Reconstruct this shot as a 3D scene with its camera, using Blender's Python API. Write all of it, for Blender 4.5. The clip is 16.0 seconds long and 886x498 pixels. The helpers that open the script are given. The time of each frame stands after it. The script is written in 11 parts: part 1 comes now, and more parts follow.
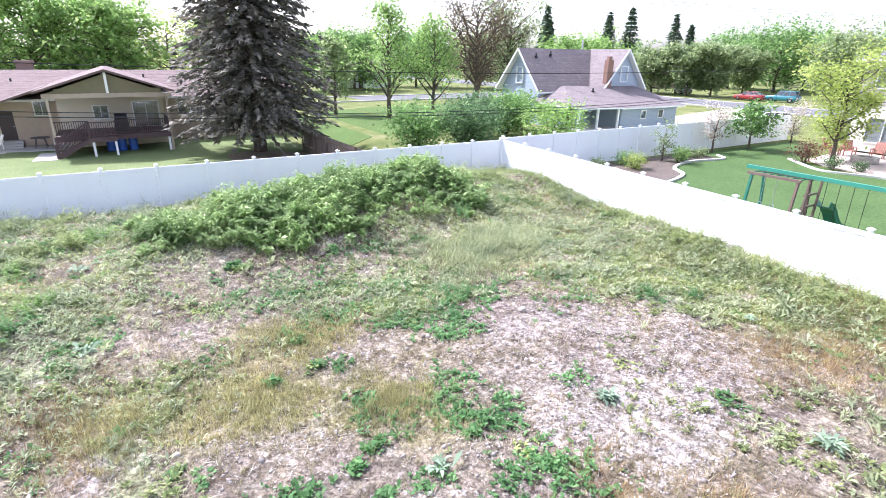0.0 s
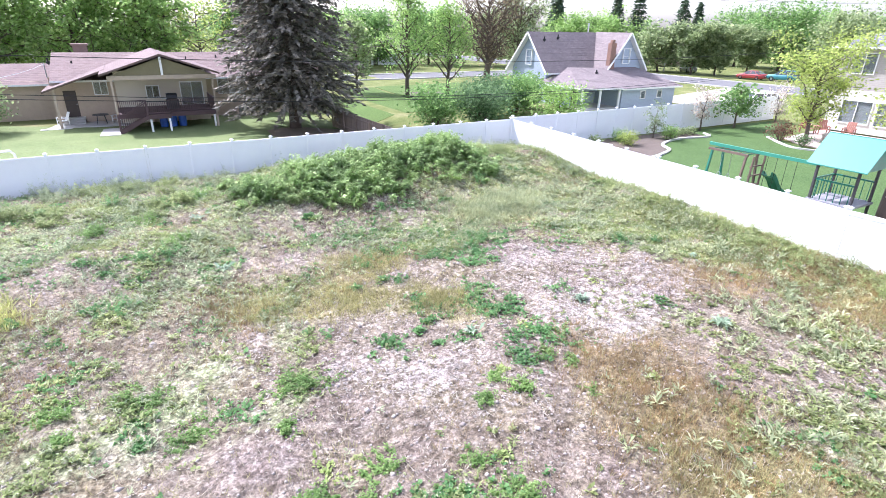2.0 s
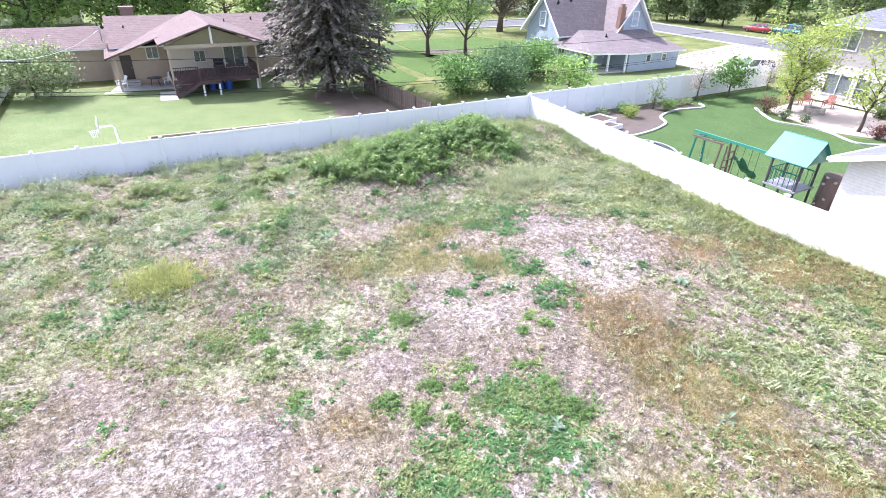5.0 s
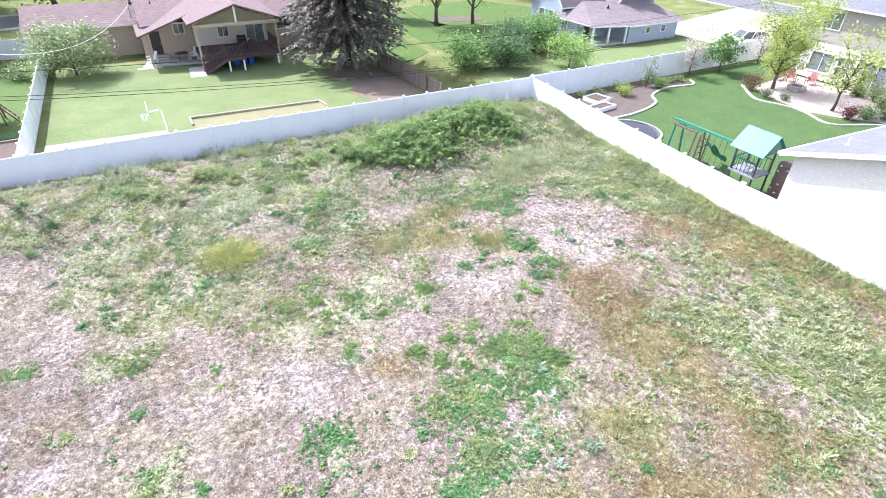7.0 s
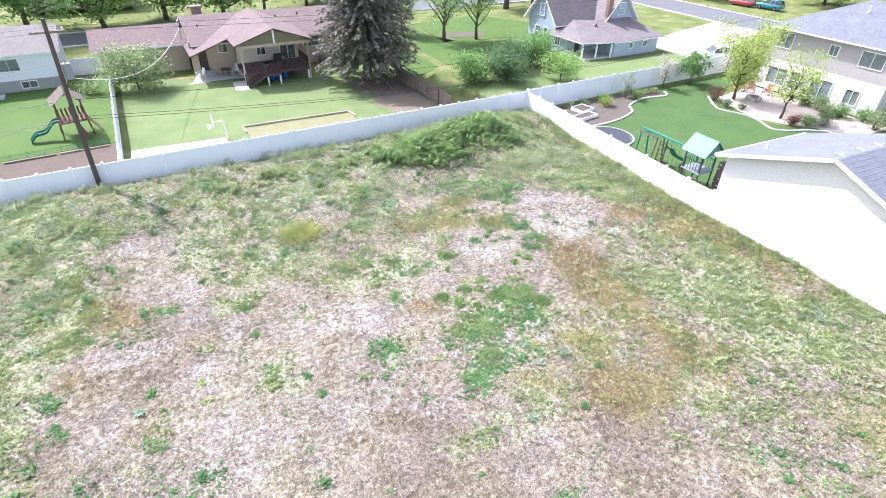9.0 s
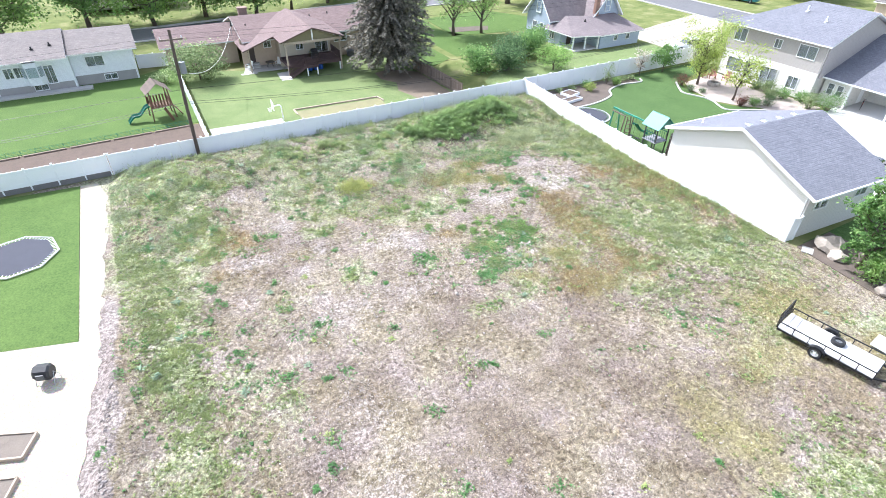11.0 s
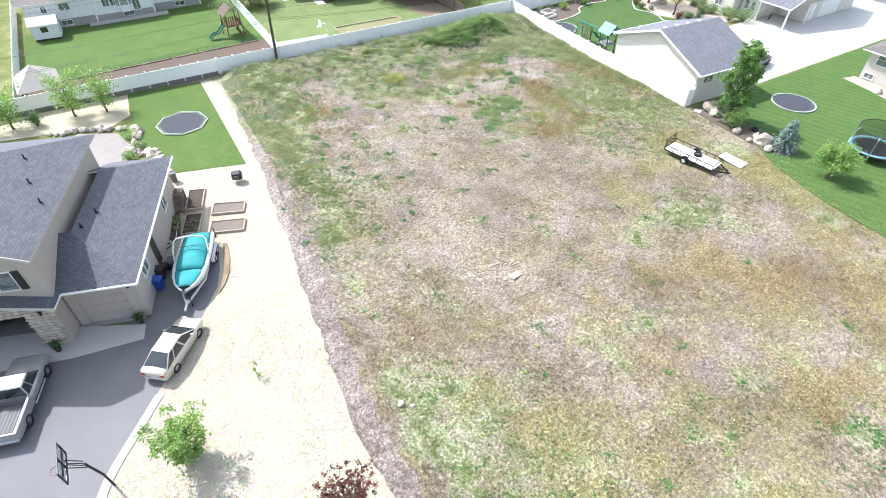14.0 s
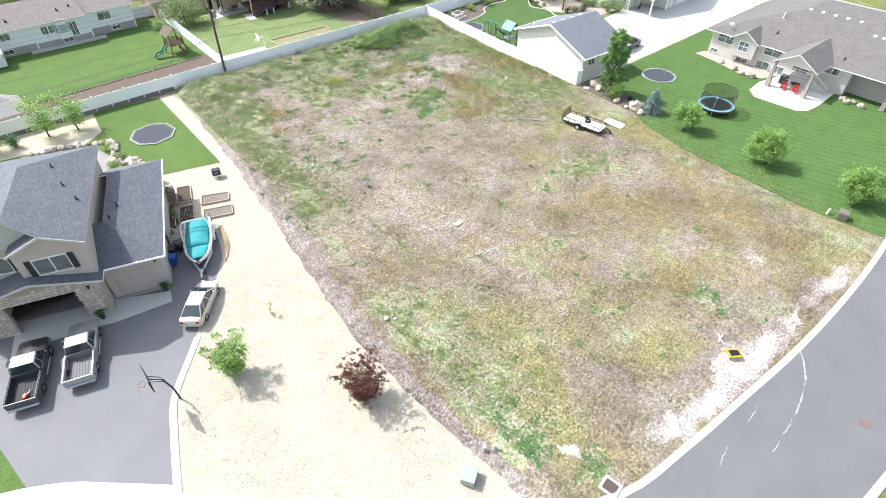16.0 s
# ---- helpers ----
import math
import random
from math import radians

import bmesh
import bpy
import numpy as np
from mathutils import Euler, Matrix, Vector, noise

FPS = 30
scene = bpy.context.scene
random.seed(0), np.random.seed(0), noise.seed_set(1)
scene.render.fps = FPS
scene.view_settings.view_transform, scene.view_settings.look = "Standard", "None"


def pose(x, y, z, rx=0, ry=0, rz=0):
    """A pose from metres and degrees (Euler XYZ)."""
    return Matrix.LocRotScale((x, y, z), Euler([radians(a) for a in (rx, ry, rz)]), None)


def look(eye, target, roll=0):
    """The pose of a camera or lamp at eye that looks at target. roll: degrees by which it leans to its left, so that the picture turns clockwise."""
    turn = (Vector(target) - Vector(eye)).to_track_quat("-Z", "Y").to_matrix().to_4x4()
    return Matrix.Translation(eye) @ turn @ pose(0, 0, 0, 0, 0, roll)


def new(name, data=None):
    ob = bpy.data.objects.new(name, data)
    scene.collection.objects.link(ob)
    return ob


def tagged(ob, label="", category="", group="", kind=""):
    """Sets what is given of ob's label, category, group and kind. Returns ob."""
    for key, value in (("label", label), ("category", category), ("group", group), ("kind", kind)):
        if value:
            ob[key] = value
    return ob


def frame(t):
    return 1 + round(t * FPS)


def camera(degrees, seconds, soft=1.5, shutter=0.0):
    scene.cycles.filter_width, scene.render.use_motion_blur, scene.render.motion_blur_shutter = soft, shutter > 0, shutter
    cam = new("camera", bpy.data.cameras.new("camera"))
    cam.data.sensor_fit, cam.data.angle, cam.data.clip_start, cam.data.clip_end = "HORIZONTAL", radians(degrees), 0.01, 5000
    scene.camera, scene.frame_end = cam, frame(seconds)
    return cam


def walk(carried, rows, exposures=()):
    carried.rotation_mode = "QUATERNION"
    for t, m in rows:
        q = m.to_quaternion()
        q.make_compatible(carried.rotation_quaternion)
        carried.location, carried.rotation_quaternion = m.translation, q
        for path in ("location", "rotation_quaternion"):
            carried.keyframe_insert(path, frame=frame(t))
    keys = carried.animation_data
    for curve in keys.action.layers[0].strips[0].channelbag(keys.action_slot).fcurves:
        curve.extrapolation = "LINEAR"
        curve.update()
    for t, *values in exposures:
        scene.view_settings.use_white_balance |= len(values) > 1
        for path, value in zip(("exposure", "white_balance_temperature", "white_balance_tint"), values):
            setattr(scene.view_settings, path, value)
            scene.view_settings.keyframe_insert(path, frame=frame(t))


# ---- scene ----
cam = camera(79.68, 16.0, soft=0.8)
PATH = [
    (0, (-1.009, 0.329, 6.052), (3.834, 8.382, 2.630), 0.88),
    (0.5, (-1.673, -0.642, 6.256), (3.124, 7.427, 2.809), 0.90),
    (1, (-2.405, -1.654, 6.442), (2.338, 6.384, 2.853), 0.96),
    (1.5, (-3.193, -2.665, 6.691), (1.491, 5.335, 2.942), 0.98),
    (2, (-4.009, -3.552, 6.993), (0.635, 4.431, 3.157), 1.01),
    (2.5, (-4.756, -4.208, 7.338), (-0.128, 3.767, 3.466), 1.10),
    (3, (-5.530, -4.860, 7.803), (-0.941, 3.077, 3.809), 1.14),
    (3.2, (-5.820, -5.129, 8.031), (-1.258, 2.794, 3.980), 1.13),
    (5.3, (-8.201, -7.172, 11.074), (-3.873, 0.290, 6.015), 1.65),
    (5.5, (-8.354, -7.376, 11.380), (-4.076, 0.028, 6.195), 1.63),
    (6, (-8.819, -7.924, 12.254), (-4.654, -0.719, 6.709), 1.69),
    (6.5, (-9.346, -8.663, 13.211), (-5.239, -1.507, 7.562), 1.58),
    (7, (-10.062, -9.609, 14.112), (-5.958, -2.466, 8.444), 1.62),
    (7.5, (-10.906, -10.715, 14.883), (-6.801, -3.575, 9.212), 1.66),
    (8, (-11.857, -12.163, 15.654), (-7.773, -4.998, 9.998), 1.36),
    (8.5, (-13.048, -13.764, 16.553), (-8.969, -6.599, 10.894), 1.38),
    (9, (-14.374, -15.578, 17.537), (-10.295, -8.414, 11.876), 1.32),
    (9.2, (-14.921, -16.339, 18.014), (-10.852, -9.182, 12.337), 1.35),
    (11.3, (-21.950, -26.344, 22.089), (-18.014, -19.338, 16.138), 0.66),
    (11.5, (-22.693, -27.484, 22.573), (-18.785, -20.600, 16.462), 0.59),
    (12, (-24.901, -30.373, 23.289), (-21.149, -23.875, 16.679), 0.67),
    (12.5, (-27.017, -33.013, 24.163), (-23.296, -26.624, 17.431), 0.72),
    (13, (-29.153, -35.948, 24.933), (-25.444, -29.562, 18.190), 0.51),
    (13.5, (-31.402, -38.818, 25.980), (-27.694, -32.443, 19.226), 0.43),
    (14, (-33.731, -41.440, 27.023), (-29.937, -35.101, 20.284), 0.49),
    (14.5, (-35.573, -43.553, 28.061), (-31.604, -37.327, 21.317), 0.36),
    (15, (-37.507, -45.690, 29.196), (-33.416, -39.547, 22.449), 0.35),
    (15.5, (-39.266, -47.659, 30.259), (-34.864, -41.725, 23.521), 0.13),
    (16, (-41.059, -49.143, 31.432), (-36.290, -43.502, 24.692), 0.15),
]
walk(cam, [(t, look(eye, target, roll)) for t, eye, target, roll in PATH],
     exposures=[(0, 1.57, 5850, 20), (3, 1.58, 5800, 22), (9, 1.53, 5820, 16), (12.5, 1.34, 5950, 9), (16, 1.18, 6250, 8)])

# ---- daylight: a hazy bright sky and one high sun ----
SUN_TO = Vector((-0.35, 0.75, 1.0)).normalized()
world = bpy.data.worlds.new("hazy_sky")
scene.world = world
world.use_nodes = True
_wn, _wl = world.node_tree.nodes, world.node_tree.links
_wn.clear()
_sky = _wn.new("ShaderNodeTexSky")
_sky.sky_type = "NISHITA"
_sky.sun_disc = False
_sky.sun_elevation = math.asin(SUN_TO.z)
_sky.sun_rotation = math.atan2(SUN_TO.x, SUN_TO.y)
_sky.air_density, _sky.dust_density, _sky.ozone_density = 1.0, 2.5, 1.0
_hsv = _wn.new("ShaderNodeHueSaturation")
_hsv.inputs["Saturation"].default_value = 0.55
_bg = _wn.new("ShaderNodeBackground")
_bg.inputs["Strength"].default_value = 0.15
_wo = _wn.new("ShaderNodeOutputWorld")
_wl.new(_sky.outputs[0], _hsv.inputs["Color"])
_wl.new(_hsv.outputs[0], _bg.inputs["Color"])
_wl.new(_bg.outputs[0], _wo.inputs["Surface"])

sun_data = bpy.data.lights.new("sun", "SUN")
sun_data.energy, sun_data.angle, sun_data.color = 2.9, radians(0.6), (1.0, 0.975, 0.94)
sun = new("sun", sun_data)
sun.matrix_world = look((SUN_TO * 80), (0, 0, 0))
scene.view_settings.exposure = 1.2

# ---- materials ----
MATS = {}


def _base(name):
    m = bpy.data.materials.new(name)
    m.use_nodes = True
    nt = m.node_tree
    b = nt.nodes["Principled BSDF"]
    return m, nt, b


def _noise(nt, scale, detail=4.0, rough=0.55, vec=None):
    n = nt.nodes.new("ShaderNodeTexNoise")
    n.inputs["Scale"].default_value = scale
    n.inputs["Detail"].default_value = detail
    n.inputs["Roughness"].default_value = rough
    if vec is not None:
        nt.links.new(vec, n.inputs["Vector"])
    return n.outputs["Fac"]


def _ramp(nt, fac, stops):
    r = nt.nodes.new("ShaderNodeValToRGB")
    els = r.color_ramp.elements
    while len(els) < len(stops):
        els.new(0.5)
    for e, (p, c) in zip(els, stops):
        e.position, e.color = p, (*c, 1.0)
    nt.links.new(fac, r.inputs["Fac"])
    return r.outputs["Color"]


def _mix(nt, fac, a, b, mode="MIX"):
    n = nt.nodes.new("ShaderNodeMix")
    n.data_type, n.blend_type = "RGBA", mode
    for sock, v in ((n.inputs["Factor"], fac), (n.inputs[6], a), (n.inputs[7], b)):
        if isinstance(v, (int, float)):
            sock.default_value = v
        elif isinstance(v, tuple):
            sock.default_value = (*v, 1.0)
        else:
            nt.links.new(v, sock)
    return n.outputs[2]


def _math(nt, op, a, b=0.0, c=0.0):
    n = nt.nodes.new("ShaderNodeMath")
    n.operation = op
    for sock, v in zip(n.inputs, (a, b, c)):
        if isinstance(v, (int, float)):
            sock.default_value = v
        else:
            nt.links.new(v, sock)
    return n.outputs[0]


def _coords(nt, kind="Object"):
    return nt.nodes.new("ShaderNodeTexCoord").outputs[kind]


def _bump(nt, b, height, strength=0.3, dist=0.01):
    n = nt.nodes.new("ShaderNodeBump")
    n.inputs["Strength"].default_value, n.inputs["Distance"].default_value = strength, dist
    nt.links.new(height, n.inputs["Height"])
    nt.links.new(n.outputs[0], b.inputs["Normal"])


def dark(c, k):
    return tuple(v * k for v in c)


def surf(name, col, rough=0.7, var=0.18, scale=3.0, fine=40.0, bump=0.2, metal=0.0, tint=None, island=0.0, objrand=0.0):
    """A surface with large stains and fine grain round one base colour."""
    if name in MATS:
        return MATS[name]
    m, nt, b = _base(name)
    co = _coords(nt)
    big, small = _noise(nt, scale, 5.0, 0.6, co), _noise(nt, fine, 3.0, 0.6, co)
    c = _ramp(nt, big, [(0.3, dark(col, 1 - var)), (0.55, col), (0.75, tint or dark(col, 1 + var * 0.6))])
    c = _mix(nt, 0.5, c, _ramp(nt, small, [(0.3, dark(col, 1 - var)), (0.7, dark(col, 1 + var * 0.5))]))
    for amount, node, out in ((island, "ShaderNodeNewGeometry", "Random Per Island"), (objrand, "ShaderNodeObjectInfo", "Random")):
        if amount:
            r = nt.nodes.new(node).outputs[out]
            c = _mix(nt, 1.0, c, _ramp(nt, r, [(0.0, (1 - amount,) * 3), (1.0, (1 + amount,) * 3)]), "MULTIPLY")
    nt.links.new(c, b.inputs["Base Color"])
    b.inputs["Roughness"].default_value, b.inputs["Metallic"].default_value = rough, metal
    if bump:
        _bump(nt, b, small, bump, 0.01)
    MATS[name] = m
    return m


def leaf_mat(name, a, b_, c_, rough=0.6, glow=0.6):
    """Leaves: colour differs from leaf to leaf; some light passes through."""
    if name in MATS:
        return MATS[name]
    m, nt, b = _base(name)
    r = nt.nodes.new("ShaderNodeNewGeometry").outputs["Random Per Island"]
    col = _ramp(nt, r, [(0.0, a), (0.55, b_), (1.0, c_)])
    big = _noise(nt, 0.8, 2.0, 0.5, _coords(nt))
    col = _mix(nt, 1.0, col, _ramp(nt, big, [(0.3, (0.72, 0.76, 0.7)), (0.7, (1.2, 1.16, 1.05))]), "MULTIPLY")
    nt.links.new(col, b.inputs["Base Color"])
    b.inputs["Roughness"].default_value = rough
    b.inputs["Specular IOR Level"].default_value = 0.25
    tr = nt.nodes.new("ShaderNodeBsdfTranslucent")
    nt.links.new(col, tr.inputs["Color"])
    mx = nt.nodes.new("ShaderNodeMixShader")
    mx.inputs[0].default_value = glow
    nt.links.new(b.outputs[0], mx.inputs[1])
    nt.links.new(tr.outputs[0], mx.inputs[2])
    nt.links.new(mx.outputs[0], nt.nodes["Material Output"].inputs["Surface"])
    MATS[name] = m
    return m


def siding_mat(name, col, pitch=0.13, rough=0.55):
    """Lapped boards: a saw-tooth relief in z, lap shade painted as dark lines."""
    if name in MATS:
        return MATS[name]
    m, nt, b = _base(name)
    co = _coords(nt)
    sep = nt.nodes.new("ShaderNodeSeparateXYZ")
    nt.links.new(co, sep.inputs[0])
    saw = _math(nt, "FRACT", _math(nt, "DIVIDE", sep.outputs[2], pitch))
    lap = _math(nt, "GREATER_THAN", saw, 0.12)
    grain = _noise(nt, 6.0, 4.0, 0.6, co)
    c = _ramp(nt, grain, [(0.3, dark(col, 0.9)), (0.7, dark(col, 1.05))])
    # Shade line at each lap, mixed in as a darker board colour.
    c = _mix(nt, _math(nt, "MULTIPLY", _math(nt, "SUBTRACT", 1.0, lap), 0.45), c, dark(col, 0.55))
    nt.links.new(c, b.inputs["Base Color"])
    b.inputs["Roughness"].default_value = rough
    _bump(nt, b, saw, 0.5, -0.02)
    MATS[name] = m
    return m


def shingle_mat(name, col, tint):
    """Asphalt shingles: tabs of slightly different shade, in courses along the u direction."""
    if name in MATS:
        return MATS[name]
    m, nt, b = _base(name)
    uv = nt.nodes.new("ShaderNodeUVMap")
    br = nt.nodes.new("ShaderNodeTexBrick")
    br.inputs["Scale"].default_value = 1.0
    br.inputs["Brick Width"].default_value, br.inputs["Row Height"].default_value = 0.30, 0.16
    br.inputs["Mortar Size"].default_value = 0.012
    br.inputs["Color1"].default_value = (*dark(col, 0.94), 1)
    br.inputs["Color2"].default_value = (*dark(tint, 1.06), 1)
    br.inputs["Mortar"].default_value = (*dark(col, 0.78), 1)
    nt.links.new(uv.outputs[0], br.inputs["Vector"])
    co = _coords(nt)
    stain = _noise(nt, 0.7, 4.0, 0.6, co)
    c = _mix(nt, 1.0, br.outputs["Color"], _ramp(nt, stain, [(0.3, (0.9, 0.9, 0.91)), (0.7, (1.08, 1.08, 1.07))]), "MULTIPLY")
    grit = _noise(nt, 60.0, 2.0, 0.6, co)
    c = _mix(nt, 1.0, c, _ramp(nt, grit, [(0.3, (0.8,) * 3), (0.7, (1.15,) * 3)]), "MULTIPLY")
    nt.links.new(c, b.inputs["Base Color"])
    b.inputs["Roughness"].default_value = 0.9
    _bump(nt, b, grit, 0.4, 0.01)
    MATS[name] = m
    return m


def glass_mat():
    if "window_glass" in MATS:
        return MATS["window_glass"]
    m, nt, b = _base("window_glass")
    b.inputs["Base Color"].default_value = (0.75, 0.82, 0.84, 1)
    b.inputs["Roughness"].default_value = 0.04
    b.inputs["Transmission Weight"].default_value = 0.85
    b.inputs["IOR"].default_value = 1.45
    MATS["window_glass"] = m
    return m


def paint(name, col, metal=0.0, coat=0.8, rough=0.35):
    if name in MATS:
        return MATS[name]
    m, nt, b = _base(name)
    co = _coords(nt)
    dust = _noise(nt, 2.5, 4.0, 0.6, co)
    c = _ramp(nt, dust, [(0.35, dark(col, 0.92)), (0.7, dark(col, 1.04))])
    nt.links.new(c, b.inputs["Base Color"])
    b.inputs["Metallic"].default_value, b.inputs["Coat Weight"].default_value = metal, coat
    nt.links.new(_ramp(nt, dust, [(0.3, (rough * 0.8,) * 3), (0.7, (rough * 1.3,) * 3)]), b.inputs["Roughness"])
    MATS[name] = m
    return m


WHITE_VINYL = surf("white_vinyl", (0.86, 0.87, 0.88), 0.42, 0.05, 1.2, 25, 0.03)
CONCRETE = surf("concrete", (0.46, 0.445, 0.42), 0.85, 0.13, 0.5, 30, 0.15)
TRIM_WHITE = surf("white_trim", (0.80, 0.80, 0.78), 0.5, 0.06, 2.0, 30, 0.05)
BLACK_METAL = surf("black_metal", (0.025, 0.025, 0.027), 0.5, 0.3, 5, 60, 0.1, 0.3)
STEEL = surf("galvanised_steel", (0.55, 0.56, 0.57), 0.4, 0.15, 6, 60, 0.05, 0.9)
RUBBER = surf("black_rubber", (0.022, 0.022, 0.024), 0.8, 0.3, 4, 60, 0.2)
# Near-black for shade painted into hollows, and for the fire pit's ash.
SHADE_AND_ASH = surf("shade_and_ash", (0.05, 0.047, 0.045), 0.9, 0.2, 2, 20, 0)
GLASS = glass_mat()
WOOD_GREY = surf("weathered_wood", (0.20, 0.155, 0.125), 0.85, 0.3, 3, 40, 0.4, objrand=0.2)
WOOD_PALE = surf("pale_timber", (0.42, 0.34, 0.26), 0.8, 0.2, 3, 40, 0.3)
WOOD_RED = surf("redwood_stain", (0.25, 0.10, 0.055), 0.7, 0.25, 3, 40, 0.3)
BARK = surf("bark", (0.115, 0.088, 0.068), 0.95, 0.35, 4, 25, 0.6)
STONE_GREY = surf("field_stone", (0.42, 0.37, 0.32), 0.9, 0.25, 2.5, 30, 0.6, island=0.25, objrand=0.22)
GREEN_PLASTIC = surf("green_plastic", (0.015, 0.16, 0.105), 0.4, 0.15, 3, 40, 0.03)

# ---- mesh helpers ----
def mesh_of(name, bm):
    me = bpy.data.meshes.new(name)
    bm.normal_update()
    bm.to_mesh(me)
    bm.free()
    return me


def part(name, bm, material, parent, label=""):
    ob = new(name, bm if isinstance(bm, bpy.types.Mesh) else mesh_of(name, bm))
    if not ob.data.materials:
        for m in material if isinstance(material, (list, tuple)) else (material,):
            ob.data.materials.append(m)
    ob.parent = parent
    return tagged(ob, label=label)


def thing(name, label, category, x=0.0, y=0.0, z=0.0, rz=0.0, group="", kind=""):
    ob = new(name)
    ob.empty_display_size = 0.3
    ob.matrix_world = pose(x, y, z, 0, 0, rz)
    return tagged(ob, label, category, group, kind)


def solid(name, bm, material, label, category, group="", kind="", m=None):
    ob = part(name, bm, material, None)
    if m is not None:
        ob.matrix_world = m
    return tagged(ob, label, category, group, kind)


def B():
    return bmesh.new()


def hexa(bm, p):
    """A solid from 8 corners: four below, four above, both counter-clockwise."""
    v = [bm.verts.new(q) for q in p]
    for f in ((3, 2, 1, 0), (4, 5, 6, 7), (0, 1, 5, 4), (1, 2, 6, 5), (2, 3, 7, 6), (3, 0, 4, 7)):
        bm.faces.new([v[i] for i in f])
    return bm


def box(bm, x0, y0, z0, x1, y1, z1, m=None):
    p = [(x0, y0, z0), (x1, y0, z0), (x1, y1, z0), (x0, y1, z0), (x0, y0, z1), (x1, y0, z1), (x1, y1, z1), (x0, y1, z1)]
    if m is not None:
        p = [m @ Vector(q) for q in p]
    return hexa(bm, p)


def bevel(bm, w=0.02, seg=2):
    bmesh.ops.bevel(bm, geom=bm.edges[:], offset=w, segments=seg, affect="EDGES", profile=0.7)
    return bm


def frame_of(d):
    d = Vector(d).normalized()
    a = Vector((0, 0, 1)) if abs(d.z) < 0.95 else Vector((1, 0, 0))
    u = d.cross(a).normalized()
    return u, d.cross(u).normalized()


def tube(bm, pts, r, n=8, cap=True):
    """A round bar along points; r one radius or one for each point."""
    pts = [Vector(p) for p in pts]
    rs = r if isinstance(r, (list, tuple)) else [r] * len(pts)
    rings = []
    for i, p in enumerate(pts):
        d = pts[min(i + 1, len(pts) - 1)] - pts[max(i - 1, 0)]
        u, v = frame_of(d)
        if rings:
            u = last - d.normalized() * last.dot(d.normalized())
            u.normalize()
            v = d.normalized().cross(u)
        last = u
        rings.append([bm.verts.new(p + (u * math.cos(a) + v * math.sin(a)) * rs[i]) for a in (2 * math.pi * k / n for k in range(n))])
    for a, b in zip(rings, rings[1:]):
        for k in range(n):
            bm.faces.new((a[k], a[(k + 1) % n], b[(k + 1) % n], b[k]))
    if cap:
        bm.faces.new(rings[0][::-1])
        bm.faces.new(rings[-1])
    return bm


def bar(bm, a, b, w, h=None):
    """A square bar from a to b."""
    a, b = Vector(a), Vector(b)
    u, v = frame_of(b - a)
    u, v = u * w / 2, v * (h or w) / 2
    return hexa(bm, [a - u - v, a - u + v, a + u + v, a + u - v, b - u - v, b - u + v, b + u + v, b + u - v])


def disc(bm, c, axis, r0, r1, w, n=20):
    """A round ring or cylinder of width w round axis, from radius r0 (0: solid) to r1."""
    c, (u, v) = Vector(c), frame_of(axis)
    d = Vector(axis).normalized() * w / 2
    rows = []
    for r, s in ((r1, -1), (r1, 1), (r0, 1), (r0, -1)):
        rows.append([bm.verts.new(c + d * s + (u * math.cos(a) + v * math.sin(a)) * max(r, 1e-4)) for a in (2 * math.pi * k / n for k in range(n))])
    for i in range(4):
        a, b = rows[i], rows[(i + 1) % 4]
        for k in range(n):
            bm.faces.new((a[k], a[(k + 1) % n], b[(k + 1) % n], b[k]))
    return bm


def prism(bm, poly, z0, z1):
    """A flat slab with the given outline (counter-clockwise)."""
    lo, hi = [bm.verts.new((x, y, z0)) for x, y in poly], [bm.verts.new((x, y, z1)) for x, y in poly]
    n = len(poly)
    bm.faces.new(lo[::-1])
    bm.faces.new(hi)
    for i in range(n):
        bm.faces.new((lo[i], lo[(i + 1) % n], hi[(i + 1) % n], hi[i]))
    return bm


def loft(bm, rows, close=True, caps=True):
    """A skin over rows of equally many points."""
    vs = [[bm.verts.new(p) for p in row] for row in rows]
    n = len(vs[0])
    for a, b in zip(vs, vs[1:]):
        for k in range(n if close else n - 1):
            bm.faces.new((a[k], a[(k + 1) % n], b[(k + 1) % n], b[k]))
    if caps and close:
        bm.faces.new(vs[0][::-1])
        bm.faces.new(vs[-1])
    return bm


def blob(bm, c, r, seed=0, rough=0.25, sub=2, flat=0.8):
    """A rounded uneven stone."""
    made = bmesh.ops.create_icosphere(bm, subdivisions=sub, radius=1.0)["verts"]
    for v in made:
        k = 1 + rough * noise.noise(v.co * 1.4 + Vector((seed * 3.7, seed * 1.3, 0)))
        k += rough * 0.5 * noise.noise(v.co * 3.1 + Vector((seed, 0, seed * 2.1)))
        v.co = Vector((v.co.x * r[0], v.co.y * r[1], v.co.z * r[2] * flat)) * k + Vector(c)
    return bm


def smooth(ob):
    ob.data.shade_smooth()
    return ob


def mesh_np(name, co, quads=None, tris=None):
    """A mesh from arrays, for what comes in the tens of thousands."""
    me = bpy.data.meshes.new(name)
    co = np.asarray(co, np.float32)
    me.vertices.add(len(co))
    me.vertices.foreach_set("co", co.ravel())
    f = quads if quads is not None else tris
    k = f.shape[1]
    me.loops.add(f.size)
    me.loops.foreach_set("vertex_index", f.ravel().astype(np.int32))
    me.polygons.add(len(f))
    me.polygons.foreach_set("loop_start", np.arange(0, f.size, k, dtype=np.int32))
    me.polygons.foreach_set("loop_total", np.full(len(f), k, np.int32))
    me.update(calc_edges=True)
    return me


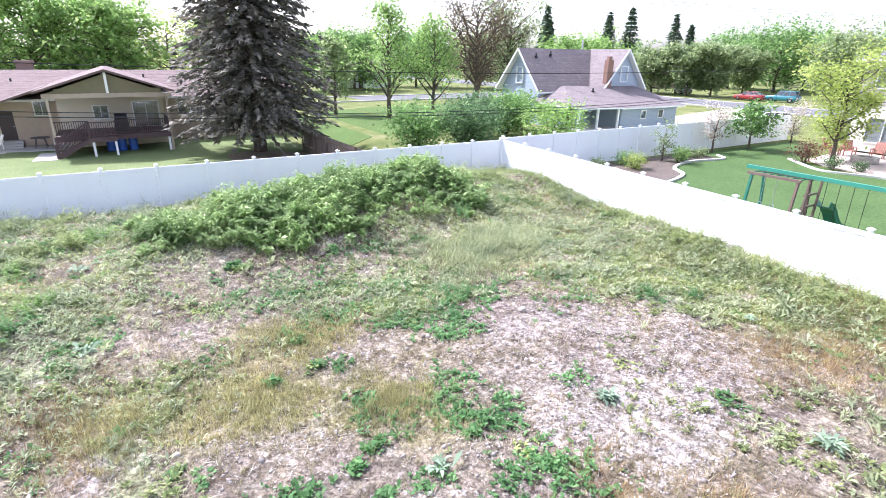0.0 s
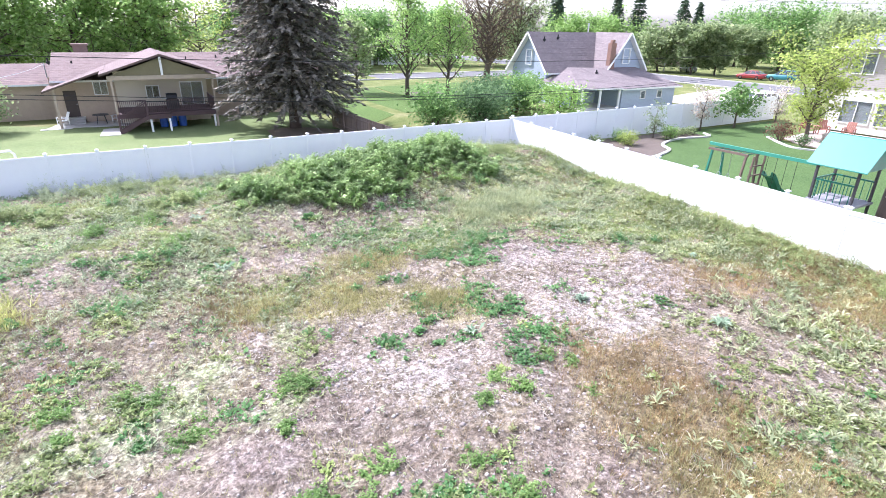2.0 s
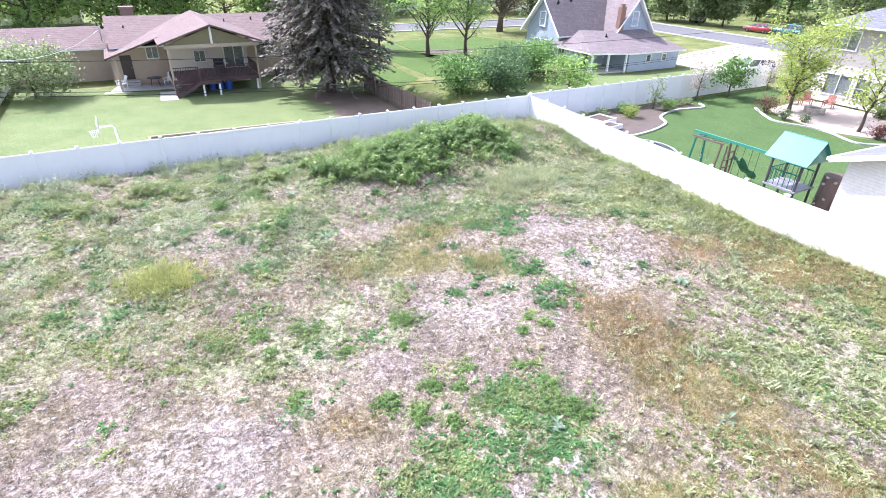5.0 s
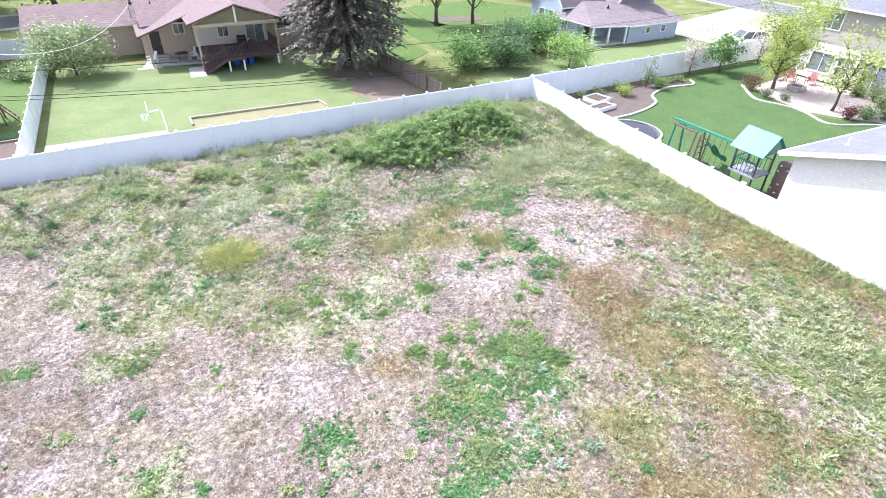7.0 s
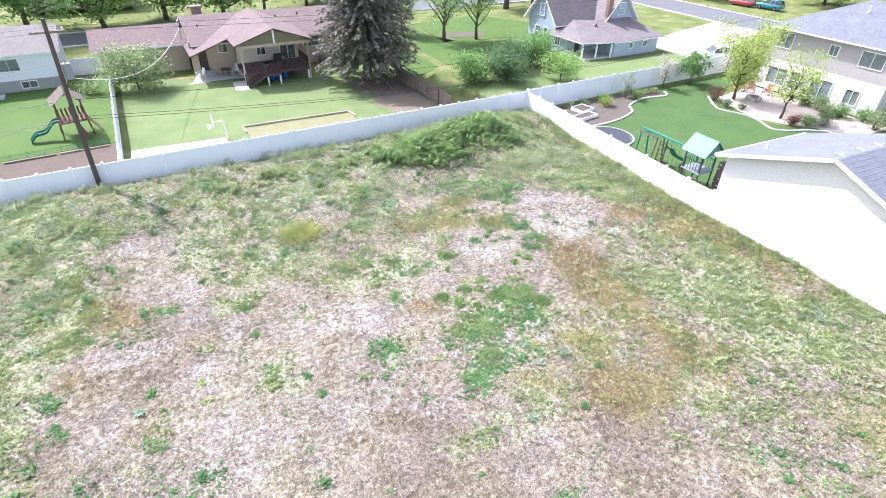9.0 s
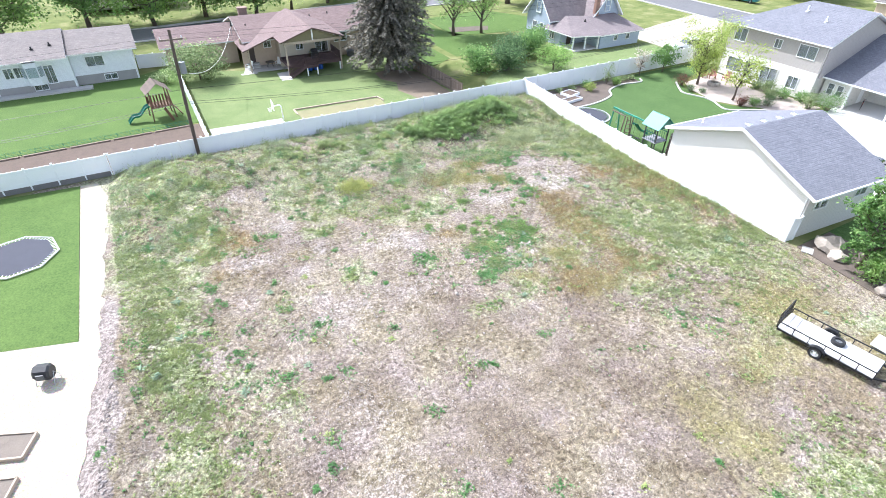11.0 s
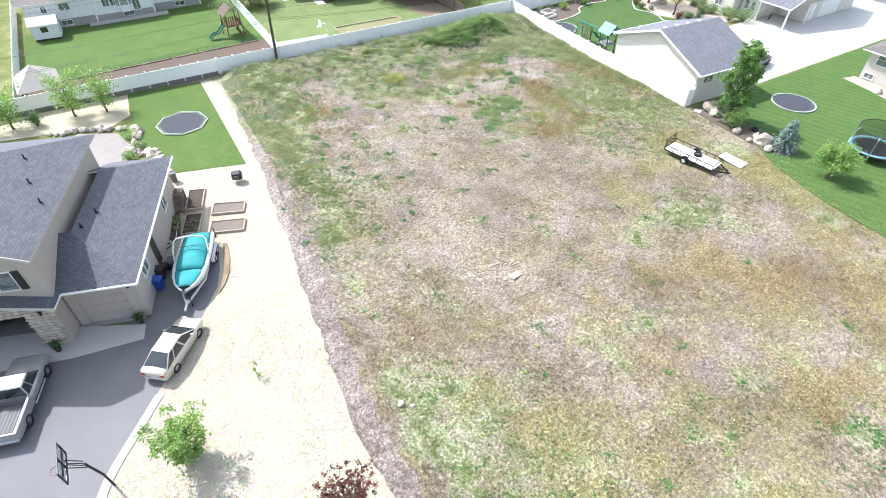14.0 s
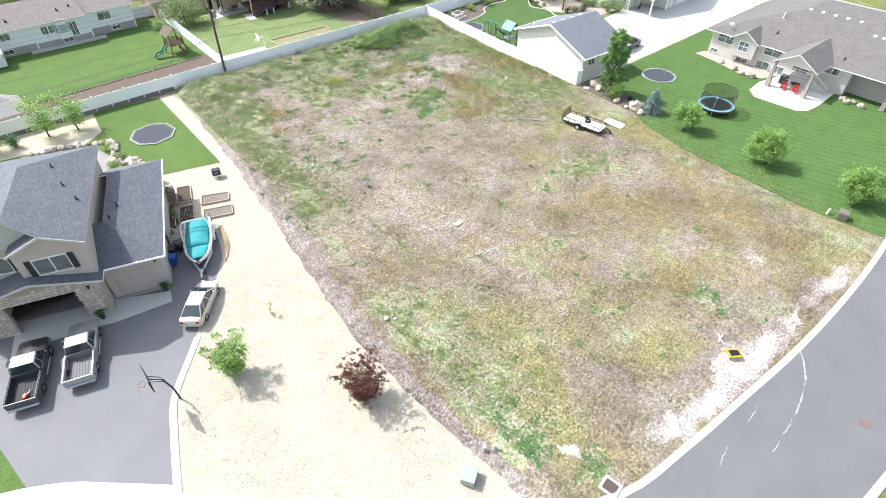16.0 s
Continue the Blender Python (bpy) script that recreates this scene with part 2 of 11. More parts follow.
def clip_poly(poly, v0, v1, v):
    """The piece of a convex outline with v between v0 and v1."""
    for lim, sign in ((v0, 1), (v1, -1)):
        out = []
        for i, p in enumerate(poly):
            q = poly[(i + 1) % len(poly)]
            a, b = sign * (v(p) - lim), sign * (v(q) - lim)
            if a >= -1e-9:
                out.append(p)
            if (a > 1e-9 and b < -1e-9) or (a < -1e-9 and b > 1e-9):
                out.append(p.lerp(q, a / (a - b)))
        poly = out
        if len(poly) < 3:
            return []
    return poly


def roof_plane(bm, poly, course=0.32, thick=0.14, lift=0.007):
    """A convex roof plane, its first two corners on the eave: lapped courses above, boards and fascia below."""
    uvl = bm.loops.layers.uv.verify()
    poly = [Vector(p) for p in poly]
    e = (poly[1] - poly[0]).normalized()
    nrm = e.cross(poly[-1] - poly[0]).normalized()
    up = nrm.cross(e)
    if nrm.z < 0:
        nrm, up = -nrm, -up if (-up).z > 0 else up
    if up.z < 0:
        up = -up
    o = poly[0]

    def h(p):
        return (p - o).dot(up)

    top = max(h(p) for p in poly)
    k, last = 0, None
    while k * course < top - 1e-4:
        piece = clip_poly(poly, k * course, min((k + 1) * course, top), h)
        if len(piece) >= 3:
            vs = [bm.verts.new(p + nrm * (lift * max(0.0, 1 - (h(p) - k * course) / (min((k + 1) * course, top) - k * course)))) for p in piece]
            try:
                f = bm.faces.new(vs)
                for l in f.loops:
                    q = l.vert.co - o
                    l[uvl].uv = (q.dot(e), q.dot(up))
                lower = [v for v, p in zip(vs, piece) if abs(h(p) - k * course) < 1e-5]
                if last and len(last) == 2 and len(lower) == 2:
                    if (last[0].co - lower[0].co).length > (last[0].co - lower[1].co).length:
                        lower.reverse()
                    bm.faces.new((last[0], last[1], lower[1], lower[0]))
                last = [v for v, p in zip(vs, piece) if abs(h(p) - (k + 1) * course) < 1e-5]
            except ValueError:
                pass
        k += 1
    low = [bm.verts.new(p - Vector((0, 0, thick))) for p in poly]
    high = [bm.verts.new(p) for p in poly]
    f = bm.faces.new(low)
    f.material_index = 1
    for i in range(len(poly)):
        j = (i + 1) % len(poly)
        f = bm.faces.new((low[i], low[j], high[j], high[i]))
        f.material_index = 1
    bmesh.ops.remove_doubles(bm, verts=bm.verts[:], dist=0.002)
    return bm


def shade_flat_normals(bm):
    bmesh.ops.recalc_face_normals(bm, faces=bm.faces[:])
    return bm


WALL_POSE = {}


def window_unit(wall, u0, u1, z0, z1, out, cols=2, rows=1, trim=TRIM_WHITE, depth=0.09, glass=None):
    """A window in the wall's own frame (u along, y outward = -y): frame with mullions, and panes."""
    bm, w = B(), 0.07
    y0, y1 = -depth * 0.4, depth * 0.6
    box(bm, u0 - w, y0 - 0.03, z0 - w, u1 + w, y1, z0)
    box(bm, u0 - w, y0 - 0.03, z1, u1 + w, y1, z1 + w)
    box(bm, u0 - w, y0 - 0.03, z0, u0, y1, z1)
    box(bm, u1, y0 - 0.03, z0, u1 + w, y1, z1)
    bmesh.ops.remove_doubles(bm, verts=bm.verts[:], dist=0.001)
    win = part("window", bm, trim, wall.parent)
    win.matrix_local = WALL_POSE[wall.name]
    for i in range(1, cols):
        x, bm = u0 + (u1 - u0) * i / cols, B()
        box(bm, x - 0.025, y0, z0, x + 0.025, y1 - 0.02, z1)
        part("mullion", bm, trim, win)
    for i in range(1, rows):
        z, bm = z0 + (z1 - z0) * i / rows, B()
        box(bm, u0, y0 + 0.004, z - 0.02, u1, y1 - 0.024, z + 0.02)
        part("glazing_bar", bm, trim, win)
    for i in range(cols):
        bm = B()
        a, b = u0 + (u1 - u0) * i / cols, u0 + (u1 - u0) * (i + 1) / cols
        box(bm, a + 0.01, 0.02, z0 + 0.005, b - 0.01, 0.03, z1 - 0.005)
        pane = part("pane", bm, glass or GLASS, win)
        pane.visible_shadow = False
    return win


def wall_run(house, a, b, z0, z1, material, openings=(), thick=0.2, gable=None, name="wall", trim=TRIM_WHITE):
    """One straight wall of a house from a to b (outside on the right of the way), with real openings.
    openings: (u0, u1, z0, z1, kind, cols, rows); gable: (u, z) of the peak."""
    a, b = Vector((*a, 0)), Vector((*b, 0))
    length = (b - a).length
    ang = math.degrees(math.atan2(b.y - a.y, b.x - a.x))
    us = sorted({0.004, length - 0.004, *(o[0] for o in openings), *(o[1] for o in openings)})
    zs = sorted({z0, z1, *(o[2] for o in openings), *(o[3] for o in openings)})
    bm = B()
    for u, u2 in zip(us, us[1:]):
        run = None
        for z, z2 in zip(zs, zs[1:]):
            hole = any(o[0] <= u + 1e-6 and o[1] >= u2 - 1e-6 and o[2] <= z + 1e-6 and o[3] >= z2 - 1e-6 for o in openings)
            if hole:
                if run:
                    box(bm, u, 0, run[0], u2, thick, run[1])
                run = None
            else:
                run = (run[0], z2) if run else (z, z2)
        if run:
            box(bm, u, 0, run[0], u2, thick, run[1])
    if gable:
        g = [(0.004, z1), (length - 0.004, z1), gable]
        lo = [bm.verts.new((u, 0, z)) for u, z in g]
        hi = [bm.verts.new((u, thick, z)) for u, z in g]
        bm.faces.new(lo)
        bm.faces.new(hi[::-1])
        for i in range(3):
            j = (i + 1) % 3
            bm.faces.new((lo[j], lo[i], hi[i], hi[j]))
    bmesh.ops.remove_doubles(bm, verts=bm.verts[:], dist=0.001)
    w = part(name, bm, material, house)
    w.matrix_local = WALL_POSE[w.name] = pose(a.x, a.y, 0, 0, 0, ang)
    for o in openings:
        kind = o[4]
        if kind == "win":
            window_unit(w, o[0], o[1], o[2], o[3], 1, *(o[5:7] if len(o) > 5 else (2, 1)), trim=trim)
        elif kind == "door":
            bm = B()
            box(bm, o[0], 0.05, o[2], o[1], 0.1, o[3])
            for zz in (0.15, 0.55):
                box(bm, o[0] + 0.12, 0.035, o[2] + (o[3] - o[2]) * zz, o[1] - 0.12, 0.05, o[2] + (o[3] - o[2]) * (zz + 0.33))
            d = part("door", bm, o[5] if len(o) > 5 else TRIM_WHITE, house)
            d.matrix_local = WALL_POSE[w.name]
            bm = B()
            tube(bm, [(o[1] - 0.1, 0.0, o[2] + 1.0), (o[1] - 0.1, 0.05, o[2] + 1.0)], 0.03)
            part("door_handle", bm, STEEL, d)
        elif kind == "garage":
            bm = B()
            rows = 4
            for i in range(rows):
                za, zb = o[2] + (o[3] - o[2]) * i / rows, o[2] + (o[3] - o[2]) * (i + 1) / rows
                box(bm, o[0], 0.08, za + 0.008, o[1], 0.13, zb - 0.008)
                for k in range(4):
                    ua, ub = o[0] + (o[1] - o[0]) * (k + 0.1) / 4, o[0] + (o[1] - o[0]) * (k + 0.9) / 4
                    box(bm, ua, 0.065, za + 0.1, ub, 0.08, zb - 0.1)
            part("garage_door", bm, o[5] if len(o) > 5 else TRIM_WHITE, house).matrix_local = WALL_POSE[w.name]
    return w


def roof(house, planes, material, soffit=TRIM_WHITE, course=0.32, label=""):
    bm = B()
    for p in planes:
        roof_plane(bm, p, course)
    bmesh.ops.remove_doubles(bm, verts=bm.verts[:], dist=0.002)
    seen, todo = set(), [bm.verts[:][0]]
    while todo:
        v = todo.pop()
        if v not in seen:
            seen.add(v)
            todo += [e.other_vert(v) for e in v.link_edges]
    if len(seen) == len(bm.verts):
        return part("roof", bm, [material, soffit], house, label)
    bm.free()
    for p in planes:
        bm = B()
        roof_plane(bm, p, course)
        bmesh.ops.remove_doubles(bm, verts=bm.verts[:], dist=0.002)
        slope = part("roof_slope", bm, [material, soffit], house, label)
    return slope

# ---- ground ----
def smoothstep(a, b, x):
    t = np.clip((np.asarray(x, float) - a) / (b - a), 0, 1)
    return t * t * (3 - 2 * t)


def bump2(x, y, cx, cy, rx, ry):
    return np.exp(-(((np.asarray(x, float) - cx) / rx) ** 2 + ((np.asarray(y, float) - cy) / ry) ** 2))


FENCE_N = 23.3


def fence_x(y):
    """Where the side fence stands."""
    return np.interp(y, (-9.4, 4.0, 23.2), (15.45, 15.2, 16.38))


LATTICE = np.random.RandomState(11).rand(64, 64)


def lattice_noise(x, y, size):
    """Smooth random field, 0 to 1, with blotches of about the given size."""
    x, y = np.asarray(x, float) / size, np.asarray(y, float) / size
    i, j = np.floor(x).astype(int), np.floor(y).astype(int)
    u, v = x - i, y - j
    u, v = u * u * (3 - 2 * u), v * v * (3 - 2 * v)
    g = LATTICE
    a, b_ = g[i % 64, j % 64], g[(i + 1) % 64, j % 64]
    c_, d = g[i % 64, (j + 1) % 64], g[(i + 1) % 64, (j + 1) % 64]
    return (a * (1 - u) + b_ * u) * (1 - v) + (c_ * (1 - u) + d * u) * v


def blotches(x, y, size, seed=0.0):
    x, y = np.asarray(x, float) + 17.3 * seed, np.asarray(y, float) - 9.1 * seed
    n = 0.5 * lattice_noise(x, y, size) + 0.28 * lattice_noise(x + 5.2, y + 1.7, size * 0.47)
    return (n + 0.15 * lattice_noise(x - 3.1, y + 8.4, size * 0.21) + 0.07 * lattice_noise(x + 9, y - 4, size * 0.1))


def height(x, y):
    """The lie of the land: a nearly level lot with mounds, the yards beyond the fence 0.8 m lower."""
    x, y = np.asarray(x, float), np.asarray(y, float)
    lot = smoothstep(-26.2, -24.5, x) * smoothstep(0.0, -0.45, x - fence_x(y)) * smoothstep(23.25, 22.6, y) * smoothstep(-46.2, -43.5, y)
    h = 0.85 * bump2(x, y, 3.2, 17.5, 4.6, 2.6) + 0.85 * bump2(x, y, 8.2, 19.6, 4.4, 2.4) + 0.3 * bump2(x, y, -4, 15.5, 5, 3) + 0.3 * bump2(x, y, 10.5, 18.0, 4, 3)
    h = h + 0.45 * bump2(x, y, -20.5, 18, 5.5, 5) + 0.3 * bump2(x, y, -14, 17, 7, 4) + 0.42 * smoothstep(15.5, 20.5, y)
    h = h + 0.38 * smoothstep(-2.6, -0.5, x - fence_x(y)) * smoothstep(-9.5, -4, y) * smoothstep(23, 17, y)
    rough = 0.35 + 0.65 * smoothstep(-12, 2, y)
    h = h + rough * (0.30 * (blotches(x, y, 2.6, 51) - 0.5) + 0.15 * (blotches(x, y, 0.9, 52) - 0.5))
    edge = np.interp(y, (-43, -36, -27, -18, -10, -2, 5, 13), (-29.0, -29.6, -30.2, -29.4, -28.4, -27.6, -27.0, -26.5))
    berm = smoothstep(0.15, 0.9, x - edge) * smoothstep(3.0, 1.7, x - edge) * smoothstep(6, -2, y) * smoothstep(-45.5, -42, y)
    north = smoothstep(23.4, 24.4, y) * smoothstep(17.0, 13.5, x)
    return lot * h + 0.3 * berm - 0.8 * north


def spaced(fine0, fine1, step, far, grow=1.22):
    a = list(np.arange(fine0, fine1 + 1e-6, step))
    s, v = step, a[-1]
    while v < far:
        s *= grow
        v += s
        a.append(v)
    s, v = step, a[0]
    while v > -far:
        s *= grow
        v -= s
        a.insert(0, v)
    return np.array(a)


# green, bare, straw, rusty and brown patches of the lot: x, y, rx, ry, strength
GREEN = [(-1.0, 1.0, 0.9, 0.7, 1.0), (-3.2, 0.2, 1.2, 0.8, 1.1), (-0.7, -0.5, 0.8, 0.7, 1.0), (-3.2, -2.2, 1.0, 0.9, 1.1), (-4.6, -2.9, 0.6, 0.5, 0.9), (-7.9, 0.1, 0.8, 1.0, 0.9),
         (-6.1, -40.4, 1.2, 0.9, 1.0), (-7.3, -42.5, 1.0, 0.7, 1.0), (-27, -39.9, 1.5, 1.2, 1.2), (-26.1, -37.6, 0.5, 0.5, 1.0), (5.0, 11.4, 1.3, 0.9, 1.0), (-24.5, -43.9, 1.0, 0.7, 0.9)]
LUSH = GREEN[:]
GREEN += [(3, 17.3, 4.5, 2.5, 0.45), (11, 17, 3, 4, 0.7), (-1.8, 9, 1.2, 1.6, 0.7), (-2.5, 14, 1.6, 1.6, 0.8), (-3.4, 18.8, 2, 1.6, 0.9), (-10.9, 4.6, 1.3, 1.0, 0.8), (-12.5, 1.3, 1.0, 1.1, 0.8),
          (-13.6, 6.6, 1.0, 0.8, 0.8), (-4.9, 6.8, 1.0, 0.9, 0.7), (-2.2, 5.9, 0.9, 0.6, 0.6), (-11.8, 14.6, 1.6, 1.4, 0.9), (-18.4, 16.7, 2.0, 1.3, 0.7), (-21.5, 17, 1.8, 2.4, 1.0), (-21, 11.4, 1.4, 2.0, 0.7)]
GREEN += [(-22.1, 7.3, 1.6, 2.0, 0.8), (-24.3, 9, 1.5, 2.8, 0.9), (-23.4, 3, 1.4, 2.6, 0.9), (-23.9, -3, 1.1, 2.6, 0.9), (-24.6, -9, 1.0, 2.4, 0.7), (-25.8, -16.5, 0.8, 2.6, 0.6), (-26.6, -25.6, 1.0, 2.6, 0.9),
          (-26.8, -31, 1.0, 2.5, 0.8), (-26.5, -36.0, 1.0, 2.0, 0.8), (1.5, -22.5, 3.4, 2.2, 0.9), (-5.3, -21.8, 1.4, 1.2, 0.6), (7.4, -24.2, 2.0, 1.4, 0.5), (12, -17, 2.0, 1.2, 0.6), (-3.2, -13.9, 1.2, 1.0, 0.35)]
GREEN += [(9, -5, 3.6, 3.6, 0.55), (12, -8, 2.5, 2.5, 0.6), (6, -9, 4.0, 2.6, 0.5), (12.5, 9.5, 2.4, 3.0, 0.7), (-23.9, -26.3, 1.2, 1.0, 0.6), (-21, -33, 2.6, 3.0, 0.2)]
BARE = [(6.4, 9.3, 1.5, 1.0, 0.8), (8.5, 8.8, 1.6, 0.8, 0.8), (7.0, 6.4, 2.2, 1.9, 0.8), (9.2, 5.2, 1.5, 1.1, 0.7), (5.6, 5.0, 1.8, 1.1, 0.6), (3.2, 9.8, 1.2, 1.8, 0.5), (1.0, 3.4, 2.4, 1.4, 0.5), (-5.5, -0.8, 1.6, 1.2, 0.5), (15.1, 8, 0.6, 1.4, 1.1), (9.8, 6.9, 1.0, 0.8, 0.6),
        (0.9, 7.8, 1.8, 1.2, 0.6), (4.7, 15.4, 0.7, 0.6, 0.9), (-15, 8.9, 1.2, 0.9, 0.9), (-14.9, 6.6, 1.0, 0.9, 0.8), (-18, 5.2, 2.0, 0.8, 0.9), (-15.6, 3.1, 1.2, 0.9, 0.9), (-13.5, 4.7, 0.7, 0.9, 1.0)]
BARE += [(-8, 3.1, 1.2, 1.4, 0.9), (-9.7, 4, 1.2, 0.9, 0.7), (0.3, 5.3, 1.8, 0.9, 0.9), (-2.3, 8, 0.5, 1.3, 0.9), (-17.5, 14, 2.2, 1.0, 0.8), (-9.6, 18.4, 1.6, 0.6, 0.7), (-5.7, 17.3, 1.2, 0.7, 0.8), (-0.75, -1.3, 0.35, 0.9, 1.3),
         (-2.5, -1.3, 0.4, 0.3, 0.9), (-14, -1.5, 4.0, 2.4, 0.6), (-9.6, -1.6, 2.0, 1.2, 0.6), (-7.4, -3.8, 1.0, 0.7, 0.5), (-16.3, -8.7, 1.6, 2.0, 0.65), (-16.8, -13.5, 1.6, 2.0, 0.6)]
BARE += [(-18.3, -19.1, 1.6, 2.0, 0.65), (-16.5, -25.6, 2.0, 1.0, 0.8), (-8.8, -18.9, 0.8, 1.2, 0.7), (1.1, -40.4, 1.6, 1.2, 0.9), (9.7, -40.3, 1.6, 0.8, 0.6), (-16.6, -34.7, 1.2, 0.8, 0.6), (-12.2, -36.1, 0.7, 0.5, 0.7),
         (-24.7, -42.3, 0.5, 1.2, 1.3), (-16.4, -45.8, 2.4, 0.8, 2.2), (-12.6, -46.0, 1.9, 0.8, 2.3), (-7.0, -46.2, 2.6, 0.9, 2.2), (-9.5, -44.9, 1.6, 0.9, 1.6), (-19.2, -44.6, 1.2, 0.6, 1.8), (2, -46.4, 5, 0.6, 1.6)]
STRAW = [(0.2, 9.2, 1.5, 1.4, 1.0), (2.0, 11.2, 1.2, 1.0, 0.9), (2.6, 7.9, 0.9, 1.1, 1.0), (-8.2, 11.5, 1.5, 1.0, 0.5), (13.2, 2, 2.0, 4.0, 0.7), (0.2, -3.4, 1.2, 1.5, 1.1), (0.5, -7, 2.0, 1.3, 0.9), (-2.9, -4.2, 1.2, 0.8, 0.7),
         (-23.8, -10, 1.5, 2.5, 0.7), (-20.8, -33, 3.0, 4.0, 0.75), (-22.5, -38, 2.5, 2.2, 0.8), (-14.5, -41.4, 2.5, 1.5, 0.6), (8, -45.3, 4.0, 1.4, 0.9), (-1.5, -16.5, 2.0, 3.5, 0.5), (12, -27, 2.0, 6.0, 0.8)]
STRAW += [(-23.5, 6, 1.6, 4, 0.5), (13.6, 4, 1.4, 8, 0.5), (4.2, -1.0, 1.5, 3.4, 0.8), (4.5, -5.5, 1.2, 2.0, 0.7), (9, -13, 4.0, 2.5, 0.8), (12, -21, 2.5, 3.0, 0.9), (4, -16, 3.0, 2.0, 0.55), (13, -38.5, 1.5, 5.0, 0.8), (-24.5, -41, 1.6, 1.6, 0.6), (-23.3, -28, 2.0, 2.0, 0.6), (8.5, 14, 2.0, 1.6, 0.8), (-6, -31, 4, 3, 0.35)]
RUST = [(4.8, 3.2, 1.7, 1.3, 0.6), (14.2, 4.0, 0.9, 3.0, 0.45), (4.3, 1.2, 1.7, 1.4, 0.6), (3.9, -2.4, 1.4, 2.6, 0.6), (3.4, -6.2, 1.8, 1.8, 0.6), (12.3, 1.4, 2.0, 1.8, 0.45), (14.6, -1.5, 1.0, 2.5, 0.6), (13.7, -4.5, 1.2, 1.5, 0.5), (11.5, 4.8, 2.2, 1.3, 0.55), (-19, 8.6, 1.6, 1.2, 0.8), (-20.1, 4.8, 1.2, 1.0, 0.6), (-2.5, 9.6, 0.9, 1.3, 0.7),
        (-5.1, 2.9, 1.0, 0.8, 0.7), (-0.4, -6, 2.4, 1.4, 0.8), (-5.6, -26.5, 4.0, 2.5, 0.6), (0.2, -31.3, 4.0, 2.5, 0.8), (5.6, -35.8, 4.0, 2.5, 0.75), (-6.2, -37.9, 3.5, 2.0, 0.6), (4.9, -42.6, 2.5, 1.0, 0.6), (8, -29, 3, 2, 0.6)]
CHALK = [(-14.8, -45.9, 2.2, 0.9, 1.0), (-11.2, -45.1, 1.6, 1.1, 1.0), (-8.0, -46.0, 2.4, 0.9, 0.95), (-18.6, -44.9, 1.0, 0.6, 0.9), (-24.7, -42.3, 0.5, 1.2, 1.1), (3.0, -46.4, 3.4, 0.5, 0.6), (-3.5, -46.5, 1.6, 0.5, 0.7)]
BROWN = [(-8, -5.5, 3.5, 2.5, 0.8), (-6.1, -11.4, 4.0, 2.5, 0.8), (-11.5, -13, 3.0, 2.0, 0.7), (-12.9, -19.2, 2.5, 2.0, 0.8), (-6.7, -20.7, 2.5, 2.0, 0.7), (-20.5, -17, 1.5, 3.0, 0.6), (-19.8, -25.6, 2.0, 2.0, 0.6), (-15.5, -37, 2.0, 2.0, 0.5), (-11, -29, 4, 3, 0.4)]


def warp(x, y):
    return x + 2.4 * (blotches(x, y, 1.8, 3) - 0.5), y + 2.4 * (blotches(x, y, 1.8, 4) - 0.5)


def patches(x, y, table):
    x, y = warp(np.asarray(x, float), np.asarray(y, float))
    return sum(s * bump2(x, y, cx, cy, rx, ry) for cx, cy, rx, ry, s in table)


def in_lot(x, y):
    return smoothstep(-32, -31, x) * smoothstep(0.25, 0.0, x - fence_x(y)) * smoothstep(23.4, 22.9, y) * smoothstep(-49, -48.4, y)


def rubble(x, y):
    """The band of turned stony soil beside the gravel yard, 0 to 1."""
    x, y = np.asarray(x, float), np.asarray(y, float)
    edge = np.interp(y, (-43, -36, -27, -18, -10, -2, 5, 13), (-29.0, -29.6, -30.2, -29.4, -28.4, -27.6, -27.0, -26.5))
    d = x - edge + 1.3 * (blotches(x, y, 2.2, 31) - 0.5)
    wide = np.interp(y, (-43, -34, -27, -18, -5, 3, 7), (0.6, 0.9, 1.4, 1.5, 1.4, 0.9, 0.4))
    return smoothstep(wide + 0.35, wide - 0.35, d) * smoothstep(8, 4, y) * smoothstep(-3, -1, d)


def growth(x, y):
    """How green (0 to 1 or more) the lot is."""
    x, y = np.asarray(x, float), np.asarray(y, float)
    north = smoothstep(-16, 9, y) * 0.22 + 0.07 * smoothstep(9, 15, y) + 0.12
    clump = (blotches(x, y, 3.4, 1) - 0.5) * 1.9
    west = (0.08 + 0.2 * smoothstep(-6, 4, y)) * smoothstep(-19, -24, x) * smoothstep(-45, -38, y) * smoothstep(-26.9, -25.8, x)
    east = 0.18 * smoothstep(5, 11, x) * smoothstep(-46, -40, y)
    ridge = -1.2 * rubble(x, y)
    south = 0.2 * smoothstep(-22, -30, y) + 0.11 * smoothstep(-4, 5, y) * smoothstep(-25, -20, x) * smoothstep(5, 1, x)
    return np.clip(north - 0.12 + clump + west + east + ridge + south + patches(x, y, GREEN) - 0.85 * patches(x, y, BARE), 0, 1.4)


